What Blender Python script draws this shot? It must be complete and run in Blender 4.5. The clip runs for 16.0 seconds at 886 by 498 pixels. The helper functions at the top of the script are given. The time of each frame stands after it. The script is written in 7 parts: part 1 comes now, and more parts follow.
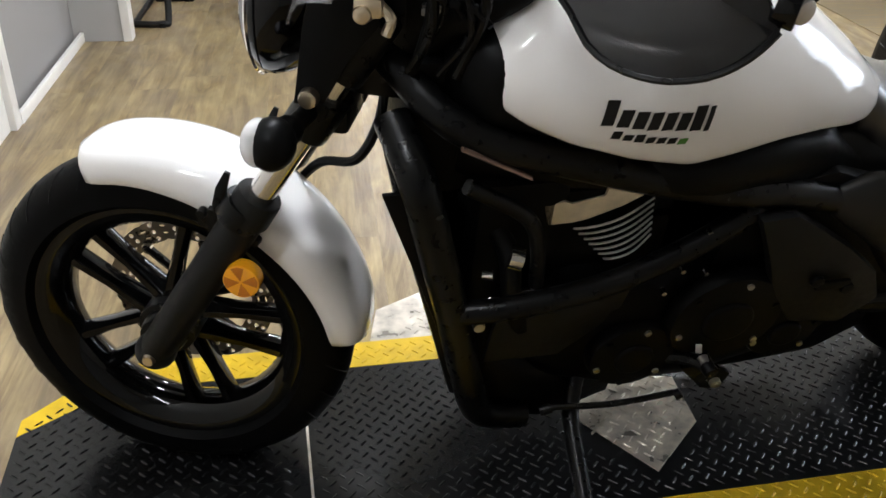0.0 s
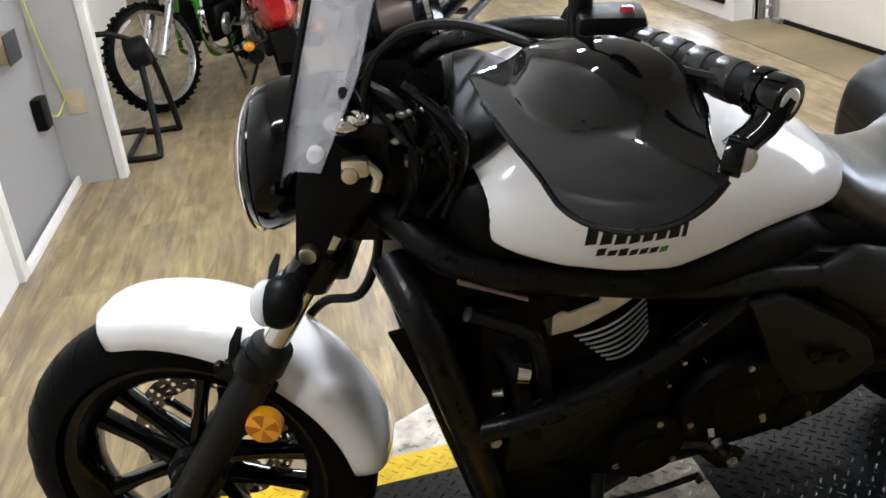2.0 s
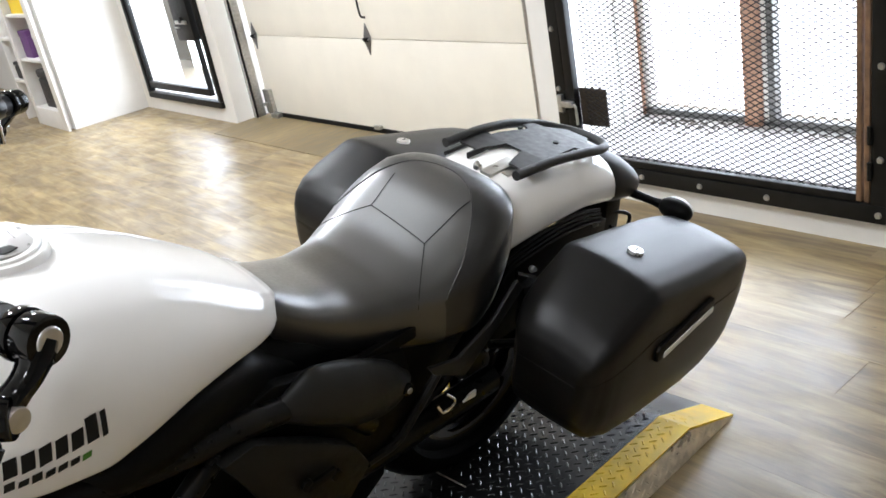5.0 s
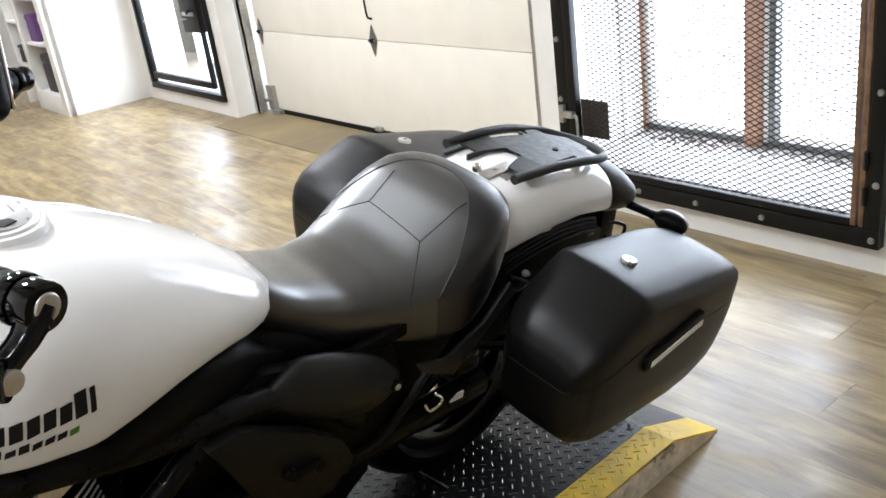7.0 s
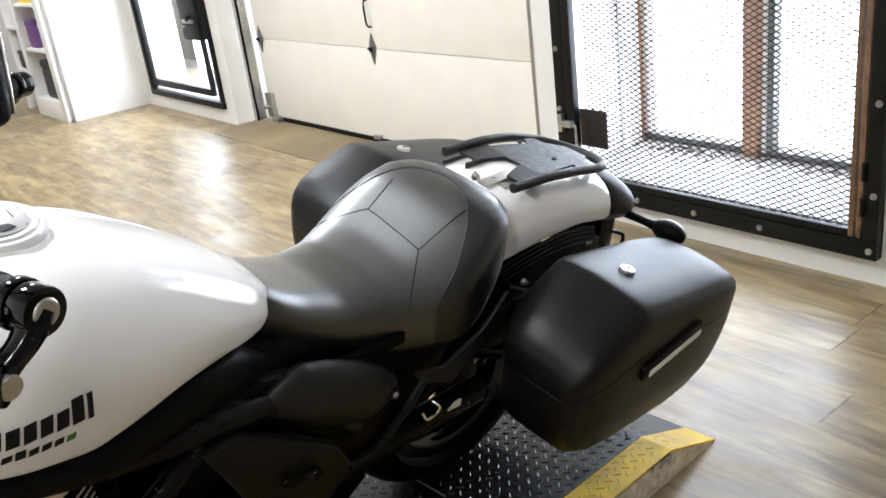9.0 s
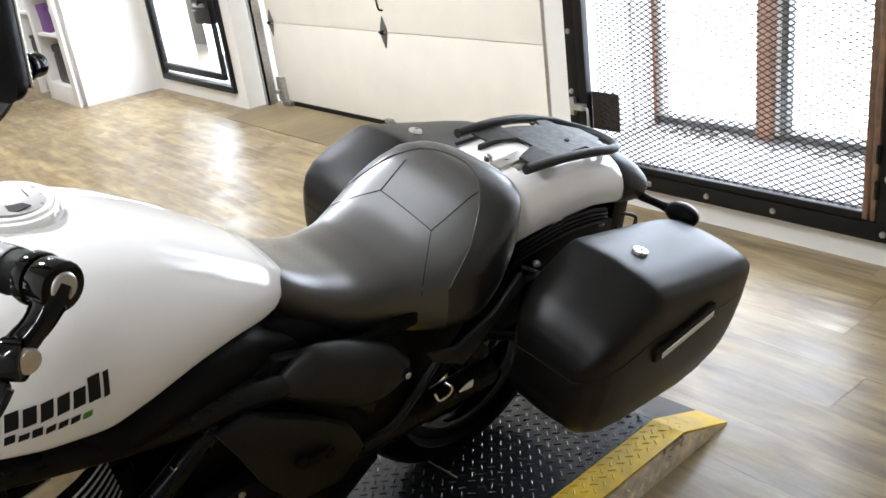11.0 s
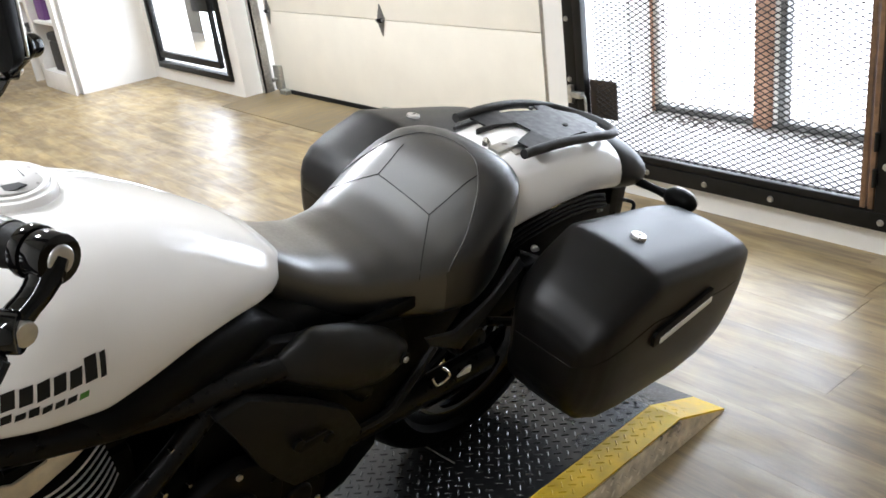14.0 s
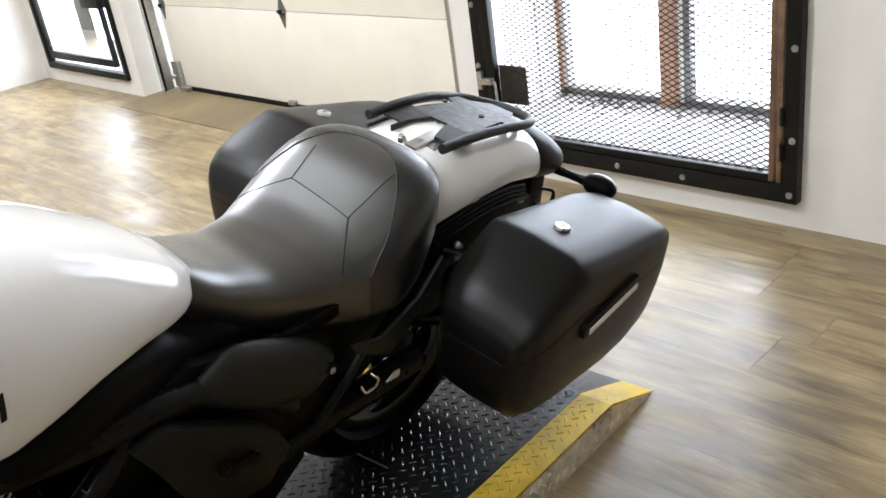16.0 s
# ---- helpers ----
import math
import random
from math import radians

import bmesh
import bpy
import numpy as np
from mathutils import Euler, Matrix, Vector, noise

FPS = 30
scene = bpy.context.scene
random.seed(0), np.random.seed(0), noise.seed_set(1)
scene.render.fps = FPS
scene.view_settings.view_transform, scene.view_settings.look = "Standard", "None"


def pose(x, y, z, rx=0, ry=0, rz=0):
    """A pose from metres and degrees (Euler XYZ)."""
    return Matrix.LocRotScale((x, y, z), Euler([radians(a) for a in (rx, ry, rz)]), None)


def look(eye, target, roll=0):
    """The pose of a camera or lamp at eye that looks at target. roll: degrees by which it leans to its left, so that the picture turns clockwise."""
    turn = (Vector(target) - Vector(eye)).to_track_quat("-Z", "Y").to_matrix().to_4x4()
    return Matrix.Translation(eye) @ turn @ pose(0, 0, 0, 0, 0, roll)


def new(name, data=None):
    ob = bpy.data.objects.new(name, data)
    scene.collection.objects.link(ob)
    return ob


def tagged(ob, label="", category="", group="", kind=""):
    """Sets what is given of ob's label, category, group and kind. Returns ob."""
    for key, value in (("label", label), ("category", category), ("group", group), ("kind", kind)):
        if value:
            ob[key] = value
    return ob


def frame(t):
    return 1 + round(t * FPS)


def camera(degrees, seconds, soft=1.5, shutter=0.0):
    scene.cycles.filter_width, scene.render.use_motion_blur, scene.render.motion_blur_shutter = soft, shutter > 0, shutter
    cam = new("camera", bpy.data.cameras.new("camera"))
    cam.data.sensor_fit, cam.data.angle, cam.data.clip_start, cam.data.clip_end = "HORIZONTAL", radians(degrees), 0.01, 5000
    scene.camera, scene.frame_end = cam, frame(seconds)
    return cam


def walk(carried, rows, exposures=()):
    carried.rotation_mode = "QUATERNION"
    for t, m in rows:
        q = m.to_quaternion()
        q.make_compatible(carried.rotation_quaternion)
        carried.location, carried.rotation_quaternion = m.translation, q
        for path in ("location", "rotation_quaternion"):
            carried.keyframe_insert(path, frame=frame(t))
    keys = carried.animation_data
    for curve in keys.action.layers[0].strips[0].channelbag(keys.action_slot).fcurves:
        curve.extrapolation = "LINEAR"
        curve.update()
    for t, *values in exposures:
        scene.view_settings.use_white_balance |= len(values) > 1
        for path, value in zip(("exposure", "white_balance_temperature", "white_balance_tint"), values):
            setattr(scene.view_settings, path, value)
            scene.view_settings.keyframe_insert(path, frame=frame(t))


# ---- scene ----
cam = camera(52.7, 16.0, soft=1.6)
PATH = [
    (0, (0.331, -1.163, 1.254), (0.571, 0.56, 0.267), 1.2),
    (0.5, (0.262, -1.167, 1.255), (0.288, 0.562, 0.251), 0.4),
    (0.7, (0.252, -1.168, 1.255), (0.247, 0.55, 0.23), -0.6),
    (1, (0.242, -1.174, 1.257), (0.203, 0.55, 0.245), -0.2),
    (1.5, (0.271, -1.17, 1.302), (0.323, 0.591, 0.357), -3.0),
    (1.8, (0.314, -1.178, 1.331), (0.486, 0.603, 0.437), -6.1),
    (2, (0.335, -1.187, 1.349), (0.584, 0.614, 0.516), -6.0),
    (2.2, (0.356, -1.194, 1.372), (0.67, 0.62, 0.591), -6.8),
    (2.5, (0.387, -1.2, 1.387), (0.824, 0.594, 0.619), -7.4),
    (2.8, (0.423, -1.203, 1.393), (0.992, 0.564, 0.648), -8.3),
    (3, (0.446, -1.208, 1.391), (1.087, 0.535, 0.649), -8.8),
    (3.1, (0.456, -1.21, 1.391), (1.139, 0.513, 0.641), -9.0),
    (3.5, (0.506, -1.205, 1.386), (1.326, 0.453, 0.627), -9.7),
    (4, (0.557, -1.214, 1.382), (1.503, 0.375, 0.619), -10.0),
    (4.2, (0.57, -1.213, 1.383), (1.556, 0.349, 0.615), -9.3),
    (4.5, (0.587, -1.204, 1.385), (1.608, 0.332, 0.612), -9.8),
    (5, (0.607, -1.194, 1.391), (1.698, 0.295, 0.62), -11.0),
    (5.2, (0.611, -1.192, 1.386), (1.718, 0.286, 0.617), -10.0),
    (7.5, (0.591, -1.208, 1.382), (1.697, 0.276, 0.623), -7.8),
    (8, (0.59, -1.21, 1.381), (1.695, 0.273, 0.62), -8.0),
    (8.5, (0.589, -1.209, 1.379), (1.696, 0.277, 0.626), -7.8),
    (9, (0.593, -1.204, 1.382), (1.709, 0.281, 0.64), -7.4),
    (9.5, (0.585, -1.206, 1.378), (1.686, 0.287, 0.628), -7.1),
    (10, (0.585, -1.204, 1.374), (1.68, 0.286, 0.613), -7.4),
    (10.2, (0.587, -1.205, 1.377), (1.673, 0.29, 0.612), -7.8),
    (12.5, (0.588, -1.196, 1.368), (1.679, 0.288, 0.59), -7.4),
    (13, (0.583, -1.202, 1.367), (1.67, 0.284, 0.587), -7.4),
    (13.5, (0.584, -1.2, 1.364), (1.663, 0.292, 0.584), -7.6),
    (14, (0.584, -1.2, 1.361), (1.671, 0.283, 0.573), -7.5),
    (14.5, (0.587, -1.192, 1.361), (1.679, 0.286, 0.573), -7.3),
    (15, (0.604, -1.177, 1.355), (1.715, 0.282, 0.556), -7.8),
    (15.5, (0.601, -1.162, 1.36), (1.74, 0.272, 0.554), -8.0),
    (16, (0.616, -1.144, 1.365), (1.831, 0.205, 0.525), -8.5),
]
walk(cam, [(t, look(eye, target, roll)) for t, eye, target, roll in PATH],
     exposures=[(0, -0.26, 5800, 10), (0.7, -0.22, 5800, 10), (1.2, -0.08, 5800, 10), (1.6, -0.05, 5800, 10), (2.0, -0.14, 5700, 10), (2.5, 0.0, 5600, 10), (3.0, 0.05, 5600, 10), (4.0, 0.06, 5700, 10), (5.0, 0.02, 5800, 10), (8, 0.06, 5750, 10), (9, 0.05, 5750, 10), (16, 0.03, 5850, 10)])

# ---- world, light ----
world = bpy.data.worlds.new("world")
scene.world = world
world.use_nodes = True
_wn = world.node_tree
_sky = _wn.nodes.new("ShaderNodeTexSky")
_sky.sky_type, _sky.sun_disc = "NISHITA", False
_sky.sun_elevation, _sky.sun_rotation = radians(40), radians(90)
_wn.links.new(_sky.outputs[0], _wn.nodes["Background"].inputs[0])
_wn.nodes["Background"].inputs[1].default_value = 0.12


def lamp_area(name, at, target, sx, sy, power, colour):
    d = bpy.data.lights.new(name, "AREA")
    d.shape, d.size, d.size_y, d.energy, d.color = "RECTANGLE", sx, sy, power, colour
    ob = new(name, d)
    ob.matrix_world = look(at, target)
    return ob


SUN = bpy.data.lights.new("sun", "SUN")
SUN.energy, SUN.angle, SUN.color = 1.0, radians(12), (1.0, 0.97, 0.93)
new("sun", SUN).matrix_world = look((8, 2, 6), (0, 0, 0))
DAY, WARM = (0.91, 0.955, 1.0), (1.0, 0.975, 0.93)
lamp_area("gate_daylight", (3.62, 0.75, 1.05), (0, 0.75, 0.5), 1.2, 1.5, 45, DAY)
lamp_area("door_daylight", (3.52, 5.45, 1.2), (0, 5.0, 0.6), 1.0, 1.9, 36, DAY)
LAMPS = ((0.62, 1.15, 78), (1.95, 3.3, 78), (1.2, 6.6, 60), (-2.4, 4.6, 40), (0.9, 9.6, 50))
for _x, _y, _p in LAMPS:
    lamp_area("ceiling_glow", (_x, _y, 2.885), (_x, _y, 0), 0.26, 0.26, _p, WARM)
STRIP = pose(-0.25, -1.20, 2.885, 0, 0, 28)
lamp_area("strip_glow", (0, 0, 3), (0.1, 0, 0), 0.96, 0.10, 25, WARM).matrix_world = STRIP



# ---- materials ----
def mat(name, colour, rough=0.5, metal=0.0, grain=0.0, scale=40.0, bump=0.0, bscale=200.0, spec=0.5, coat=0.0, vary=0.0, stretch=(1, 1, 1), stain=0.0, coat_r=0.06):
    m = bpy.data.materials.new(name)
    m.use_nodes = True
    nt = m.node_tree
    p = nt.nodes["Principled BSDF"]
    p.inputs["Roughness"].default_value, p.inputs["Metallic"].default_value = rough, metal
    p.inputs["Specular IOR Level"].default_value, p.inputs["Coat Weight"].default_value = spec, coat
    p.inputs["Coat Roughness"].default_value = coat_r
    p.inputs["Base Color"].default_value = (*colour, 1)
    co = nt.nodes.new("ShaderNodeTexCoord")
    mp = nt.nodes.new("ShaderNodeMapping")
    mp.inputs["Scale"].default_value = stretch
    nt.links.new(co.outputs["Object"], mp.inputs[0])
    last = None
    if grain or stain or vary:
        rgb = nt.nodes.new("ShaderNodeRGB")
        rgb.outputs[0].default_value = (*colour, 1)
        last = rgb.outputs[0]
        for amount, sc in ((grain, scale), (stain, scale * 0.06)):
            if amount:
                n = nt.nodes.new("ShaderNodeTexNoise")
                n.inputs["Scale"].default_value, n.inputs["Detail"].default_value = sc, 6
                nt.links.new(mp.outputs[0], n.inputs["Vector"])
                r = nt.nodes.new("ShaderNodeMapRange")
                r.inputs[1].default_value, r.inputs[2].default_value = 0.3, 0.7
                r.inputs[3].default_value, r.inputs[4].default_value = 1 - amount, 1 + amount
                nt.links.new(n.outputs[0], r.inputs[0])
                x = nt.nodes.new("ShaderNodeMix")
                x.data_type, x.blend_type = "RGBA", "MULTIPLY"
                x.inputs[0].default_value = 1
                nt.links.new(last, x.inputs[6])
                nt.links.new(r.outputs[0], x.inputs[7])
                last = x.outputs[2]
                if amount == grain and rough > 0.1:
                    q = nt.nodes.new("ShaderNodeMapRange")
                    q.inputs[1].default_value, q.inputs[2].default_value = 0.3, 0.7
                    q.inputs[3].default_value, q.inputs[4].default_value = max(0.02, rough - 0.08), min(1, rough + 0.08)
                    nt.links.new(n.outputs[0], q.inputs[0])
                    nt.links.new(q.outputs[0], p.inputs["Roughness"])
        if vary:
            oi = nt.nodes.new("ShaderNodeObjectInfo")
            r = nt.nodes.new("ShaderNodeMapRange")
            r.inputs[3].default_value, r.inputs[4].default_value = 1 - vary, 1 + vary
            nt.links.new(oi.outputs["Random"], r.inputs[0])
            x = nt.nodes.new("ShaderNodeMix")
            x.data_type, x.blend_type = "RGBA", "MULTIPLY"
            x.inputs[0].default_value = 1
            nt.links.new(last, x.inputs[6])
            nt.links.new(r.outputs[0], x.inputs[7])
            last = x.outputs[2]
        nt.links.new(last, p.inputs["Base Color"])
    if bump:
        n = nt.nodes.new("ShaderNodeTexNoise")
        n.inputs["Scale"].default_value, n.inputs["Detail"].default_value = bscale, 4
        nt.links.new(mp.outputs[0], n.inputs["Vector"])
        b = nt.nodes.new("ShaderNodeBump")
        b.inputs["Strength"].default_value, b.inputs["Distance"].default_value = bump, 0.002
        nt.links.new(n.outputs[0], b.inputs["Height"])
        nt.links.new(b.outputs[0], p.inputs["Normal"])
    return m


def glass_mat(name, tint=(1, 1, 1), alpha=0.12, rough=0.03, spec=0.5):
    m = bpy.data.materials.new(name)
    m.use_nodes = True
    nt = m.node_tree
    p = nt.nodes["Principled BSDF"]
    p.inputs["Base Color"].default_value, p.inputs["Roughness"].default_value = (*tint, 1), rough
    p.inputs["Specular IOR Level"].default_value = spec
    t = nt.nodes.new("ShaderNodeBsdfTransparent")
    x = nt.nodes.new("ShaderNodeMixShader")
    x.inputs[0].default_value = alpha
    nt.links.new(t.outputs[0], x.inputs[1])
    nt.links.new(p.outputs[0], x.inputs[2])
    nt.links.new(x.outputs[0], nt.nodes["Material Output"].inputs[0])
    return m


def glow_mat(name, colour, strength):
    m = bpy.data.materials.new(name)
    m.use_nodes = True
    nt = m.node_tree
    e = nt.nodes.new("ShaderNodeEmission")
    e.inputs[0].default_value, e.inputs[1].default_value = (*colour, 1), strength
    nt.links.new(e.outputs[0], nt.nodes["Material Output"].inputs[0])
    return m


def plank_mat():
    """Pale vinyl oak: crisp streaks along y, broader bands, grey smudges, scuffs; another cut of the print on each plank."""
    m = bpy.data.materials.new("vinyl_plank")
    m.use_nodes = True
    nt = m.node_tree
    p = nt.nodes["Principled BSDF"]
    co = nt.nodes.new("ShaderNodeTexCoord")
    oi = nt.nodes.new("ShaderNodeObjectInfo")
    add = nt.nodes.new("ShaderNodeVectorMath")
    add.operation = "MULTIPLY_ADD"
    nt.links.new(oi.outputs["Random"], add.inputs[0])
    add.inputs[1].default_value = (37, 91, 13)
    nt.links.new(co.outputs["Object"], add.inputs[2])

    def noise_tex(sx, sy, detail=6, bend=0.25, rough=0.55):
        mp = nt.nodes.new("ShaderNodeMapping")
        mp.inputs["Scale"].default_value = (sx, sy, 1)
        nt.links.new(add.outputs[0], mp.inputs[0])
        n = nt.nodes.new("ShaderNodeTexNoise")
        n.inputs["Scale"].default_value, n.inputs["Detail"].default_value = 1.0, detail
        n.inputs["Distortion"].default_value, n.inputs["Roughness"].default_value = bend, rough
        nt.links.new(mp.outputs[0], n.inputs["Vector"])
        return n.outputs[0]

    def ranged(source, a, b, c, d):
        r = nt.nodes.new("ShaderNodeMapRange")
        for k, v in enumerate((a, b, c, d)):
            r.inputs[k + 1].default_value = v
        nt.links.new(source, r.inputs[0])
        return r.outputs[0]

    def blend(kind, fac, one, two):
        x = nt.nodes.new("ShaderNodeMix")
        x.data_type, x.blend_type = "RGBA", kind
        for k, v in ((0, fac), (6, one), (7, two)):
            if isinstance(v, (float, int, tuple)):
                x.inputs[k].default_value = v
            else:
                nt.links.new(v, x.inputs[k])
        return x.outputs[2]
    ramp = nt.nodes.new("ShaderNodeValToRGB")
    el = ramp.color_ramp.elements
    el[0].position, el[0].color = 0.32, (0.165, 0.116, 0.058, 1)
    el[1].position, el[1].color = 0.66, (0.400, 0.310, 0.158, 1)
    for at, col in ((0.42, (0.215, 0.156, 0.078, 1)), (0.50, (0.290, 0.216, 0.107, 1)), (0.57, (0.342, 0.260, 0.130, 1))):
        e = el.new(at)
        e.color = col
    nt.links.new(noise_tex(14, 1.9, 10, 0.9, 0.64), ramp.inputs[0])
    smudge = noise_tex(5.0, 2.6, 8, 1.0)
    c = blend("MIX", ranged(smudge, 0.56, 0.36, 0.0, 0.45), ramp.outputs[0], (0.180, 0.142, 0.102, 1))
    c = blend("MULTIPLY", 1.0, c, ranged(noise_tex(9.0, 2.4, 6, 0.8), 0.36, 0.64, 0.86, 1.08))
    fine = noise_tex(115, 6, 5)
    c = blend("MULTIPLY", 1.0, c, ranged(fine, 0.3, 0.7, 0.86, 1.12))
    c = blend("MULTIPLY", 1.0, c, ranged(oi.outputs["Random"], 0.0, 1.0, 0.95, 1.05))
    c = blend("MIX", ranged(noise_tex(42, 24, 3, 0.5), 0.725, 0.79, 0.0, 0.7), c, (0.06, 0.045, 0.032, 1))
    nt.links.new(c, p.inputs["Base Color"])
    nt.links.new(ranged(noise_tex(6.5, 4.6, 6, 0.8), 0.36, 0.64, 0.28, 0.44), p.inputs["Roughness"])
    p.inputs["Specular IOR Level"].default_value = 0.48
    bm_ = nt.nodes.new("ShaderNodeBump")
    bm_.inputs["Strength"].default_value, bm_.inputs["Distance"].default_value = 0.18, 0.001
    nt.links.new(fine, bm_.inputs["Height"])
    nt.links.new(bm_.outputs[0], p.inputs["Normal"])
    return m


PLANK = plank_mat()
SUBFLOOR = mat("subfloor", (0.30, 0.245, 0.16), 0.5, grain=0.2)
WALL = mat("white_wall_paint", (0.76, 0.74, 0.70), 0.55, grain=0.03, scale=8, stain=0.08, bump=0.10, bscale=300)
# Recess wall paints: shade is put into the colour, less at the end.
WALLSHADE = mat("shaded_wall_paint", (0.29, 0.28, 0.27), 0.6, grain=0.05, scale=6, bump=0.1, bscale=260)
WALLEND = mat("half_shaded_wall_paint", (0.44, 0.43, 0.41), 0.6, grain=0.05, scale=6, stain=0.12, bump=0.1, bscale=260)
# Grey of the unseen walls, picked for bounced light and reflections.
WALLDIM = mat("unseen_wall_grey", (0.40, 0.39, 0.37), 0.7, grain=0.1, scale=6)
TRIM = mat("white_trim", (0.82, 0.80, 0.76), 0.4, grain=0.04, scale=12)
CEIL = mat("ceiling_paint", (0.66, 0.65, 0.62), 0.8, grain=0.04)
GDOOR = mat("garage_door_paint", (0.80, 0.76, 0.67), 0.42, grain=0.03, scale=5, bump=0.12, bscale=500)
RUBBER = mat("black_rubber", (0.003, 0.003, 0.003), 0.55, grain=0.25, scale=60, bump=0.2, bscale=250, spec=0.2)
TYRE = mat("tyre_rubber", (0.0018, 0.0018, 0.0019), 0.5, grain=0.15, scale=90, bump=0.15, bscale=400, spec=0.06)
STEEL_BLACK = mat("black_painted_steel", (0.007, 0.0066, 0.006), 0.45, grain=0.35, scale=30, bump=0.12, bscale=150, spec=0.22)
LOCKPLATE = mat("rusted_lock_plate", (0.045, 0.032, 0.022), 0.6, grain=0.4, scale=30, stain=0.3)
LITTER = mat("dry_dark_litter", (0.075, 0.062, 0.05), 0.8, grain=0.3, scale=60)
RUST = mat("rusty_post", (0.16, 0.09, 0.045), 0.65, grain=0.4, scale=25, bump=0.3, bscale=120)
GALV = mat("galvanised_steel", (0.48, 0.48, 0.46), 0.38, metal=0.9, grain=0.2, scale=60)
HINGE = mat("dark_zinc_hinge", (0.20, 0.20, 0.195), 0.4, metal=0.7, grain=0.2, scale=60)
DECK = mat("black_deck_paint", (0.0060, 0.0060, 0.0062), 0.27, grain=0.3, scale=18, stain=0.3, bump=0.05, bscale=200, spec=0.36)
YELLOW = mat("yellow_deck_paint", (0.66, 0.44, 0.008), 0.45, grain=0.18, scale=22, stain=0.2, bump=0.08, spec=0.28)
ALU = mat("bare_diamond_plate", (0.60, 0.55, 0.47), 0.33, metal=0.6, grain=0.35, scale=24, stain=0.5)
PAINT = mat("pearl_white_paint", (0.88, 0.865, 0.85), 0.6, spec=0.06, coat=1.0, coat_r=0.02)
PLASTIC = mat("black_plastic", (0.0024, 0.0024, 0.0024), 0.44, grain=0.05, scale=80, bump=0.12, bscale=700, spec=0.11)
PLASTIC_GREY = mat("dark_grey_plastic", (0.0075, 0.0075, 0.0073), 0.46, grain=0.10, scale=70, bump=0.15, bscale=900, spec=0.2)
TAILLAMP = mat("smoked_tail_lamp", (0.004, 0.003, 0.003), 0.42, spec=0.28)
GRIPBAND = mat("polished_rubber_rib", (0.010, 0.010, 0.0098), 0.30, grain=0.2, scale=90, bump=0.15, bscale=260, spec=0.5)
WIRECLIP = mat("dull_zinc_clip", (0.17, 0.165, 0.16), 0.35, metal=0.8, grain=0.2)
GLOSS = mat("gloss_black", (0.002, 0.002, 0.002), 0.07, spec=0.22, coat=0.12, coat_r=0.03)
COVER = mat("satin_cover_plastic", (0.012, 0.012, 0.0117), 0.46, grain=0.10, scale=70, bump=0.15, bscale=900, spec=0.3)
RACK = mat("satin_black_steel", (0.016, 0.0155, 0.015), 0.48, grain=0.02, scale=60, spec=0.36)
MATBLACK = mat("satin_black_metal", (0.0026, 0.0026, 0.0026), 0.32, grain=0.04, scale=60, spec=0.2)
# Duller copy of the seat vinyl, holding the shade of band and flank.
BOLSTER = mat("shaded_smooth_vinyl", (0.004, 0.004, 0.0045), 0.38, grain=0.04, scale=100, bump=0.06, bscale=900, spec=0.6, coat=0.4, coat_r=0.30)
LEATHER = mat("black_vinyl_leather", (0.0055, 0.0049, 0.0046), 0.36, grain=0.02, scale=160, bump=0.03, bscale=900, spec=1.0, coat=1.0, coat_r=0.36)
BAG = mat("textured_black_bag_shell", (0.0040, 0.0036, 0.0034), 0.40, bump=0.12, bscale=1100, spec=0.25)
SHELL = mat("smoked_metal_shell", (0.17, 0.14, 0.125), 0.22, metal=1.0)
CHROME = mat("chrome", (0.80, 0.78, 0.75), 0.14, metal=1.0)
BRASSY = mat("plated_bolt", (0.70, 0.60, 0.45), 0.28, metal=1.0)
ENGINE = mat("engine_black", (0.0022, 0.0022, 0.0022), 0.40, grain=0.2, scale=50, bump=0.12, spec=0.08)
FIN = mat("machined_fin_edge", (0.80, 0.79, 0.77), 0.34, metal=0.35)
CASTING = mat("bare_casting", (0.90, 0.77, 0.55), 0.5, metal=0.0, grain=0.12)
DULLBROWN = mat("dull_brown_metal", (0.20, 0.13, 0.095), 0.4, metal=0.4, grain=0.2)
DISC = mat("brake_disc_steel", (0.34, 0.30, 0.25), 0.30, metal=0.9, grain=0.15)
AMBER_DARK = mat("dark_amber_facet", (0.50, 0.15, 0.002), 0.22, coat=0.8)
AMBER = mat("amber_reflector", (0.90, 0.38, 0.004), 0.22, coat=0.8)
CLEAR = glass_mat("clear_screen", (0.60, 0.60, 0.64), 0.27, rough=0.08)
SMOKE = glass_mat("smoked_shield", (0.003, 0.0027, 0.003), 0.96, rough=0.05, spec=0.55)
PANE = glass_mat("window_glass", (1, 1, 1), 0.06)
RED = mat("red_paint", (0.35, 0.008, 0.010), 0.22, coat=0.9, grain=0.06)
GREEN = mat("lime_green_plastic", (0.055, 0.30, 0.012), 0.32, coat=0.3, grain=0.06)
LIME = mat("bright_lime_frame", (0.30, 0.52, 0.03), 0.35, coat=0.3, grain=0.06)
YELLOWTAG = mat("yellow_tag", (0.85, 0.62, 0.03), 0.5, grain=0.05)
DARKLETTER = mat("dark_letter_vinyl", (0.010, 0.010, 0.010), 0.5, spec=0.2)
LENS = glass_mat("clear_lens", (0.85, 0.85, 0.85), 0.75, rough=0.04)
GREENLETTER = mat("green_letter_vinyl", (0.06, 0.22, 0.02), 0.4)
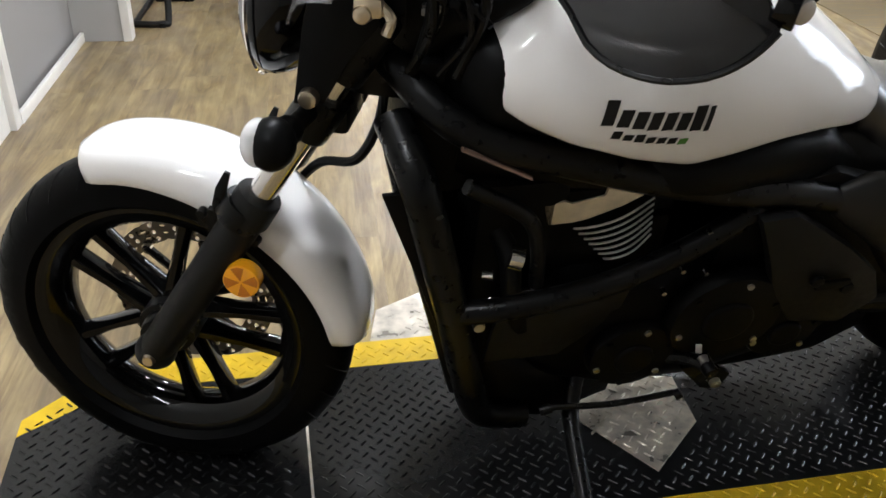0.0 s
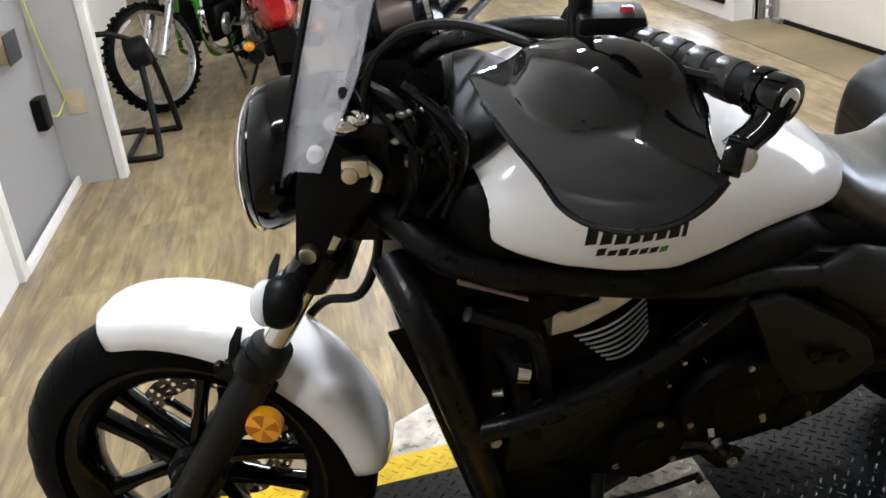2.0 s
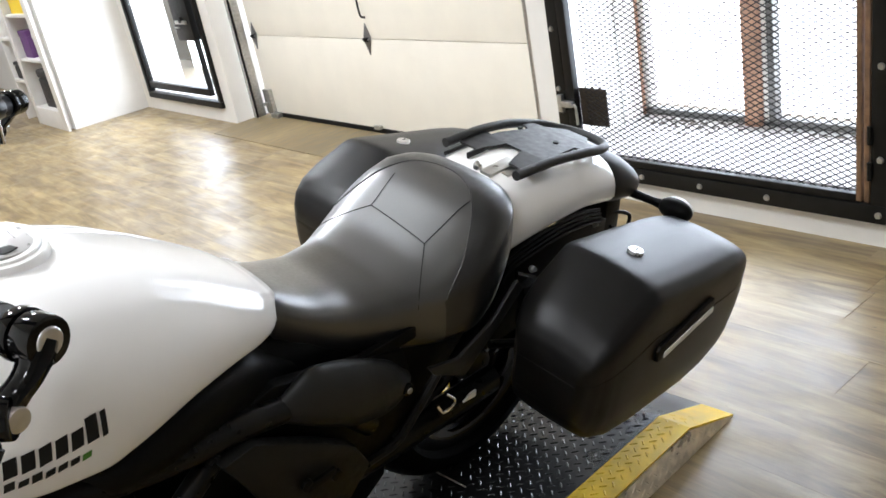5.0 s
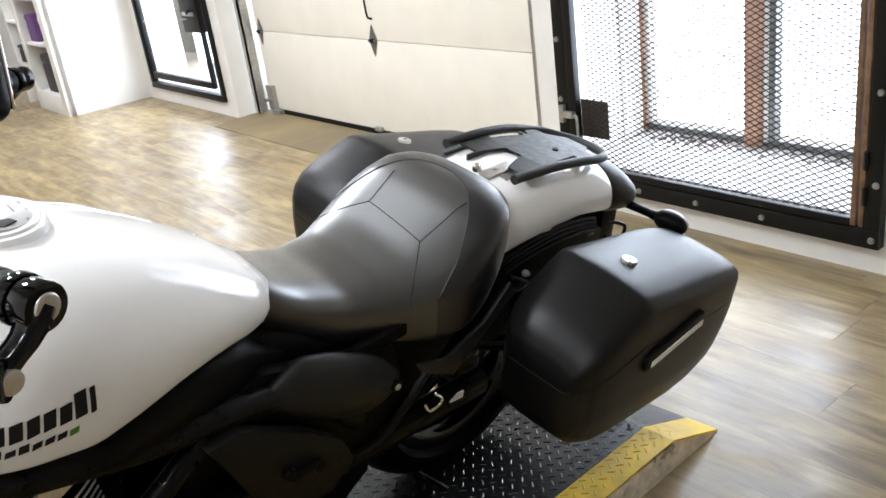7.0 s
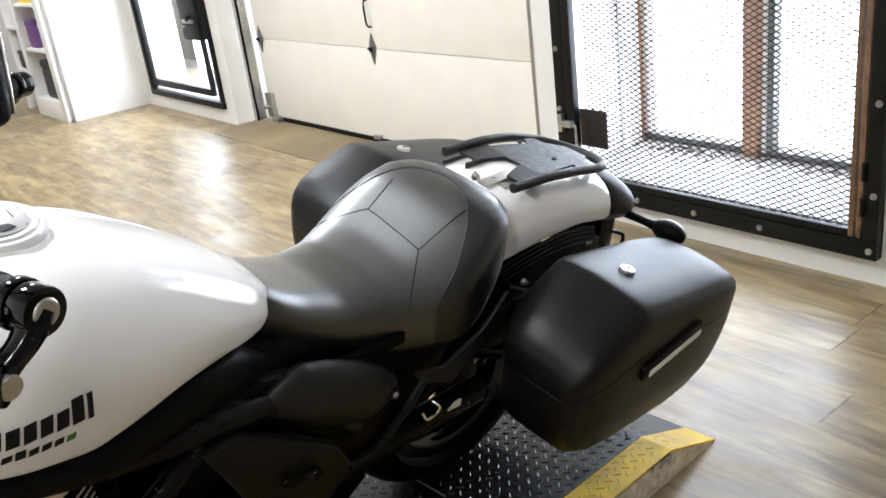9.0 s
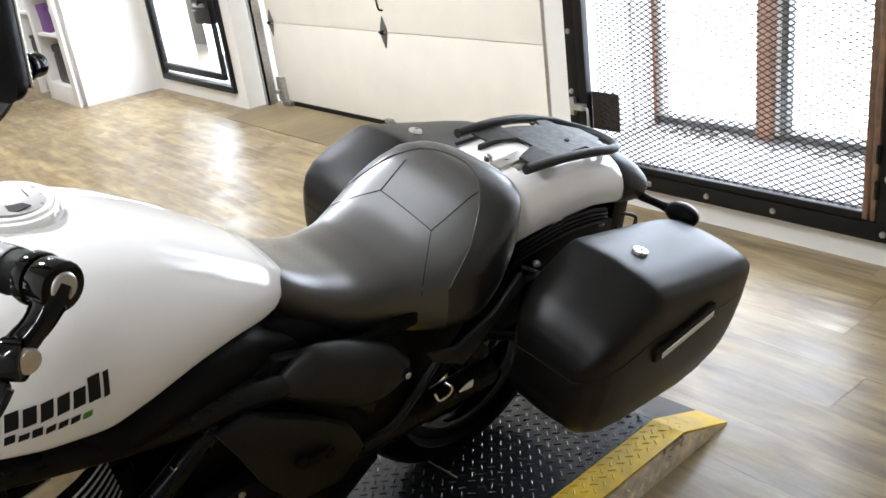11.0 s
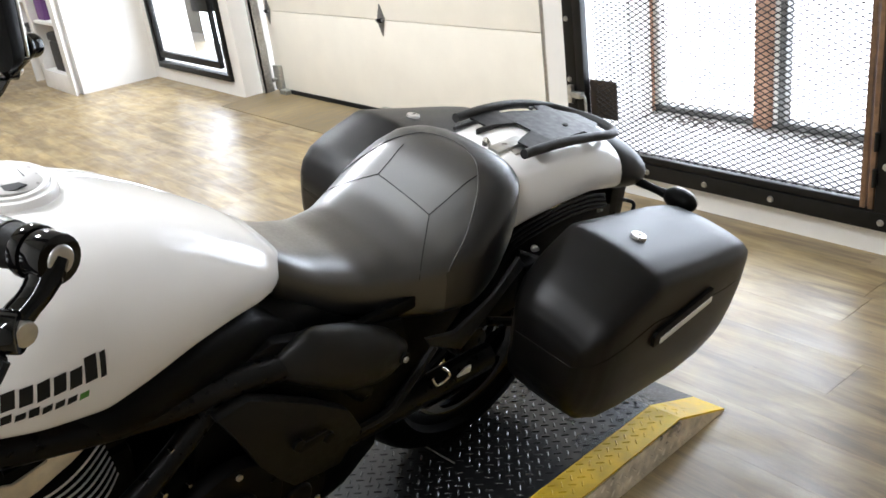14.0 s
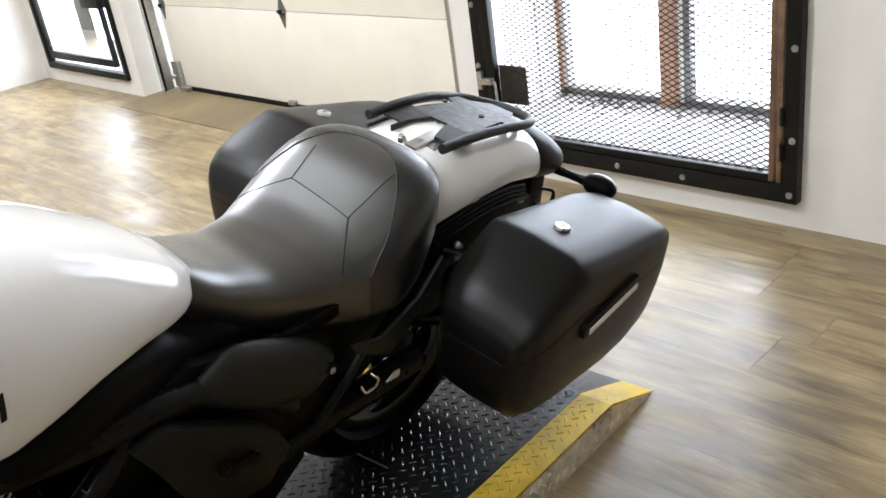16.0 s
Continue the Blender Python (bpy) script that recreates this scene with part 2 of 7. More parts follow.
BROWN = mat("brown_window_post", (0.42, 0.24, 0.155), 0.6, grain=0.2, scale=14)
SILL = mat("dusty_white_sill", (0.40, 0.385, 0.37), 0.7, grain=0.22, scale=14, stain=0.35)
OUT = glow_mat("bright_outdoors", (1.0, 1.0, 1.0), 6.5)
LAMPGLOW = glow_mat("lamp_diffuser", (1.0, 0.92, 0.80), 14)
SIGNW = mat("white_plate", (0.80, 0.80, 0.78), 0.5)
CAPLID = mat("satin_cap_lid", (0.44, 0.43, 0.42), 0.32, metal=0.35, grain=0.04, scale=60)

TAN = mat("tan_wall_plate", (0.55, 0.45, 0.30), 0.5)
CORD = mat("yellow_green_cord", (0.55, 0.58, 0.06), 0.5)
PURPLE = mat("purple_carton", (0.13, 0.05, 0.18), 0.5, grain=0.15)
CLUTTER = mat("dark_case_plastic", (0.022, 0.022, 0.024), 0.5, grain=0.2)
SILVERP = mat("silver_cast_metal", (0.55, 0.54, 0.52), 0.32, metal=0.9, grain=0.2)
FLOORMAT = mat("worn_threshold_board", (0.235, 0.178, 0.09), 0.42, grain=0.35, scale=9, stain=0.3, stretch=(1, 4, 1))


# ---- mesh helpers ----
def finish(bm, smooth=40):
    bmesh.ops.recalc_face_normals(bm, faces=bm.faces)
    me = bpy.data.meshes.new("m")
    bm.to_mesh(me)
    bm.free()
    if smooth:
        for f in me.polygons:
            f.use_smooth = True
        me.set_sharp_from_angle(angle=radians(smooth))
    return me


def part(name, bm, material, parent=None, label="", smooth=40, m=None, **tags):
    if m is not None:
        bm.transform(m)
    me = finish(bm, smooth)
    me.name = name
    me.materials.append(material)
    ob = new(name, me)
    ob.parent = parent
    tagged(ob, label, **tags)
    return ob


def empty(name, m, label, category, group="", kind=""):
    ob = new(name)
    ob.empty_display_size = 0.1
    ob.matrix_basis = m
    return tagged(ob, label, category, group, kind)


def box(lo, hi, bevel=0.0, segs=2):
    bm = bmesh.new()
    bmesh.ops.create_cube(bm, size=1)
    lo, hi = Vector(lo), Vector(hi)
    s, c = hi - lo, (lo + hi) / 2
    for v in bm.verts:
        v.co = Vector((v.co.x * s.x, v.co.y * s.y, v.co.z * s.z)) + c
    if bevel:
        bmesh.ops.bevel(bm, geom=bm.edges[:], offset=min(bevel, min(s) * 0.45), segments=segs, profile=0.6, affect="EDGES")
    return bm


def prism(outline, z0, z1, axis="z", bevel=0.0):
    """A plate with the given outline in the plane across the axis, from z0 to z1 along it."""
    bm = bmesh.new()

    def at(p, h):
        return (p[0], p[1], h) if axis == "z" else (p[0], h, p[1]) if axis == "y" else (h, p[0], p[1])
    a, b = [bm.verts.new(at(p, z0)) for p in outline], [bm.verts.new(at(p, z1)) for p in outline]
    bm.faces.new(a)
    bm.faces.new(b[::-1])
    for k in range(len(a)):
        bm.faces.new((a[k - 1], b[k - 1], b[k], a[k]))
    bmesh.ops.recalc_face_normals(bm, faces=bm.faces)
    if bevel:
        bmesh.ops.bevel(bm, geom=bm.edges[:], offset=bevel, segments=2, profile=0.6, affect="EDGES")
    return bm


def join(*bms):
    out = bmesh.new()
    for b in bms:
        me = bpy.data.meshes.new("t")
        b.to_mesh(me)
        b.free()
        out.from_mesh(me)
        bpy.data.meshes.remove(me)
    return out


def rings(rows, closed=True, caps=True, loop=False):
    """A skin over rows of points, each row a ring (closed) or a strip."""
    bm = bmesh.new()
    vs = [[bm.verts.new(p) for p in row] for row in rows]
    n = len(vs[0])
    for k in range(len(vs) - (0 if loop else 1)):
        a, b = vs[k], vs[(k + 1) % len(vs)]
        for j in range(n if closed else n - 1):
            bm.faces.new((a[j], a[(j + 1) % n], b[(j + 1) % n], b[j]))
    if caps and closed and not loop:
        bm.faces.new(vs[0][::-1])
        bm.faces.new(vs[-1])
    return bm


def smooth_path(points, steps=6):
    """Catmull-Rom through the points."""
    p = [Vector(q) for q in points]
    if len(p) < 3:
        return p
    p = [2 * p[0] - p[1]] + p + [2 * p[-1] - p[-2]]
    out = []
    for k in range(1, len(p) - 2):
        for s in range(steps):
            t = s / steps
            a, b, c, d = p[k - 1:k + 3]
            out.append(0.5 * ((2 * b) + (c - a) * t + (2 * a - 5 * b + 4 * c - d) * t * t + (3 * b - a - 3 * c + d) * t ** 3))
    return out + [p[-2]]


def tube(points, r, segs=10, steps=6, flat=1.0):
    pts = smooth_path(points, steps)
    rows, up = [], Vector((0.03, 0.02, 1))
    for k, c in enumerate(pts):
        d = (pts[min(k + 1, len(pts) - 1)] - pts[max(k - 1, 0)]).normalized()
        side = d.cross(up)
        side = side.normalized() if side.length > 0.05 else d.cross(Vector((1, 0, 0))).normalized()
        top = side.cross(d)
        rr = r[min(len(r) - 1, k * len(r) // len(pts))] if isinstance(r, (list, tuple)) else r
        rows.append([c + rr * (math.cos(a) * side + flat * math.sin(a) * top) for a in (2 * math.pi * j / segs for j in range(segs))])
    return rings(rows)


def cyl(a, b, r, r2=None, segs=20, bevel=0.0):
    a, b = Vector(a), Vector(b)
    r2 = r if r2 is None else r2
    q = (b - a).to_track_quat("Z", "Y")
    bm = bmesh.new()
    bmesh.ops.create_cone(bm, cap_ends=True, segments=segs, radius1=r, radius2=r2, depth=(b - a).length)
    if bevel:
        bmesh.ops.bevel(bm, geom=[e for e in bm.edges if len(e.link_faces) == 2 and any(len(f.verts) > 4 for f in e.link_faces)], offset=bevel, segments=2, profile=0.6, affect="EDGES")
    bm.transform(Matrix.Translation((a + b) / 2) @ q.to_matrix().to_4x4())
    return bm


def lathe_y(profile, centre, segs=48, a0=0.0, a1=360.0):
    """Turns (radius, y) pairs about the y axis through centre."""
    cx, cy, cz = centre
    full = abs(a1 - a0) >= 359.9
    n = segs if full else segs + 1
    rows = []
    for k in range(n):
        a = radians(a0 + (a1 - a0) * k / segs)
        rows.append([(cx + r * math.cos(a), cy + y, cz + r * math.sin(a)) for r, y in profile])
    return rings(rows, closed=True, caps=not full, loop=full)


def ball(c, rx, ry, rz, segs=20):
    bm = bmesh.new()
    bmesh.ops.create_uvsphere(bm, u_segments=segs, v_segments=segs // 2 + 2, radius=1)
    for v in bm.verts:
        v.co = Vector((v.co.x * rx, v.co.y * ry, v.co.z * rz)) + Vector(c)
    return bm


def spow(v, e):
    return math.copysign(abs(v) ** e, v)


def lerp_table(table, x):
    """Smooth reading of rows (x, a, b, ...)."""
    if x <= table[0][0]:
        return table[0][1:]
    for p, q in zip(table, table[1:]):
        if x <= q[0]:
            t = (x - p[0]) / (q[0] - p[0])
            return tuple(a + (b - a) * t for a, b in zip(p[1:], q[1:]))
    return table[-1][1:]


def body(table, n=28, segs=32, ey=0.7, ez=0.8, el=None):
    """A rounded body along x. Rows: x, half width, bottom, top, height share of the widest line, y of the middle."""
    x0, x1 = table[0][0], table[-1][0]
    rows = []
    for k in range(n + 1):
        x = x0 + (x1 - x0) * k / n
        xs = [lerp_table(table, x + d) for d in (-0.012, 0, 0.012)]
        w, b, t, s, y = (sum(c) / 3 for c in zip(*xs))
        mid = b + (t - b) * s
        row = []
        for j in range(segs):
            a = 2 * math.pi * j / segs
            low = math.sin(a) < 0 and el is not None
            cy, sz = spow(math.cos(a), el if low else ey), spow(math.sin(a), el if low else ez)
            row.append((x, y + w * cy, mid + (t - mid) * sz if sz > 0 else mid + (mid - b) * sz))
        rows.append(row)
    return rings(rows)

# ---- room ----
S = dict(kind="structure")


def wall(name, lo, hi, material=WALL, label="white painted wall"):
    return part(name, box(lo, hi), material, None, label, smooth=0, category="wall", **S)


part("floor", box((-5.2, -3.7, -0.2), (4.6, 12.6, -0.006)), SUBFLOOR, None, "pale vinyl plank floor, worn and glossy", smooth=0, category="floor", **S)
FLOOR = bpy.data.objects["floor"]
tagged(wall("ceiling", (-5.2, -3.7, 3.0), (4.0, 12.6, 3.2), CEIL, "plain white ceiling"), category="ceiling")
# gate wall, with the gate opening, the garage opening and the glazed door opening
GX = 3.31
wall("wall_gate_side", (GX, -3.7, 0), (GX + 0.35, 0.09, 3.0))
wall("wall_gate_sill", (GX, 0.09, 0), (GX + 0.35, 1.42, 0.10))
wall("wall_gate_head", (GX, 0.09, 2.25), (GX + 0.35, 1.42, 3.0))
wall("wall_pillar", (GX, 1.42, 0), (GX + 0.35, 1.585, 3.0), WALL, "narrow white pillar beside the garage door")
wall("wall_garage_head", (GX, 1.585, 2.5), (GX + 0.35, 4.655, 3.0))
wall("wall_garage_jamb", (GX + 0.02, 4.655, 0), (GX + 0.35, 4.80, 3.0), WALL, "white pillar between garage door and glazed door")
wall("wall_door_sill", (GX + 0.02, 4.80, 0), (GX + 0.30, 6.12, 0.105))
wall("wall_door_head", (GX + 0.02, 4.80, 2.2), (GX + 0.30, 6.12, 3.0))
wall("wall_door_side", (GX + 0.02, 6.12, 0), (GX + 0.30, 6.27, 3.0))
wall("wall_alcove", (2.70, 6.27, 0), (GX + 0.4, 6.36, 3.0))
wall("wall_behind_shelf", (3.10, 6.36, 0), (3.4, 12.6, 3.0))
wall("wall_far", (-5.2, 12.4, 0), (3.4, 12.6, 3.0))
wall("wall_rear", (-5.2, -3.7, 0), (GX, -3.5, 3.0), WALLDIM, "unseen rear wall, grey to set the bounced light")
wall("wall_west", (-5.2, -3.5, 0), (-5.0, 12.4, 3.0), WALLDIM, "unseen side wall, grey to set the bounced light")
# partition beside the front wheel: white wall, recess with side and end darkened for shade
wall("wall_partition", (-1.0, -3.5, 0), (-0.81, 2.03, 3.0))
part("trim_corner", box((-0.99, 2.03, 0), (-0.785, 2.095, 3.0), 0.006), TRIM, None, "white corner trim board", category="trim", **S)
wall("wall_recess", (-1.0, 2.095, 0), (-0.83, 3.14, 3.0), WALLSHADE, "recess wall with a socket, darkened for its shade")
wall("wall_recess_end", (-0.98, 3.14, 0), (-0.605, 3.20, 3.0), WALLEND, "end of the partition wall, darkened for its shade")
part("trim_end", box((-0.605, 3.125, 0), (-0.565, 3.215, 3.0), 0.004), TRIM, None, "white edge trim of the partition", category="trim", **S)
part("baseboard", box((-0.80, 2.095, 0), (-0.782, 3.14, 0.045), 0.004), TRIM, None, "narrow white baseboard strip", category="baseboard", **S)
wall("wall_partition_back", (-5.0, 3.20, 0), (-0.98, 3.30, 3.0))
wall("wall_left_bay", (-1.35, 3.30, 0), (-1.22, 8.2, 3.0))

# threshold board before the garage door
part("threshold_board", prism([(3.11, 1.62), (3.11, 4.60), (3.30, 4.655), (3.55, 4.66), (3.55, 1.62)], -0.004, 0.004), FLOORMAT, None, "worn brown board before the garage door", smooth=0, category="floor", **S)

# outdoors, seen overexposed through mesh and glass
part("backdrop", join(box((4.55, -1.6, -0.6), (4.56, 3.0, 3.2)), box((4.4, 4.0, -0.6), (4.41, 7.6, 3.2))), OUT, None, "overexposed white daylight outside", smooth=0, category="backdrop", **S)


# ---- garage door ----
def garage_door():
    g = empty("garage_door", pose(3.557, 3.17, 0), "closed cream sectional garage door with steel hinges", "garage door", kind="structure")
    half, h = 1.40, 0.545
    for k in range(5):
        z0 = 0.03 + k * h
        part("door_section", box((0, -half, z0 + 0.002), (0.045, half, z0 + h - 0.0015), 0.003), GDOOR, g)
    part("bottom_seal", box((-0.006, -half, 0.002), (0.05, half, 0.03), 0.006), RUBBER, g, "black rubber bottom seal")

    def hinge(y, z):
        bm = join(prism([(y - 0.036, z + 0.012), (y - 0.030, z + 0.022), (y, z + 0.092), (y + 0.030, z + 0.022), (y + 0.036, z - 0.012), (y, z - 0.092)], -0.006, 0.0, "x", 0.001), cyl((-0.012, y - 0.034, z), (-0.012, y + 0.034, z), 0.008, segs=10))
        hb = part("hinge", bm, HINGE, g, "dark steel hinge plate")
        part("hinge_knuckle", join(box((-0.022, y - 0.018, z - 0.012), (-0.004, y + 0.018, z + 0.012), 0.003), cyl((-0.03, y, z), (-0.004, y, z), 0.006, segs=8)), MATBLACK, hb)
    for y in (-1.372, -0.01, 1.345):
        for k in range(4):
            hinge(y, 0.03 + h * (k + 1))
    part("lift_handle", tube([(-0.008, -0.030, 0.855), (-0.035, -0.030, 0.845), (-0.038, -0.030, 0.775), (-0.032, -0.030, 0.715), (-0.006, -0.030, 0.70)], 0.006, 8), MATBLACK, g, "black pull handle")
    part("bottom_bracket", join(box((-0.03, 1.30, 0.03), (0.0, 1.385, 0.20), 0.003), cyl((-0.03, 1.36, 0.10), (-0.06, 1.36, 0.10), 0.014, segs=10), box((-0.05, 1.22, 0.004), (-0.006, 1.31, 0.035), 0.003)), GALV, g, "steel bottom bracket and roller")
    part("bottom_bracket", join(box((-0.03, -1.385, 0.03), (0.0, -1.30, 0.20), 0.003), box((-0.03, 0.02, 0.03), (-0.004, 0.08, 0.055), 0.003)), GALV, g, "steel bottom bracket")
    for y in (1.42, -1.46):
        part("track", join(box((-0.10, y, 0.01), (-0.03, y + 0.012, 2.5)), box((-0.10, y, 0.01), (-0.088, y + 0.05, 2.5))), GALV, g, "vertical steel door track")
    part("jamb_board", box((-0.225, 1.49, 0.0), (0.05, 1.498, 2.5)), TRIM, g)
    part("jamb_board", box((-0.235, -1.585, 0.0), (0.05, -1.575, 2.5)), TRIM, g)


garage_door()


# ---- mesh gate and the window bay behind ----
def mesh_panel(y0, y1, z0, z1, cw, ch, r):
    """Expanded metal: slanted flat strands that meet in diamonds."""
    verts, faces = [], []
    ny, nz = int((y1 - y0) / cw), int((z1 - z0) / ch)
    for i in range(ny):
        for j in range(nz):
            ya, za = y0 + i * cw, z0 + j * ch
            for (pa, pb) in (((ya, za), (ya + cw / 2, za + ch / 2)), ((ya + cw / 2, za + ch / 2), (ya + cw, za)),
                             ((ya, za + ch), (ya + cw / 2, za + ch / 2)), ((ya + cw / 2, za + ch / 2), (ya + cw, za + ch))):
                dy, dz = pb[0] - pa[0], pb[1] - pa[1]
                ln = math.hypot(dy, dz)
                ny_, nz_ = -dz / ln * r, dy / ln * r
                k = len(verts)
                for p in (pa, pb):
                    verts.extend([(-r, p[0], p[1]), (0, p[0] + ny_, p[1] + nz_), (r, p[0], p[1]), (0, p[0] - ny_, p[1] - nz_)])
                faces.extend([(k + q, k + (q + 1) % 4, k + 4 + (q + 1) % 4, k + 4 + q) for q in range(4)])
    me = bpy.data.meshes.new("expanded_mesh")
    me.from_pydata(verts, [], faces)
    me.materials.append(STEEL_BLACK)
    return me


def mesh_gate():
    g = empty("security_gate", pose(GX - 0.012, 0, 0), "black steel security gate with expanded metal mesh", "gate", kind="structure")
    y0, y1, z0, z1 = 0.05, 1.435, 0.10, 2.28
    for nm, lo, hi in (("frame_bottom", (-0.03, y0, z0), (0.010, y1, z0 + 0.062)), ("frame_side", (-0.03, y1 - 0.055, z0 + 0.063), (0.010, y1, z1)),
                       ("frame_side", (-0.03, y0, z0 + 0.063), (0.010, y0 + 0.050, z1)), ("frame_top", (-0.03, y0 + 0.051, z1 - 0.06), (0.010, y1 - 0.056, z1))):
        part(nm, box(lo, hi, 0.003), STEEL_BLACK, g)
    part("inner_post", join(box((-0.03, y0 + 0.055, z0 + 0.07), (0.0, y0 + 0.072, z1 - 0.07), 0.002), box((-0.03, y0 + 0.080, z0 + 0.07), (0.0, y0 + 0.098, z1 - 0.07), 0.002)), RUST, g, "rusty brown double post")
    part("inner_side", box((-0.034, y1 - 0.105, z0 + 0.07), (0.0, y1 - 0.060, z1 - 0.07), 0.003), STEEL_BLACK, g)
    part("inner_bottom", box((-0.026, y0 + 0.10, z0 + 0.066), (0.0, y1 - 0.11, z0 + 0.092), 0.003), STEEL_BLACK, g)
    me = mesh_panel(y0 + 0.10, y1 - 0.10, z0 + 0.075, z1 - 0.07, 0.041, 0.0215, 0.0022)
    ob = new("expanded_mesh", me)
    ob.parent = g
    tagged(ob, "fine black diamond mesh", kind="stuff")
    part("lock_plate", box((0.004, y1 - 0.245, 0.31), (0.008, y1 - 0.10, 0.470), 0.001), LOCKPLATE, g, "dark brown lock shield plate")
    part("latch", join(box((-0.06, y1 - 0.105, 0.40), (-0.035, y1 - 0.045, 0.425), 0.003), box((-0.055, y1 - 0.05, 0.375), (-0.035, y1 - 0.025, 0.45), 0.003), tube([(-0.055, y1 - 0.11, 0.41), (-0.055, y1 - 0.125, 0.405), (-0.055, y1 - 0.128, 0.33)], 0.006, 8)), GALV, g, "galvanised slide latch")
    for y, z in ((0.749, 0.13), (0.47, 0.13), (0.075, 0.13), (0.07, 0.32), (0.07, 0.62), (y1 - 0.02, 0.47), (y1 - 0.02, 0.72), (1.02, 0.13)):
        part("bolt", cyl((-0.030, y, z), (-0.037, y, z), 0.012, 0.009, segs=10), GALV, g)
    for z in (0.28, 0.40):
        part("hinge_barrel", cyl((-0.036, y0 + 0.052, z - 0.03), (-0.036, y0 + 0.052, z + 0.03), 0.008, segs=8), STEEL_BLACK, g)


mesh_gate()
# window bay behind the gate
part("window_sill", box((GX + 0.0, 0.10, 0.10), (GX + 0.62, 1.41, 0.195), 0.004), SILL, None, "deep dusty white window sill", category="window sill", **S)
wall("bay_side_left", (GX + 0.35, 1.41, 0), (GX + 0.52, 1.55, 3.0), TRIM)
wall("bay_side_right", (GX + 0.35, -0.05, 0), (GX + 0.52, 0.09, 3.0), TRIM)


def window_bay():
    g = empty("window_1", pose(GX + 0.50, 0, 0.196), "white framed bay window with a brown post", "window", kind="structure")
    # The rail takes the dark zinc colour to carry its shade.
    part("bottom_rail", box((0, 0.10, 0), (0.05, 1.41, 0.03), 0.004), HINGE, g, "bottom rail of the window, greyed for its shade")
    part("window_frame", join(box((0, 0.10, 0.031), (0.05, 0.125, 2.2), 0.003), box((0, 1.375, 0.031), (0.05, 1.41, 2.2), 0.003)), TRIM, g)
    part("brown_post", box((-0.03, 0.808, 0), (0.03, 0.878, 2.2), 0.004), BROWN, g, "reddish brown wooden post")
    part("mullion", box((-0.02, 0.742, 0.022), (0.03, 0.772, 2.2), 0.003), HINGE, g, "grey metal window mullion")
    part("mullion", box((-0.01, 0.776, 0.022), (0.03, 0.800, 2.2), 0.003), TRIM, g)
    part("side_post", box((-0.02, 1.405, 0), (0.0, 1.432, 2.2), 0.003), BROWN, g, "thin brown side post")
    for y0, y1 in ((0.125, 0.742), (0.878, 1.375)):
        p = part("pane", box((0.02, y0, 0.022), (0.024, y1, 2.2)), PANE, g, smooth=0)
        p.visible_shadow = False


window_bay()


def sill_litter():
    """Crumbs and dead leaves swept to the back of the sill."""
    rng = random.Random(12)
    verts, faces = [], []
    for k in range(170):
        y = rng.choice((rng.gauss(1.16, 0.05), rng.gauss(0.42, 0.10), rng.uniform(0.14, 1.38), rng.gauss(1.10, 0.10)))
        y = min(1.38, max(0.14, y))
        x = GX + 0.47 - abs(rng.gauss(0, 0.07))
        r, a, z = rng.uniform(0.004, 0.015), rng.uniform(0, 6.3), 0.1955
        i = len(verts)
        for q in range(5):
            verts.append((x + r * math.cos(a + q * 1.257), y + r * rng.uniform(0.5, 1.1) * math.sin(a + q * 1.257), z))
        verts.append((x, y, z + r * rng.uniform(0.2, 0.7)))
        faces.extend([(i + q, i + (q + 1) % 5, i + 5) for q in range(5)])
    me = bpy.data.meshes.new("sill_litter")
    me.from_pydata(verts, [], faces)
    me.materials.append(LITTER)
    tagged(new("sill_litter", me), "dark crumbs and dead leaves on the sill", "litter", kind="stuff")


sill_litter()


# ---- glazed door ----
def glazed_door():
    g = empty("door_1", pose(GX - 0.006, 5.46, 0), "black framed glass door with mesh and a lock box", "door", kind="structure")
    w = 0.62
    part("outer_frame", join(box((0, -w - 0.05, 0.105), (0.05, w + 0.03, 0.15), 0.003), box((0, -w - 0.05, 0.151), (0.05, -w - 0.012, 2.2), 0.003), box((0, w - 0.012, 0.151), (0.05, w + 0.03, 2.2), 0.003)), STEEL_BLACK, g)
    part("leaf_frame", join(box((0.01, -w + 0.10, 0.185), (0.045, w - 0.03, 0.235), 0.003), box((0.01, -w + 0.10, 0.236), (0.045, -w + 0.128, 2.1), 0.003), box((0.01, w - 0.048, 0.236), (0.045, w - 0.03, 2.1), 0.003)), STEEL_BLACK, g)
    part("lock_box", join(box((-0.03, -0.60, 0.60), (0.02, -0.33, 0.95), 0.004), cyl((-0.03, -0.47, 0.75), (-0.05, -0.47, 0.75), 0.02, segs=12)), STEEL_BLACK, g, "black steel lock box")
    part("latch", join(box((-0.045, -0.55, 0.72), (-0.031, -0.38, 0.745), 0.002), box((-0.045, -0.42, 0.69), (-0.031, -0.36, 0.70), 0.002)), GALV, g)
    p = part("pane", box((0.03, -w + 0.1, 0.236), (0.034, w - 0.05, 2.1)), PANE, g, smooth=0)
    p.visible_shadow = False


glazed_door()
part("rock_column", tube([(3.75, 5.62, 0.0), (3.72, 5.55, 0.25), (3.78, 5.58, 0.5), (3.80, 5.66, 0.9), (3.8, 5.7, 1.4)], [0.10, 0.05, 0.045, 0.05, 0.05], 10), SILL, None, "pale rough outdoor post beyond the glass", category="post")
part("doorstep", box((GX + 0.02, 4.8, 0.105), (GX + 0.9, 6.12, 0.15), 0.004), SILL, None, "pale concrete step outside the glass door", category="step", **S)


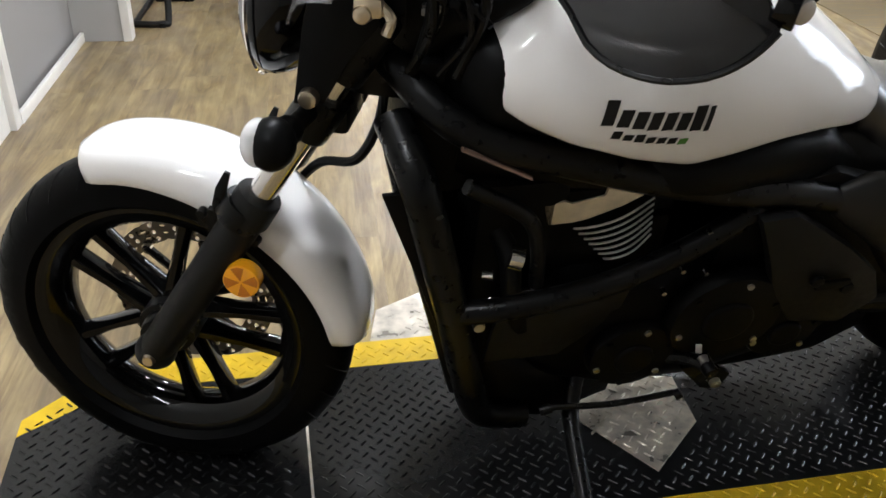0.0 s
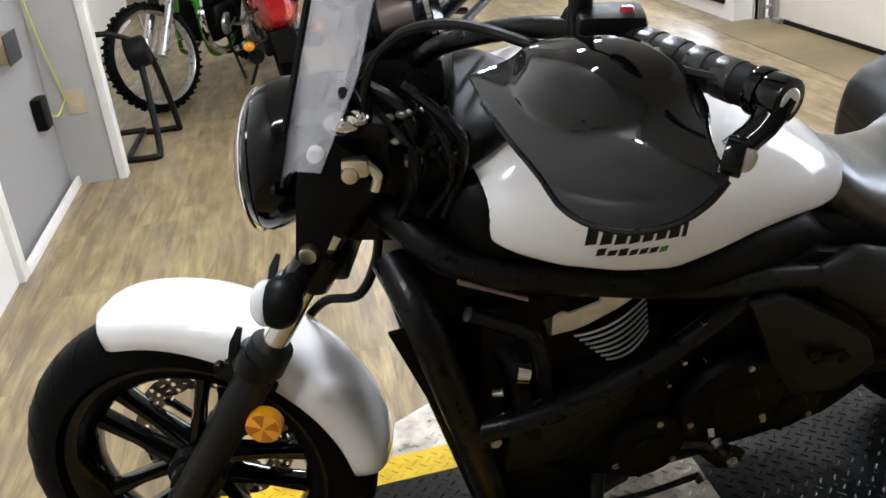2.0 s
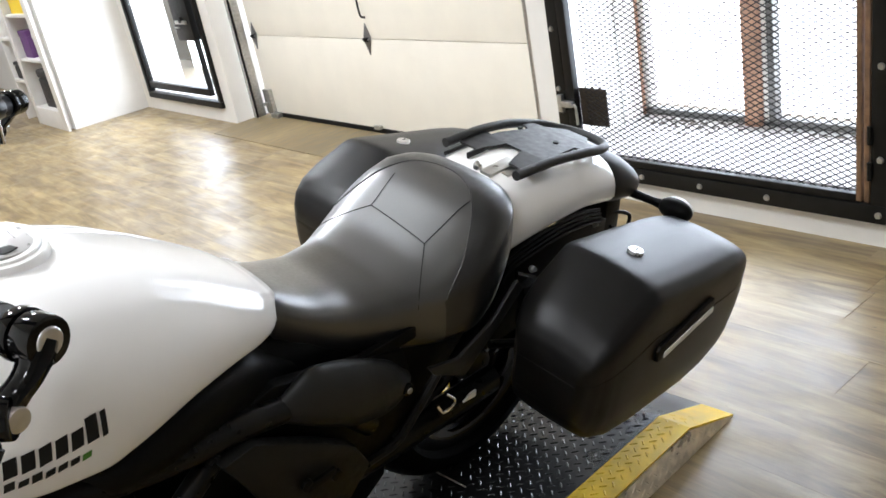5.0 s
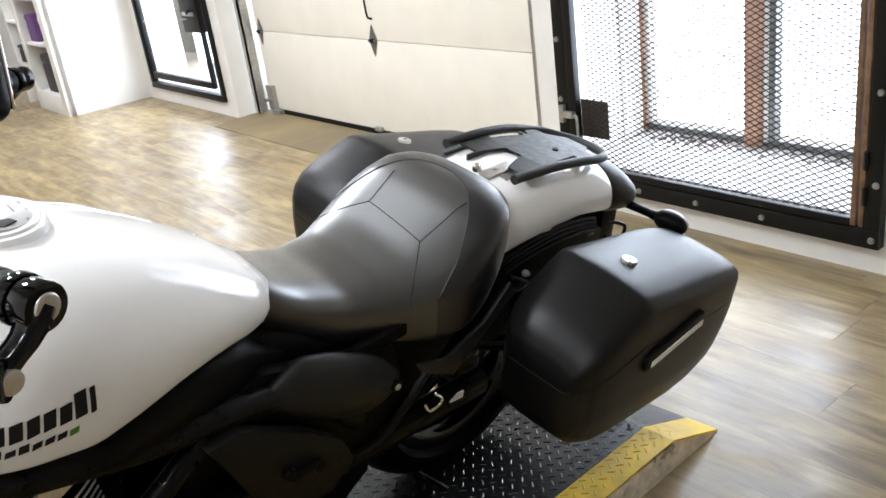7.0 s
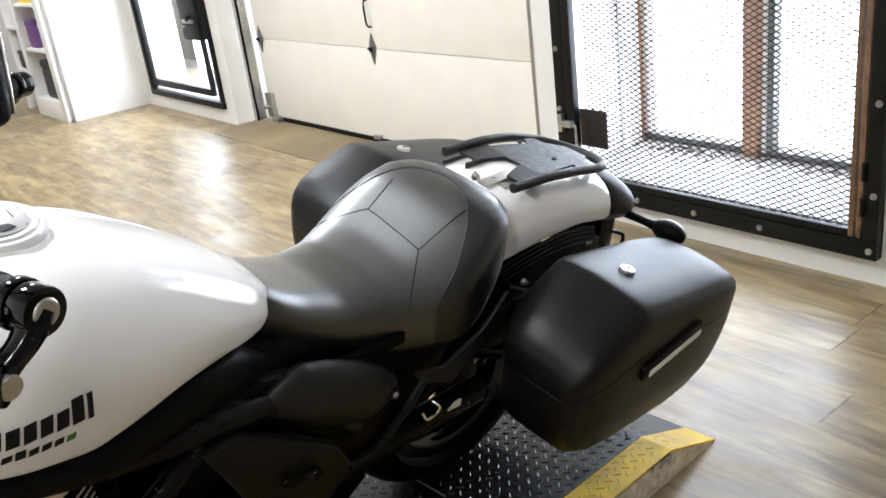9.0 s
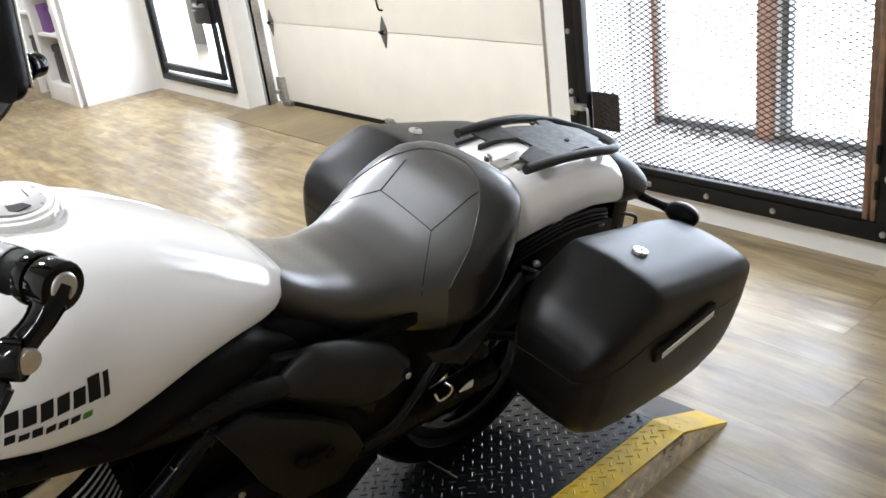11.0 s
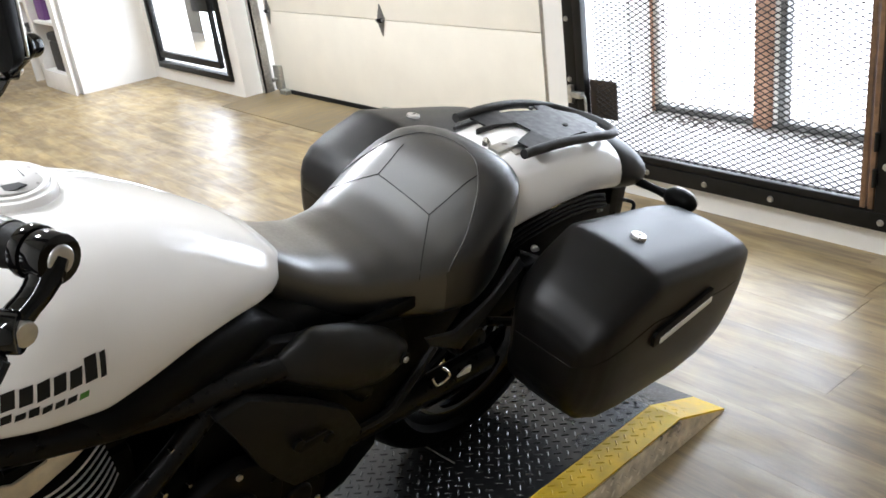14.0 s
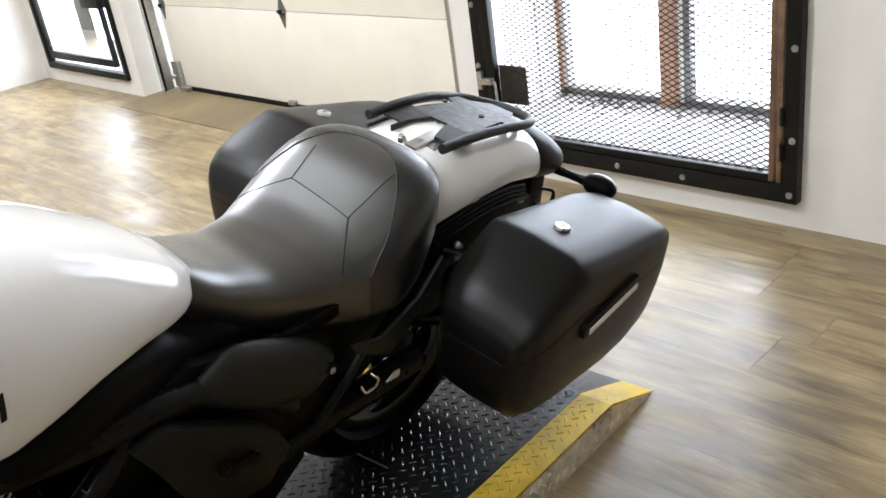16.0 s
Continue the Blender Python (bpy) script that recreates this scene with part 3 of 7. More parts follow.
# ---- lift platform ----
def lift():
    T = Matrix.Translation((0, 0.136, 0)) @ pose(0, 0, 0, 0, 0, 3.5)
    g = empty("motorcycle_lift", T, "low lift platform, black diamond plate with yellow edges", "lift platform")
    H, w, e, u0, u1, tip = 0.079, 0.326, 0.090, -0.285, 2.035, 2.225
    c = 0.185
    t = 0.004

    def plate(name, outline, material, label=""):
        return part(name, prism(outline, H - t, H), material, g, label, smooth=0)
    inner = [(u0, -w + c + 0.02), (u0, w - c - 0.02), (u0 + c - 0.02, w - e), (u1, w - e), (u1, -w + e), (u0 + c - 0.02, -w + e)]
    plate("deck", inner, DECK)
    plate("edge_strip", [(u0, w - c - 0.018), (u0, w - c + 0.03), (u0 + c - 0.03, w), (u1, w), (u1, w - e + 0.002), (u0 + c - 0.018, w - e + 0.002)], YELLOW, "yellow painted edge strip")
    plate("edge_strip", [(u0, -w + c + 0.018), (u0 + c - 0.018, -w + e - 0.002), (u1, -w + e - 0.002), (u1, -w), (u0 + c - 0.03, -w), (u0, -w + c - 0.03)], YELLOW, "yellow painted edge strip")
    # ramp: deck, strips and skirts slope to the floor behind the kink

    def sloped(name, y0, y1, material):
        bm = bmesh.new()
        q = [bm.verts.new(p) for p in ((u1, y0, H), (tip, y0, 0.004), (tip, y1, 0.004), (u1, y1, H), (u1, y0, H - 0.006), (tip, y0, 0.0), (tip, y1, 0.0), (u1, y1, H - 0.006))]
        for f in ((0, 1, 2, 3), (7, 6, 5, 4), (0, 4, 5, 1), (1, 5, 6, 2), (2, 6, 7, 3), (3, 7, 4, 0)):
            bm.faces.new([q[k] for k in f])
        return part(name, bm, material, g, smooth=0)
    sloped("ramp_deck", -w + e, w - e, DECK)
    sloped("ramp_strip", -w, -w + e, YELLOW)
    sloped("ramp_strip", w - e, w, YELLOW)
    for s in (-1, 1):
        bm = prism([(u0 + c - 0.03, 0.0), (tip, 0.0), (u1, H - 0.007), (u0 + c - 0.03, H - 0.007)], s * (w + 0.002), s * (w - 0.004), "y")
        part("side_skirt", bm, ALU, g, "bare aluminium diamond plate side skirt", smooth=0)
    part("front_skirt", box((u0 + 0.004, -w + c, 0.0), (u0 + 0.012, w - c, H - 0.006)), STEEL_BLACK, g)
    part("panel_joint", box((0.262, -w + e, H), (0.267, 0.10, H + 0.003)), ALU, g, "bright joint between deck panels", smooth=0)
    part("panel_joint", box((1.571, -0.02, H), (1.574, 0.135, H + 0.003)), ALU, g, "bright joint between deck panels", smooth=0)
    # Pale plate laid in for the bright patch of light on the deck.
    part("lit_patch", prism([(0.80, 0.135), (0.79, 0.0), (0.90, -0.175), (1.03, -0.055), (1.04, 0.09)], H, H + 0.003), ALU, g, "pale diamond plate patch for the lit part of the deck", smooth=0)
    part("side_plate", prism([(0.42, w + 0.003), (0.45, w + 0.13), (0.58, w + 0.20), (1.5, w + 0.20), (1.5, w + 0.003)], H - 0.02, H - 0.004), ALU, g, "bare aluminium side plate", smooth=0)

    # raised lugs
    def lugs(name, spots, material, h=0.0024, k_=0.80):
        verts, faces = [], []
        for k, (u, v, z, tilt, flip, side) in enumerate(spots):
            a = radians(45 if flip else -45) + 0.06 * math.sin(k * 12.9)
            ca, sa = math.cos(a), math.sin(a)
            i = len(verts)
            for p, q, r in ((-0.0112, 0, 0), (-0.0066, 0.0027, 0), (0.0066, 0.0027, 0), (0.0112, 0, 0), (0.0066, -0.0027, 0), (-0.0066, -0.0027, 0), (-0.0070, 0, h), (0.0070, 0, h)):
                p, q = p * k_, q * k_
                x, y = ca * p - sa * q, sa * p + ca * q
                verts.append((u + x, v + side * r, z + y) if side else (u + x, v + y, z + r - tilt * x))
            faces.extend([(i, i + 1, i + 6), (i + 1, i + 2, i + 7, i + 6), (i + 2, i + 3, i + 7), (i + 3, i + 4, i + 7), (i + 4, i + 5, i + 6, i + 7), (i + 5, i, i + 6)])
        me = bpy.data.meshes.new(name)
        me.from_pydata(verts, [], faces)
        me.materials.append(material)
        ob = new(name, me)
        ob.parent = g
        return tagged(ob, kind="stuff")
    groups = {"deck": [], "strip": [], "insert": [], "plate": [], "skirt": []}
    pitch = 0.01625
    slope = H / (tip - u1)
    for i in range(int((tip - u0) / pitch)):
        u = u0 + 0.019 + i * pitch
        for j in range(int(0.86 / pitch)):
            v = -w + 0.0115 + j * pitch
            if (i + j) % 2:
                continue
            z, tilt = (H, 0) if u < u1 - 0.012 else (H - (u - u1) * slope, slope)
            if u > tip - 0.015 or (abs(u - u1) < 0.009):
                continue
            if v > w + 0.01:
                if u > 0.47 + (v - w) * 0.6 and v < w + 0.19 and u < 1.48:
                    groups["plate"].append((u, v, H - 0.004, 0, i % 2, 0))
                continue
            if abs(v) > w - 0.012 or (u < u0 + c and abs(v) > w - c + (u - u0) - 0.01):
                continue
            if abs(v) > w - e - 0.006:
                if abs(abs(v) - (w - e)) > 0.010:
                    groups["strip"].append((u, v, z, tilt, i % 2, 0))
            elif abs(u - 0.265) > 0.012 and abs(u - 1.5725) > 0.011 and not (0.78 < u < 1.05 and -0.19 + abs(u - 0.90) * 0.8 < v < 0.14):
                groups["deck"].append((u, v, z, tilt, i % 2, 0))
        for j in range(4):
            zz = 0.010 + j * pitch
            if (i + j) % 2 == 0 and zz < (H - 0.014 if u < u1 else H - 0.016 - (u - u1) * slope) and u > u0 + c:
                groups["skirt"].append((u, -w - 0.002, zz, 0, i % 2, -1))
    for i in range(16):
        for j in range(20):
            u, v = 0.800 + i * pitch, -0.165 + j * pitch
            if (i + j) % 2 == 0 and 0.803 < u < 1.03 and -0.150 + abs(u - 0.90) * 0.95 < v < 0.115:
                groups["insert"].append((u, v, H + 0.003, 0, i % 2, 0))
    for k, m in (("deck", DECK), ("strip", YELLOW), ("insert", ALU), ("plate", ALU), ("skirt", ALU)):
        lugs(k + "_lug", groups[k], m, 0.0021, 0.96)
    return g


lift()

# ---- motorcycle on its side stand ----
# Its own axes: x towards the tail from under the front axle, y to its right, z up along its leaning plane.
BIKE = Matrix.Translation((0.0482, 0.2414, 0.079)) @ pose(0, 0, 0, 0, 0, 4.32) @ pose(0, 0, 0, 15.31)
_PIV = Vector((-0.12, 0, 0))
STEER = Matrix.Translation(_PIV) @ Matrix.Rotation(radians(-23.23), 4, Vector((math.sin(radians(31)), 0, math.cos(radians(31))))) @ Matrix.Translation(-_PIV)
MOTO = empty("motorcycle", BIKE, "pearl white and black cruiser motorcycle leaning on its stand", "motorcycle")


def mp(name, bm, material, label="", parent=None, steer=False, smooth=40):
    return part(name, bm, material, parent or MOTO, label, smooth, STEER if steer else None)


def drilled_ring(cx, y, cz, r1, r0, n=20, th=0.0022):
    """A flat ring with three turns of round holes cut through it."""
    bm = bmesh.new()
    rr = [r0 + (r1 - r0) * k / 3 for k in range(4)]
    for i in range(n):
        for j in range(3):
            sh = 0.5 * j / n
            a0, a1 = 2 * math.pi * (i + sh) / n, 2 * math.pi * (i + 1 + sh) / n
            am, rm = (a0 + a1) / 2, (rr[j] + rr[j + 1]) / 2
            outer, inner = [], []
            for q in range(12):
                p = 2 * math.pi * q / 12
                c, d = math.cos(p), math.sin(p)
                k = 1 / max(abs(c), abs(d))
                outer.append((am + (a1 - a0) / 2 * c * k, rm + (rr[j + 1] - rr[j]) / 2 * d * k))
                inner.append((am + 0.0044 * c / rm, rm + 0.0044 * d))
            vs = [[bm.verts.new((cx + b * math.cos(a), y + h, cz + b * math.sin(a))) for a, b in loop] for loop in (outer, inner) for h in (-th, th)]
            for q in range(12):
                e = (q + 1) % 12
                bm.faces.new((vs[0][q], vs[0][e], vs[2][e], vs[2][q]))
                bm.faces.new((vs[1][q], vs[3][q], vs[3][e], vs[1][e]))
                bm.faces.new((vs[2][q], vs[2][e], vs[3][e], vs[3][q]))
                if any(abs(outer[q][1] - edge) < 1e-6 and abs(outer[e][1] - edge) < 1e-6 for edge in (r0, r1)):
                    bm.faces.new((vs[0][q], vs[1][q], vs[1][e], vs[0][e]))
    bmesh.ops.remove_doubles(bm, verts=bm.verts, dist=0.00005)
    return bm


def wheel(cx, cz, r, half, rim_r, front):
    """Cast ten-spoke wheel: rim with spokes and hub, tyre, brake disc."""
    st = front
    tube_r = r - rim_r
    prof = [(rim_r - 0.004, -half * 0.72)] + [(rim_r + tube_r * max(0.0, math.cos(radians(q))) ** 0.62, half * math.sin(radians(q))) for q in range(-88, 89, 11)] + [(rim_r - 0.004, half * 0.72)]
    rimp = [(rim_r - 0.002, -half * 0.80), (rim_r + 0.012, -half * 0.78), (rim_r + 0.010, -half * 0.66), (rim_r - 0.020, -half * 0.52), (rim_r - 0.030, -half * 0.2), (rim_r - 0.030, half * 0.2), (rim_r - 0.020, half * 0.52), (rim_r + 0.010, half * 0.66), (rim_r + 0.012, half * 0.78), (rim_r - 0.002, half * 0.80), (rim_r - 0.028, half * 0.62), (rim_r - 0.044, half * 0.25), (rim_r - 0.044, -half * 0.25), (rim_r - 0.028, -half * 0.62)]
    bms = []
    for k in range(5):
        for d in (-11, 11):
            a, b = radians(72 * k - 3 + d * 2.6), radians(72 * k - 3 + d)
            p0 = (cx + 0.046 * math.cos(a), 0, cz + 0.046 * math.sin(a))
            p1 = (cx + (rim_r - 0.034) * math.cos(b), 0, cz + (rim_r - 0.034) * math.sin(b))
            v = Vector(p1) - Vector(p0)
            n = v.cross(Vector((0, 1, 0))).normalized()
            rows = []
            for t, wd, th in ((0, 0.012, 0.026), (0.5, 0.0095, 0.019), (1, 0.013, 0.021)):
                c = Vector(p0) + v * t
                rows.append([c + n * (wd * sx) + Vector((0, th * sy, 0)) for sx, sy in ((-1, -0.6), (-0.5, -1), (0.5, -1), (1, -0.6), (1, 0.6), (0.5, 1), (-0.5, 1), (-1, 0.6))])
            bms.append(rings(rows))
    rim = mp("front_wheel" if front else "rear_wheel", lathe_y(rimp, (cx, 0, cz), 64), GLOSS, "gloss black cast wheel", None, st)
    mp("hub", join(cyl((cx, -0.050, cz), (cx, 0.050, cz), 0.050, segs=28, bevel=0.004), cyl((cx, -0.078, cz), (cx, -0.050, cz), 0.036, 0.040, 28, 0.004)), MATBLACK, "", rim, st)
    for b in bms:
        mp("spoke", b, GLOSS, "", rim, st)
    mp("tyre", lathe_y(prof, (cx, 0, cz), 96), TYRE, "black road tyre", rim, st)
    if front:
        # tread grooves, thin dark slots laid on the crown
        gv = []
        for k in range(30):
            a0 = radians(12 * k)
            for s in (-1, 1):
                pts = []
                for t in range(5):
                    q = radians(s * (18 + 12 * t))
                    rr = rim_r + tube_r * max(0.0, math.cos(q)) ** 0.62 + 0.0004
                    a = a0 + 0.03 * t + (0.1 if s > 0 else 0)
                    pts.append((cx + rr * math.cos(a), half * math.sin(q), cz + rr * math.sin(a)))
                gv.append(tube(pts, 0.0013, 4, 1))
        mp("tread_groove", join(*gv), RUBBER, "dark tread grooves", rim, st)["kind"] = "stuff"
        mp("valve_mark", lathe_y([(rim_r + 0.024, -half * 0.86), (rim_r + 0.033, -half * 0.905), (rim_r + 0.0335, -half * 0.90), (rim_r + 0.0245, -half * 0.85)], (cx, -0.0006, cz), 10, 178, 196), YELLOWTAG, "yellow tyre mark", rim, st)
        mp("axle_cap", cyl((cx, -0.055, cz), (cx, -0.085, cz), 0.024, 0.020, bevel=0.002), MATBLACK, "", rim, st)
    yd = 0.066 if front else 0.075
    dr = 0.150
    disc = mp("brake_disc", drilled_ring(cx, yd, cz, dr, dr - 0.042), DISC, "drilled steel brake disc", rim, st)
    for a in (2 * math.pi * k / 6 for k in range(6)):
        mp("carrier_arm", tube([(cx + 0.03 * math.cos(a), yd, cz + 0.03 * math.sin(a)), (cx + 0.112 * math.cos(a + 0.25), yd, cz + 0.112 * math.sin(a + 0.25))], 0.008, 6), MATBLACK, "", disc, st)
    for k in range(6):
        a = 2 * math.pi * k / 6 + 0.25
        mp("disc_button", cyl((cx + 0.108 * math.cos(a), yd - 0.005, cz + 0.108 * math.sin(a)), (cx + 0.108 * math.cos(a), yd + 0.005, cz + 0.108 * math.sin(a)), 0.009, segs=12), CHROME, "bright floating rivet", disc, st)
    return rim


wheel(0.0, 0.3125, 0.3125, 0.062, 0.232, True)
wheel(1.615, 0.312, 0.312, 0.082, 0.226, False)


# front mudguard
def front_fender():
    rows = []
    cx, cz = 0.0, 0.3125
    a0, a1, n = 3.0, 111.0, 40
    for k in range(n + 1):
        t = k / n
        a = radians(a0 + (a1 - a0) * t)
        end = min(1.0, min(t, 1 - t) / 0.09)
        end = math.sqrt(max(0.0, 1 - (1 - end) ** 2))
        w = (0.082 + 0.006 * math.sin(math.pi * t)) * (0.45 + 0.55 * end)
        drop = 0.050 + 0.012 * math.sin(math.pi * t) ** 2
        rad = 0.344 - 0.006 * (1 - end)
        row = []
        for j in range(17):
            q = radians(-105 + 210 * j / 16)
            row.append((rad - drop * (1 - spow(math.cos(q), 0.62) if abs(q) < 1.5708 else 1.0 + 0.12 * (abs(q) - 1.5708)), w * spow(math.sin(q), 0.62)))
        rows.append([(cx + r * math.cos(a), y, cz + r * math.sin(a)) for r, y in row])
    f = mp("front_fender", rings(rows, closed=False, caps=False), PAINT, "glossy pearl white front fender", None, True, 60)
    mod = f.modifiers.new("thickness", "SOLIDIFY")
    mod.thickness, mod.offset = 0.003, -1
    for x, z in ((0.100, 0.580), (0.180, 0.543)):
        for s in (-1, 1):
            mp("fender_bolt", cyl((x, s * 0.080, z), (x, s * 0.102, z), 0.0085, 0.007, 12), MATBLACK, "", f, True)
    return f


front_fender()


# fork legs along the steering slope
def fork():
    ux, uz = math.sin(radians(31)), math.cos(radians(31))

    def on(x0, z0, s):
        return x0 + ux * s, z0 + uz * s
    for s in (-1, 1):
        y = s * 0.105
        bx, bz = 0.004, 0.3125
        x1, z1 = on(bx, bz, -0.02)
        x2, z2 = on(bx, bz, 0.345)
        x3, z3 = on(bx, bz, 0.62)
        leg = mp("fork_leg", join(cyl((x1, y, z1), (x2, y, z2), 0.0285, 0.031, 24, 0.004), cyl(on(bx, bz, 0.325)[:1] + (y,) + on(bx, bz, 0.325)[1:], on(bx, bz, 0.372)[:1] + (y,) + on(bx, bz, 0.372)[1:], 0.036, 0.034, 24, 0.004),
                                    ball((bx, y, bz - 0.002), 0.034, 0.028, 0.034)), PLASTIC_GREY if s < 0 else MATBLACK, "satin black fork lower leg", None, True)
        mp("stanchion", cyl((x2, y, z2), (x3, y, z3), 0.0205, segs=24), CHROME, "chromed fork tube", leg, True)
        mp("axle_bolt", cyl((bx, y + s * 0.026, bz), (bx, y + s * 0.034, bz), 0.011, 0.009, 12), BRASSY, "bright axle bolt", leg, True)
        mp("clamp_lower", join(cyl(on(bx, bz, 0.50)[:1] + (y,) + on(bx, bz, 0.50)[1:], on(bx, bz, 0.565)[:1] + (y,) + on(bx, bz, 0.565)[1:], 0.034, segs=20, bevel=0.003),
                               box((on(bx, bz, 0.52)[0] - 0.01, min(0, y), on(bx, bz, 0.52)[1] - 0.02), (on(bx, bz, 0.52)[0] + 0.05, max(0, y), on(bx, bz, 0.52)[1] + 0.03), 0.01)), MATBLACK, "", leg, True)
        mp("clamp_upper", cyl(on(bx, bz, 0.60)[:1] + (y,) + on(bx, bz, 0.60)[1:], on(bx, bz, 0.70)[:1] + (y,) + on(bx, bz, 0.70)[1:], 0.030, segs=20, bevel=0.003), MATBLACK, "", leg, True)
        arm = mp("fender_stay", join(box((0.085, s * 0.076 - 0.002, 0.545), (0.195, s * 0.076 + 0.002, 0.58), 0.002), box((0.11, s * 0.078, 0.55), (0.175, s * 0.10, 0.59), 0.006)), MATBLACK, "", leg, True)
    for s in (-1, 1):
        mp("hose_stay", prism([(0.128, 0.585), (0.152, 0.600), (0.147, 0.630), (0.156, 0.664), (0.148, 0.667), (0.133, 0.640), (0.126, 0.612)], s * 0.112, s * 0.118, "y", 0.001), MATBLACK, "black fender stay plate", None, True)
        mp("seal_collar", cyl((0.155 + 0.515 * 0.008, s * 0.105, 0.585), (0.155 + 0.515 * 0.045, s * 0.105, 0.585 + 0.857 * 0.036), 0.0375, 0.036, 24, 0.004), MATBLACK, "black fork seal collar", None, True)
    # round amber reflector on the left leg
    ref = mp("reflector", cyl((0.170, -0.118, 0.497), (0.170, -0.140, 0.497), 0.029, 0.028, 32, 0.002), AMBER, "round amber reflector", None, True)
    for k in range(4):
        a = radians(90 * k + 10)
        mp("reflector_facet", prism([(0.170 + r * math.cos(a + b), 0.497 + r * math.sin(a + b)) for r, b in ((0.002, 0), (0.0255, -0.40), (0.0265, 0.0), (0.0255, 0.40))], -0.1405, -0.1412, "y"), AMBER_DARK, "", ref, True)
    mp("reflector_arm", tube([(0.105, -0.10, 0.49), (0.17, -0.118, 0.497)], 0.008, 8), MATBLACK, "", ref, True)
    # caliper on the right, hose
    mp("brake_caliper", join(box((0.045, 0.045, 0.36), (0.125, 0.10, 0.46), 0.012), box((0.06, 0.09, 0.38), (0.11, 0.115, 0.44), 0.008)), MATBLACK, "black brake caliper", None, True)
    mp("brake_hose", tube([(0.10, 0.09, 0.45), (0.17, 0.10, 0.52), (0.235, 0.07, 0.60), (0.30, 0.05, 0.625), (0.335, 0.05, 0.70), (0.345, 0.04, 0.80)], 0.008, 8), RUBBER, "black brake hose", None, True)


fork()


# front blinkers
def blinker(x, y, z, bx, by, bz, steer, d):
    b = mp("turn_signal", ball((x, y, z), 0.030, 0.036, 0.034) if d < 0 else ball((x, y, z), 0.027, 0.044, 0.027), PLASTIC, "black turn signal with a clear lens", None, steer)
    mp("signal_lens", ball((x + d * 0.018, y, z), 0.021, 0.032, 0.031) if d < 0 else ball((x + 0.012, y, z), 0.018, 0.041, 0.025), LENS, "clear lens", b, steer)
    mp("signal_stalk", tube([(x, y, z), ((x + bx) / 2, (y + by) / 2, (z + bz) / 2), (bx, by, bz)], [0.020, 0.013, 0.013] if d < 0 else [0.012, 0.010, 0.011], 10), PLASTIC, "", b, steer)


for _s in (-1, 1):
    blinker(0.255, _s * 0.225, 0.775, 0.285, _s * 0.10, 0.785, True, -1)


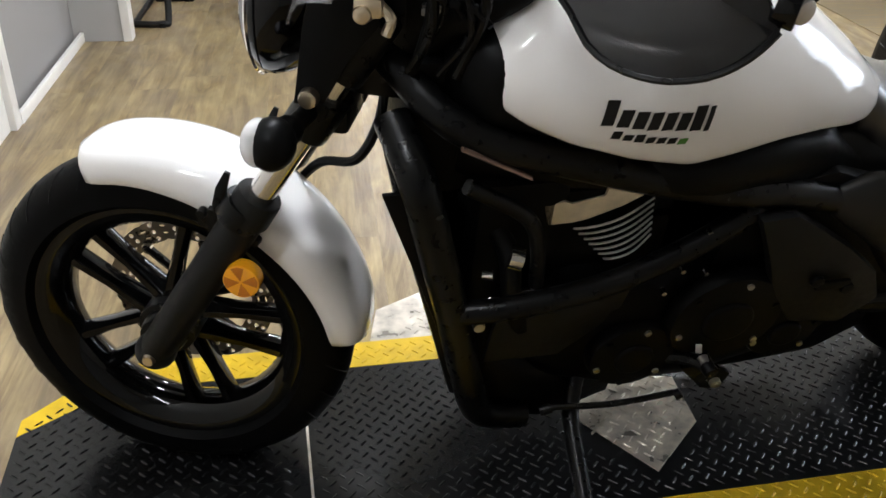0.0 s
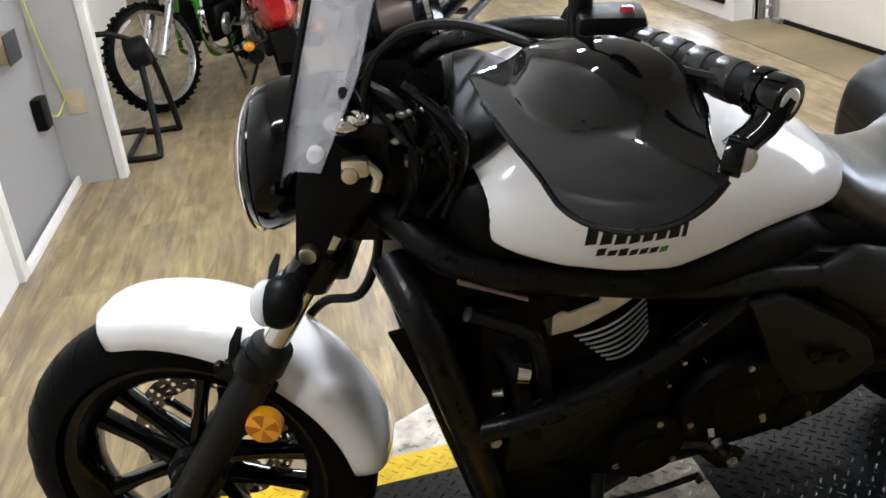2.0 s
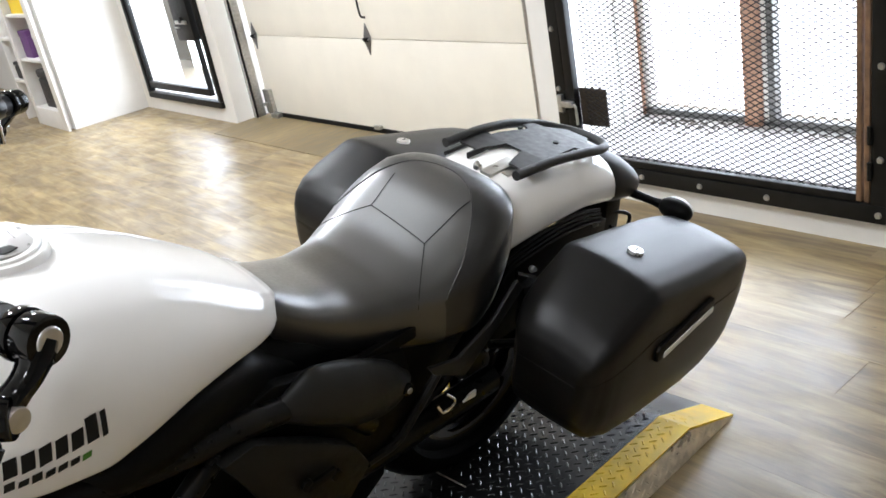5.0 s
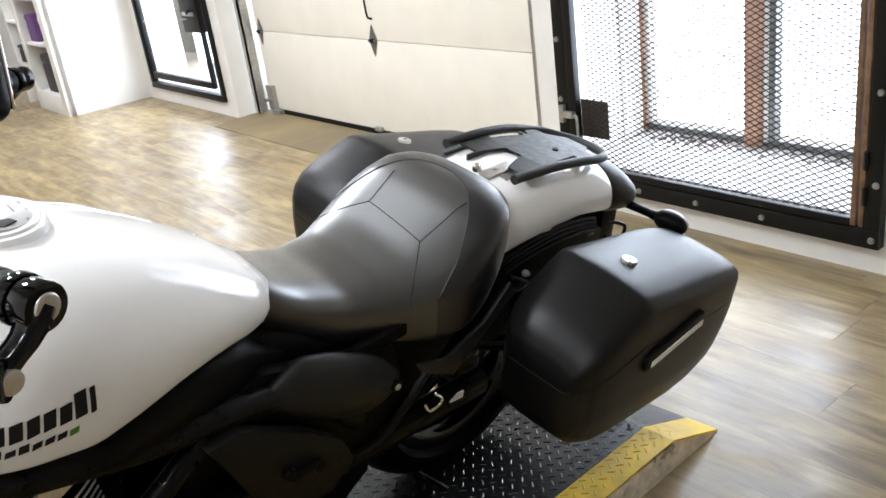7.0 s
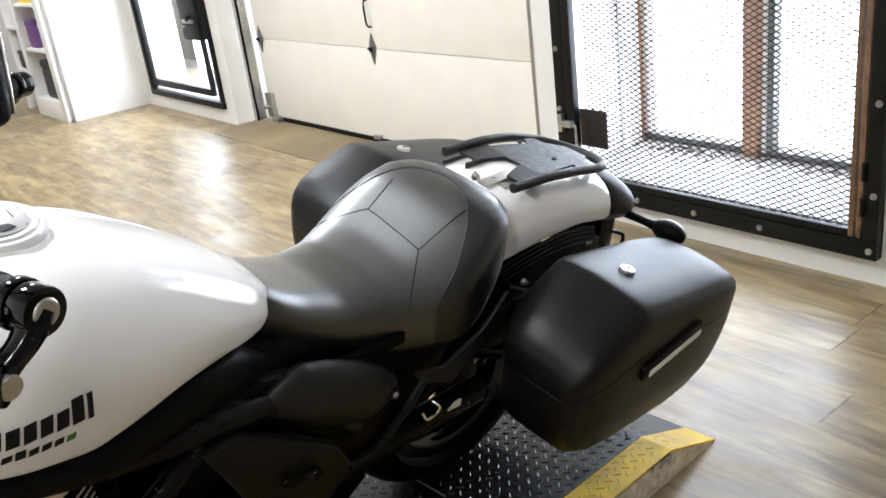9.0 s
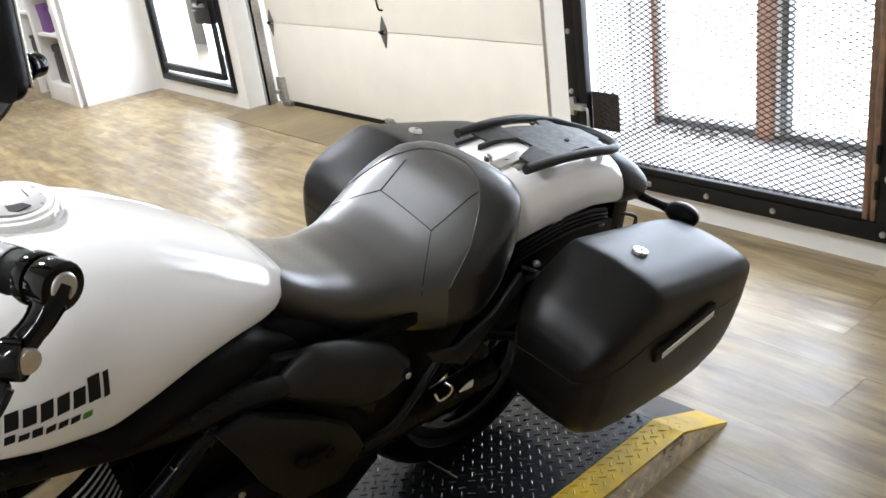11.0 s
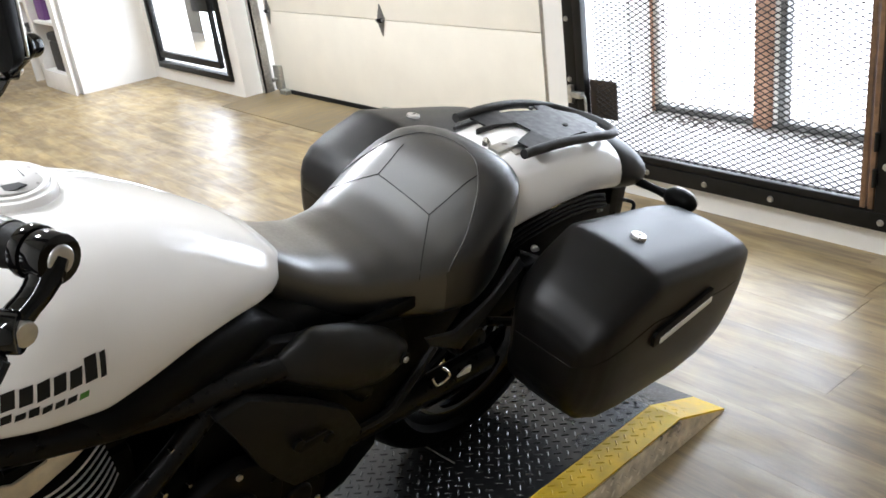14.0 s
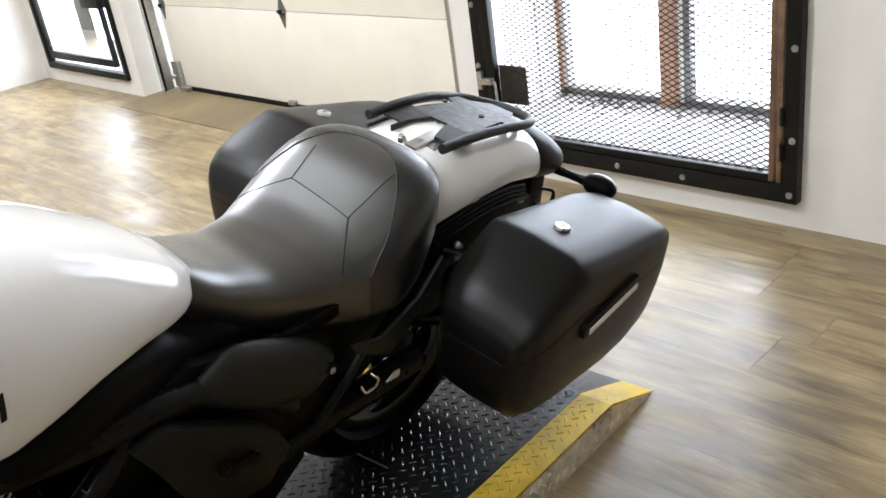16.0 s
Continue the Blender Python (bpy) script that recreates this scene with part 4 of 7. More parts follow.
# headlight, screen, gauge
def cockpit():
    rows = []
    for k in range(15):
        t = k / 14
        x = 0.150 + 0.150 * t
        r = 0.110 * math.sqrt(max(0.02, 1 - (1 - min(1, t * 2.6)) ** 2)) * (1 - 0.35 * max(0, t - 0.5))
        rows.append([(x, r * 0.92 * math.cos(a), 0.872 + 0.05 * t + r * math.sin(a)) for a in (2 * math.pi * j / 28 for j in range(28))])
    hl = mp("headlight", rings(rows), GLOSS, "gloss black headlight shell", None, True, 60)
    mp("headlight_rim", lathe_y([(0.1035, -0.003), (0.1065, 0), (0.1035, 0.003), (0.1015, 0)], (0, 0, 0), 48), CHROME, "thin chrome headlight rim", hl, True).data.transform(STEER @ Matrix.Translation((0.185, 0, 0.884)) @ pose(0, 0, 0, 0, 0, 90) @ STEER.inverted())
    # clear screen, a bent sheet narrowing upwards
    def sheet(q, t, out=0.0):
        z = 0.885 + 0.545 * t
        hw = (0.228 - 0.19 * (z - 0.9)) * math.sqrt(max(0.05, 1 - max(0, (t - 0.78) / 0.22) ** 2.2))
        return (0.222 + 0.29 * (z - 0.9) + (0.109 - 0.01 * t) * q * q - out, hw * q, z + 0.075 * math.sqrt(max(0.0, (abs(q) - 0.5) / 0.5)) * max(0, 1 - 3 * t))
    rows = [[sheet(-1 + 2 * j / 18, k / 16) for j in range(19)] for k in range(17)]
    sc = mp("windscreen", rings(rows, closed=False, caps=False), CLEAR, "clear plastic windscreen", None, True, 60)
    mod = sc.modifiers.new("thickness", "SOLIDIFY")
    mod.thickness = 0.004
    mp("screen_strip", tube([sheet(-0.36, 0.06 + 0.045 * k, 0.004) for k in range(11)], 0.0055, 6, 2), RUBBER, "black strip down the screen", sc, True)
    for s in (-1, 1):
        ed = [(r[0 if s < 0 else -1][0] + 0.001, r[0 if s < 0 else -1][1], r[0 if s < 0 else -1][2]) for r in rows[1:10]]
        mp("edge_trim", tube(ed, 0.0025, 6, 2), CLEAR, "polished screen edge", sc, True)
        br = mp("screen_bracket", prism([(0.262, 0.800), (0.302, 0.805), (0.330, 0.86), (0.372, 0.915), (0.352, 0.955), (0.320, 0.975), (0.285, 0.95), (0.275, 0.905)], s * 0.150, s * 0.154, "y", 0.001), PLASTIC, "black steel screen bracket", sc, True)
        mp("bracket_bolt", cyl((0.283, s * 0.15, 0.812), (0.283, s * 0.168, 0.812), 0.014, 0.012, 14, 0.002), BRASSY, "", br, True)
        mp("screen_bolt", cyl((0.312, s * 0.170, 0.962), (0.312, s * 0.186, 0.962), 0.011, 0.009, 14, 0.002), SIGNW if s < 0 else MATBLACK, "screen bolt", br, True)
        mp("screen_clamp", join(cyl((0.352, s * 0.150, 0.930), (0.352, s * 0.174, 0.930), 0.014, 0.011, 14, 0.003), box((0.340, s * 0.16 - 0.009, 0.925), (0.376, s * 0.16 + 0.009, 0.95), 0.007), tube([(0.37, s * 0.155, 0.94), (0.385, s * 0.158, 0.925), (0.380, s * 0.16, 0.905)], 0.007, 8)), BRASSY, "plated clamp", br, True)
    pa, pb = Vector((0.352, 0.0, 1.072)), Vector((0.452, 0.0, 1.096))
    pd = (pb - pa).normalized()
    ins = mp("instrument", join(cyl(pa, pa + pd * 0.085, 0.034, 0.042, 36, 0.006), cyl(pa + pd * 0.083, pa + pd * 0.104, 0.0465, 0.0455, 36, 0.003)), GLOSS, "round black instrument pod", None, True)
    mp("instrument_band", cyl(pa + pd * 0.024, pa + pd * 0.034, 0.0415, 0.0425, segs=36), MATBLACK, "", ins, True)
    mp("instrument_shell", cyl(pa + pd * 0.035, pa + pd * 0.082, 0.0425, 0.0445, segs=36), SHELL, "smoked metal shell", ins, True)
    mp("instrument_glass", cyl(pa + pd * 0.104, pa + pd * 0.106, 0.041, segs=36), GLOSS, "", ins, True)
    mp("instrument_bezel", cyl(pa + pd * 0.098, pa + pd * 0.1045, 0.0472, 0.0462, 36), CHROME, "thin bright bezel", ins, True)
    mp("instrument_arm", tube([pa + pd * 0.05 - Vector((0, 0, 0.04)), (0.40, 0.0, 1.03), (0.41, 0.0, 0.99)], 0.016, 8), MATBLACK, "", ins, True)
    # cable loom behind the headlight
    rng = random.Random(3)
    for k in range(7):
        y = -0.10 + 0.035 * k
        mp("control_cable", tube([(0.36 + 0.02 * k, y * 2.0, 1.05 + 0.02 * math.sin(k)), (0.335 + 0.10 * abs(y), y * 1.3, 1.0 + 0.01 * k), (0.345, y, 0.92), (0.37, y * 0.6, 0.82)], 0.006, 6, 5), RUBBER, "black control cable", None, True)
    mp("clutch_cable", tube([(0.585, -0.27, 1.118), (0.50, -0.22, 1.130), (0.425, -0.165, 1.105), (0.375, -0.125, 1.04), (0.37, -0.10, 0.94)], 0.0065, 8, 6), RUBBER, "looping black clutch cable", None, True)
    for x, y, z, r, m in ((0.34, -0.13, 0.985, 0.019, CHROME), (0.385, -0.09, 0.975, 0.009, SILVERP), (0.42, -0.14, 1.0, 0.007, WIRECLIP), (0.43, -0.06, 0.93, 0.007, WIRECLIP), (0.405, -0.115, 0.955, 0.006, SILVERP), (0.36, -0.15, 0.945, 0.007, MATBLACK)):
        mp("cable_fitting", join(ball((x, y, z), r * 1.4, r * 0.95, r * 0.85, 14), ball((x + r * 1.2, y - r * 0.4, z + r * 0.5), r * 0.8, r * 0.7, r * 0.6, 10)), m, "cable fitting", None, True)
    for k in range(16):
        c = Vector((0.40 + 0.09 * rng.random(), -0.085 - 0.05 * rng.random(), 0.88 + 0.12 * rng.random()))
        d = Vector((rng.uniform(-1, 1), rng.uniform(-0.6, 0.6), rng.uniform(-1, 1))).normalized() * rng.uniform(0.010, 0.026)
        m_ = (WIRECLIP, MATBLACK, PLASTIC, PLASTIC_GREY)[k % 4]
        mp("wiring_connector", join(cyl(c - d, c + d, rng.uniform(0.003, 0.006), segs=8), box(c - Vector((0.007, 0.006, 0.005)), c + Vector((0.007, 0.006, 0.005)), 0.002)), m_, "small wiring connector and clip", None, True)
    for k in range(5):
        x, w = 0.385 + 0.11 * rng.random(), [rng.uniform(-0.03, 0.03) for _ in range(6)]
        mp("wiring_hose", tube([(x - 0.06 + w[0], -0.10 + w[1], 1.03), (x, -0.135 + w[2] * 0.4, 0.985 + w[3]), (x + 0.03 + w[4], -0.13, 0.92 + w[5]), (x - 0.02, -0.10, 0.84)], rng.uniform(0.004, 0.008), 8, 5), MATBLACK, "black wiring hose", None, True)
    hc = mp("head_cover", box((0.30, -0.075, 0.78), (0.42, 0.075, 1.0), 0.03), MATBLACK, "black steering head cover", None, True)
    mp("top_clamp", box((0.27, -0.125, 0.94), (0.40, 0.125, 0.985), 0.015), MATBLACK, "", hc, True)
    mp("bar_riser", box((0.36, -0.06, 0.98), (0.47, 0.06, 1.05), 0.02), MATBLACK, "", hc, True)


cockpit()


def bars():
    def side(s):
        bar = mp("handlebar", tube([(0.425, 0, 1.045), (0.435, s * 0.07, 1.05), (0.475, s * 0.13, 1.085), (0.565, s * 0.235, 1.128), (0.655, s * 0.31, 1.137), (0.785, s * 0.467, 1.122)], 0.0125, 12, 6), MATBLACK, "black handlebar", None, True)
        ax = Vector((0.1155, s * 0.1447, -0.0146))
        a = Vector((0.672, s * 0.325, 1.136))
        grip = mp("grip", cyl(a, a + ax * 0.83, 0.0185, 0.0185, 20, 0.003), RUBBER, "ribbed black rubber grip", bar, True)
        for k in range(4):
            c = a + ax * (0.12 + 0.17 * k)
            mp("grip_band", cyl(c, c + ax * 0.11, 0.0196, 0.0196, 20, 0.001), GRIPBAND, "", grip, True)
        mp("bar_end", join(cyl(a + ax * 0.84, a + ax * 0.90, 0.022, 0.022, 20, 0.002), cyl(a + ax * 0.90, a + ax * 1.02, 0.0205, 0.0205, 20, 0.003)), GLOSS, "gloss black bar end", bar, True)
        mp("bar_end_bolt", cyl(a + ax * 1.02, a + ax * 1.03, 0.0125, 0.011, 16, 0.001), SILVERP, "steel bar end bolt", bar, True)
        sw = a - ax * 0.12
        mp("switch_box", join(box(sw - Vector((0.035, 0.035, 0.028)), sw + Vector((0.032, 0.035, 0.026)), 0.010), cyl(sw - ax * 0.3, sw + ax * 0.1, 0.020, segs=16)), PLASTIC, "black switch box", bar, True)
        mp("switch_button", cyl(sw + Vector((0.012, s * 0.015, 0.022)), sw + Vector((0.013, s * 0.015, 0.031)), 0.0075, 0.0065, 12, 0.001), RED, "red button", bar, True)
        mp("lever", tube([sw + Vector((-0.035, 0, -0.005)), sw + Vector((-0.030, s * 0.04, -0.006)), sw + Vector((0.030, s * 0.075, -0.008)), sw + Vector((0.085, s * 0.125, -0.008))], 0.008, 8, 5, 0.7), MATBLACK, "black hand lever", bar, True)
        # guard arm from bar end down to the shield
        g1 = Vector((0.746, s * 0.484, 1.083))
        e = a + ax * 0.96
        arm = mp("guard_arm", join(tube([e, e.lerp(g1, 0.45) + Vector((0.003, s * 0.004, -0.002)), g1], [0.016, 0.015, 0.016], 10, 5, 0.7), cyl(g1 - Vector((0.008, s * -0.006, 0)), g1 + Vector((0.008, s * 0.012, -0.002)), 0.017, 0.017, 16, 0.002)), GLOSS, "black guard arm", bar, True)
        mp("guard_bolt", cyl(g1 + Vector((0.006, s * 0.010, -0.002)), g1 + Vector((0.011, s * 0.0165, -0.003)), 0.011, 0.010, 14, 0.001), SILVERP, "steel guard bolt", arm, True)
        # shield: a leaf drawn out to the front, with a dome above a crease and a pressed line below
        rim = [(0.515, 0.312, 1.099), (0.555, 0.325, 1.119), (0.577, 0.350, 1.142), (0.602, 0.378, 1.161), (0.630, 0.405, 1.169), (0.660, 0.425, 1.165), (0.687, 0.440, 1.150), (0.716, 0.468, 1.112), (0.736, 0.497, 1.077),
               (0.740, 0.507, 1.066), (0.725, 0.510, 1.047), (0.703, 0.508, 1.028), (0.670, 0.503, 1.017), (0.640, 0.493, 1.016), (0.609, 0.474, 1.023), (0.587, 0.448, 1.045), (0.563, 0.412, 1.062), (0.537, 0.365, 1.080), (0.515, 0.312, 1.099)]
        edge = smooth_path([(x, s * y, z) for x, y, z in rim], 4)[:-1]
        mid = sum(edge, Vector()) / len(edge)
        nrm = Vector((-0.523, s * 0.723, 0.451)).normalized()
        ez = (Vector((0, 0, 1)) - nrm * nrm.z).normalized()
        ex = Vector((0.810, s * 0.586, 0.0))
        rows = []
        for k in range(29):
            r = max(k / 28, 0.004)
            row = []
            for p in edge:
                d = p - mid
                dev = d.dot(nrm)
                q = (d - nrm * dev) * r
                u, v = q.dot(ex), q.dot(ez)
                dome = max(0.0, 1 - ((u + 0.026) / 0.092) ** 2 - ((v - 0.064) / 0.076) ** 2)
                fade = 1 - r ** 8
                lift = 0.016 * (1 - r * r) + 0.024 * dome ** 0.8 * fade - 0.0016 * math.exp(-((v + 0.062 - 2.2 * (u + 0.0) ** 2) / 0.003) ** 2) * fade
                hood = max(0.0, min(1.0, (d.dot(ez) - 0.005) / 0.045)) * max(0.0, min(1.0, (d.dot(ex) + 0.105) / 0.05))
                curl = hood * hood * (3 - 2 * hood) * max(0.0, (r - 0.45) / 0.55) ** 2
                row.append(mid + q * (1 + 0.07 * curl) + nrm * (dev * r ** 2 + lift - 0.040 * curl))
            rows.append(row)
        sh = mp("shield", rings(rows, closed=True, caps=False), SMOKE, "smoked glossy black wind deflector", bar, True, 50)
        mod = sh.modifiers.new("thickness", "SOLIDIFY")
        mod.thickness = 0.003
        mp("shield_rim", tube([edge[k] for k in range(36, 72, 3)], 0.003, 6, 2), MATBLACK, "", sh, True)
        # mirror
        m0 = Vector((0.628, s * 0.292, 1.150))
        m1 = m0 + Vector((0.000, s * 0.018, 0.124))
        m2 = Vector((0.690, s * 0.372, 1.302))
        mir = mp("mirror_stem", join(cyl(m0 - Vector((0, 0, 0.02)), m0 + Vector((0, 0, 0.062)), 0.0125, 0.0125, 14, 0.003), tube([m0 + Vector((0, 0, 0.05)), m1 - Vector((0, 0, 0.01)), m1 + Vector((0.006, s * 0.008, 0.012)), m2], 0.0085, 10, 5)), MATBLACK, "black mirror stem", bar, True)
        mc = Vector((0.738, s * 0.416, 1.318))
        bm = box((-0.086, -0.020, -0.052), (0.086, 0.018, 0.052), 0.026, 5)
        for q in bm.verts:
            if q.co.y < 0:
                q.co.x *= 0.82
                q.co.z *= 0.78
        turn = Matrix.Translation(mc) @ (pose(0, 0, 0, 0, 3, -50) if s < 0 else pose(0, 0, 0, 0, -3, 50) @ pose(0, 0, 0, 0, 0, 180))
        bm.transform(turn)
        head = mp("mirror_head", bm, PLASTIC, "black rounded mirror housing", mir, True, 60)
        g = box((-0.080, 0.0165, -0.045), (0.080, 0.0195, 0.045), 0.014, 3)
        g.transform(turn)
        mp("mirror_glass", g, CHROME, "mirror glass", head, True)
    side(-1)
    side(1)
    mp("bar_brace", join(tube([(0.478, 0.0, 1.068), (0.575, 0.235, 1.120)], 0.006, 8), tube([(0.468, 0.02, 1.052), (0.565, 0.245, 1.106)], 0.0045, 8), tube([(0.52, 0.12, 1.09), (0.50, 0.16, 1.115)], 0.007, 8)), MATBLACK, "thin black bar brace", None, True)


bars()

# ---- fuel tank ----
TANK = [(0.44, 0.105, 0.872, 0.915, 0.3, 0), (0.465, 0.168, 0.842, 0.945, 0.25, 0), (0.5, 0.194, 0.822, 0.968, 0.22, 0), (0.56, 0.212, 0.797, 0.988, 0.2, 0), (0.65, 0.224, 0.77, 1.003, 0.2, 0), (0.735, 0.221, 0.75, 1.002, 0.2, 0), (0.8, 0.21, 0.758, 0.985, 0.18, 0), (0.88, 0.19, 0.768, 0.95, 0.16, 0), (0.96, 0.165, 0.764, 0.9, 0.16, 0), (1.02, 0.143, 0.752, 0.857, 0.18, 0), (1.065, 0.121, 0.748, 0.823, 0.22, 0), (1.09, 0.096, 0.758, 0.798, 0.3, 0), (1.102, 0.06, 0.778, 0.787, 0.45, 0)]
tank = mp("fuel_tank", body(TANK, 52, 48, 0.82, 0.95, 0.45), PAINT, "glossy pearl white fuel tank", None, False, 70)


def tank_side(x, z, out=0.0008):
    """A point on the tank's left flank."""
    w, b, t, s, _ = lerp_table(TANK, x)
    mid = b + (t - b) * s
    q = (z - mid) / ((t - mid) if z > mid else (mid - b))
    q = max(-0.999, min(0.999, q))
    e, f = (0.95, 0.82) if q > 0 else (0.45, 0.45)
    sn = spow(q, 1 / e)
    return Vector((x, -(w * math.sqrt(max(0.0, 1 - sn * sn)) ** f) - out, z))


cap = mp("filler_cap", join(cyl((0.737, 0.008, 0.985), (0.739, 0.008, 1.006), 0.069, 0.064, 40, 0.003), cyl((0.739, 0.008, 1.004), (0.7395, 0.008, 1.010), 0.058, 0.056, 40, 0.002)), PAINT, "white filler ring", tank)
mp("cap_lid", cyl((0.7395, 0.008, 1.009), (0.740, 0.008, 1.0125), 0.050, 0.049, 36, 0.001), CAPLID, "pale satin filler lid", cap)
mp("cap_flap", prism([(0.700, -0.014), (0.738, -0.034), (0.756, -0.030), (0.750, -0.018), (0.708, -0.008)], 1.0125, 1.0142), MATBLACK, "black key flap", cap)
mp("cap_flap", prism([(0.712, 0.026), (0.722, 0.044), (0.744, 0.040), (0.733, 0.030)], 1.0125, 1.0138), MATBLACK, "", cap)
mp("cap_line", box((0.762, -0.004, 1.0125), (0.7635, 0.020, 1.0132)), MATBLACK, "", cap)


def lettering():
    """Two rows of plain marks on the tank's flank: a large dark row, a small dark row with a green end."""
    def mark(x0, x1, z0, z1, lean, rows=3):
        bm = bmesh.new()
        grid = [[bm.verts.new(tank_side(x0 + (x1 - x0) * i / 3 + lean * j / rows, z0 + (z1 - z0) * j / rows)) for i in range(4)] for j in range(rows + 1)]
        for j in range(rows):
            for i in range(3):
                bm.faces.new((grid[j][i], grid[j][i + 1], grid[j + 1][i + 1], grid[j + 1][i]))
        return bm
    n = 8
    x0, x1 = 0.590, 0.752
    for k in range(n):
        xa = x0 + (x1 - x0) * k / n
        wdt = (x1 - x0) / n * (0.80 if k != n - 1 else 0.40)
        drop = -0.016 * (k / (n - 1))
        hgt = 0.034 if k in (0, 6, 7) else 0.024
        mp("letter_bar", mark(xa, xa + wdt, 0.846 + drop, 0.846 + drop + hgt, 0.006), DARKLETTER, "dark letter mark", tank)
    for k in range(7):
        xa = 0.606 + 0.0155 * k
        mp("letter_bar_small", mark(xa, xa + 0.0125, 0.826 - 0.0022 * k, 0.826 - 0.0022 * k + (0.012 if k in (0, 2) else 0.009), 0.003), DARKLETTER if k < 6 else GREENLETTER, "", tank)


lettering()
mp("head_shroud", body([(0.365, 0.085, 0.80, 0.968, 0.5, 0), (0.41, 0.130, 0.86, 0.980, 0.5, 0), (0.445, 0.166, 0.905, 0.988, 0.5, 0), (0.49, 0.174, 0.935, 0.998, 0.5, 0), (0.525, 0.158, 0.955, 1.003, 0.5, 0), (0.55, 0.11, 0.965, 1.003, 0.5, 0), (0.57, 0.05, 0.975, 0.998, 0.5, 0)], 24, 28, 0.7, 0.7), PLASTIC, "black cover over the steering head").scale = (1, 0.72, 1)
# black front shroud round the tank's nose and trim below it
mp("tank_shroud", body([(0.415, 0.09, 0.81, 0.915, 0.5, 0), (0.435, 0.142, 0.79, 0.935, 0.5, 0), (0.465, 0.172, 0.775, 0.940, 0.5, 0), (0.52, 0.176, 0.76, 0.930, 0.5, 0), (0.62, 0.16, 0.74, 0.90, 0.5, 0)], 16, 36, 0.7, 0.7), PLASTIC, "black plastic tank shroud")
mp("side_trim", body([(0.690, 0.17, 0.70, 0.752, 0.5, 0), (0.735, 0.214, 0.69, 0.762, 0.5, 0), (0.80, 0.208, 0.675, 0.772, 0.5, 0), (0.90, 0.186, 0.665, 0.778, 0.5, 0), (1.00, 0.158, 0.645, 0.756, 0.5, 0), (1.06, 0.132, 0.620, 0.705, 0.5, 0), (1.14, 0.112, 0.60, 0.655, 0.5, 0)], 22, 28, 0.5, 0.5), PLASTIC, "black trim panel below the tank")

# ---- seat ----
SEAT = [(1.078, 0.088, 0.690, 0.790, 0.4, 0), (1.10, 0.103, 0.668, 0.783, 0.4, 0), (1.16, 0.117, 0.628, 0.745, 0.4, 0), (1.24, 0.128, 0.592, 0.714, 0.4, 0), (1.32, 0.150, 0.562, 0.706, 0.4, 0), (1.39, 0.182, 0.550, 0.72, 0.4, 0), (1.46, 0.201, 0.55, 0.752, 0.4, 0), (1.515, 0.196, 0.58, 0.78, 0.42, 0), (1.565, 0.180, 0.632, 0.794, 0.45, 0), (1.605, 0.156, 0.662, 0.792, 0.5, 0), (1.635, 0.124, 0.685, 0.782, 0.5, 0), (1.66, 0.078, 0.705, 0.764, 0.5, 0), (1.672, 0.035, 0.715, 0.752, 0.5, 0)]
seat = mp("seat", body(SEAT, 50, 44, 0.62, 0.58, 0.45), LEATHER, "black stitched vinyl rider seat", None, False, 70)


def seat_top(x, y):
    w, b, t, s, _ = lerp_table(SEAT, x)
    mid = b + (t - b) * s
    q = min(0.995, abs(y) / w)
    cs = q ** (1 / 0.62)
    return Vector((x, y, mid + (t - mid) * math.sqrt(1 - cs * cs) ** 0.58 + 0.0004))


def seam(a, b):
    return tube([seat_top(a[0] + (b[0] - a[0]) * k / 8, a[1] + (b[1] - a[1]) * k / 8) for k in range(9)], 0.0009, 5, 2)


for _a, _b in (((1.428, -0.089), (1.442, 0.074)), ((1.428, -0.089), (1.345, -0.158)), ((1.442, 0.074), (1.365, 0.160)), ((1.428, -0.089), (1.540, -0.098)), ((1.442, 0.074), (1.520, 0.088))):
    mp("seam", seam(_a, _b), RUBBER, "stitched seam", seat)
ARC = smooth_path([(1.398, -0.1795, 0), (1.420, -0.1755, 0), (1.455, -0.165, 0), (1.512, -0.130, 0), (1.556, -0.085, 0), (1.584, -0.035, 0), (1.592, 0.015, 0), (1.580, 0.065, 0), (1.550, 0.105, 0), (1.500, 0.140, 0), (1.430, 0.172, 0)], 4)


def bolster():
    """The smooth outer band of the seat, from the piping down to its widest line."""
    rows = []
    for p in ARC:
        d = Vector((p.x - 1.40, p.y * 1.02, 0)).normalized()
        q, r = p.copy(), 0.0
        while r < 0.12:
            n = p + d * (r + 0.002)
            if n.x > 1.658 or abs(n.y) > 0.985 * lerp_table(SEAT, n.x)[0]:
                break
            q, r = n, r + 0.002
        rows.append([seat_top(p.x + (q.x - p.x) * k / 9, p.y + (q.y - p.y) * k / 9) + Vector((0.0008 * d.x, 0.0008 * d.y, 0.0008)) for k in range(10)])
    return rings(rows, closed=False, caps=False)


mp("bolster", bolster(), BOLSTER, "smooth black outer band of the seat, dulled for its shade", seat, False, 60)


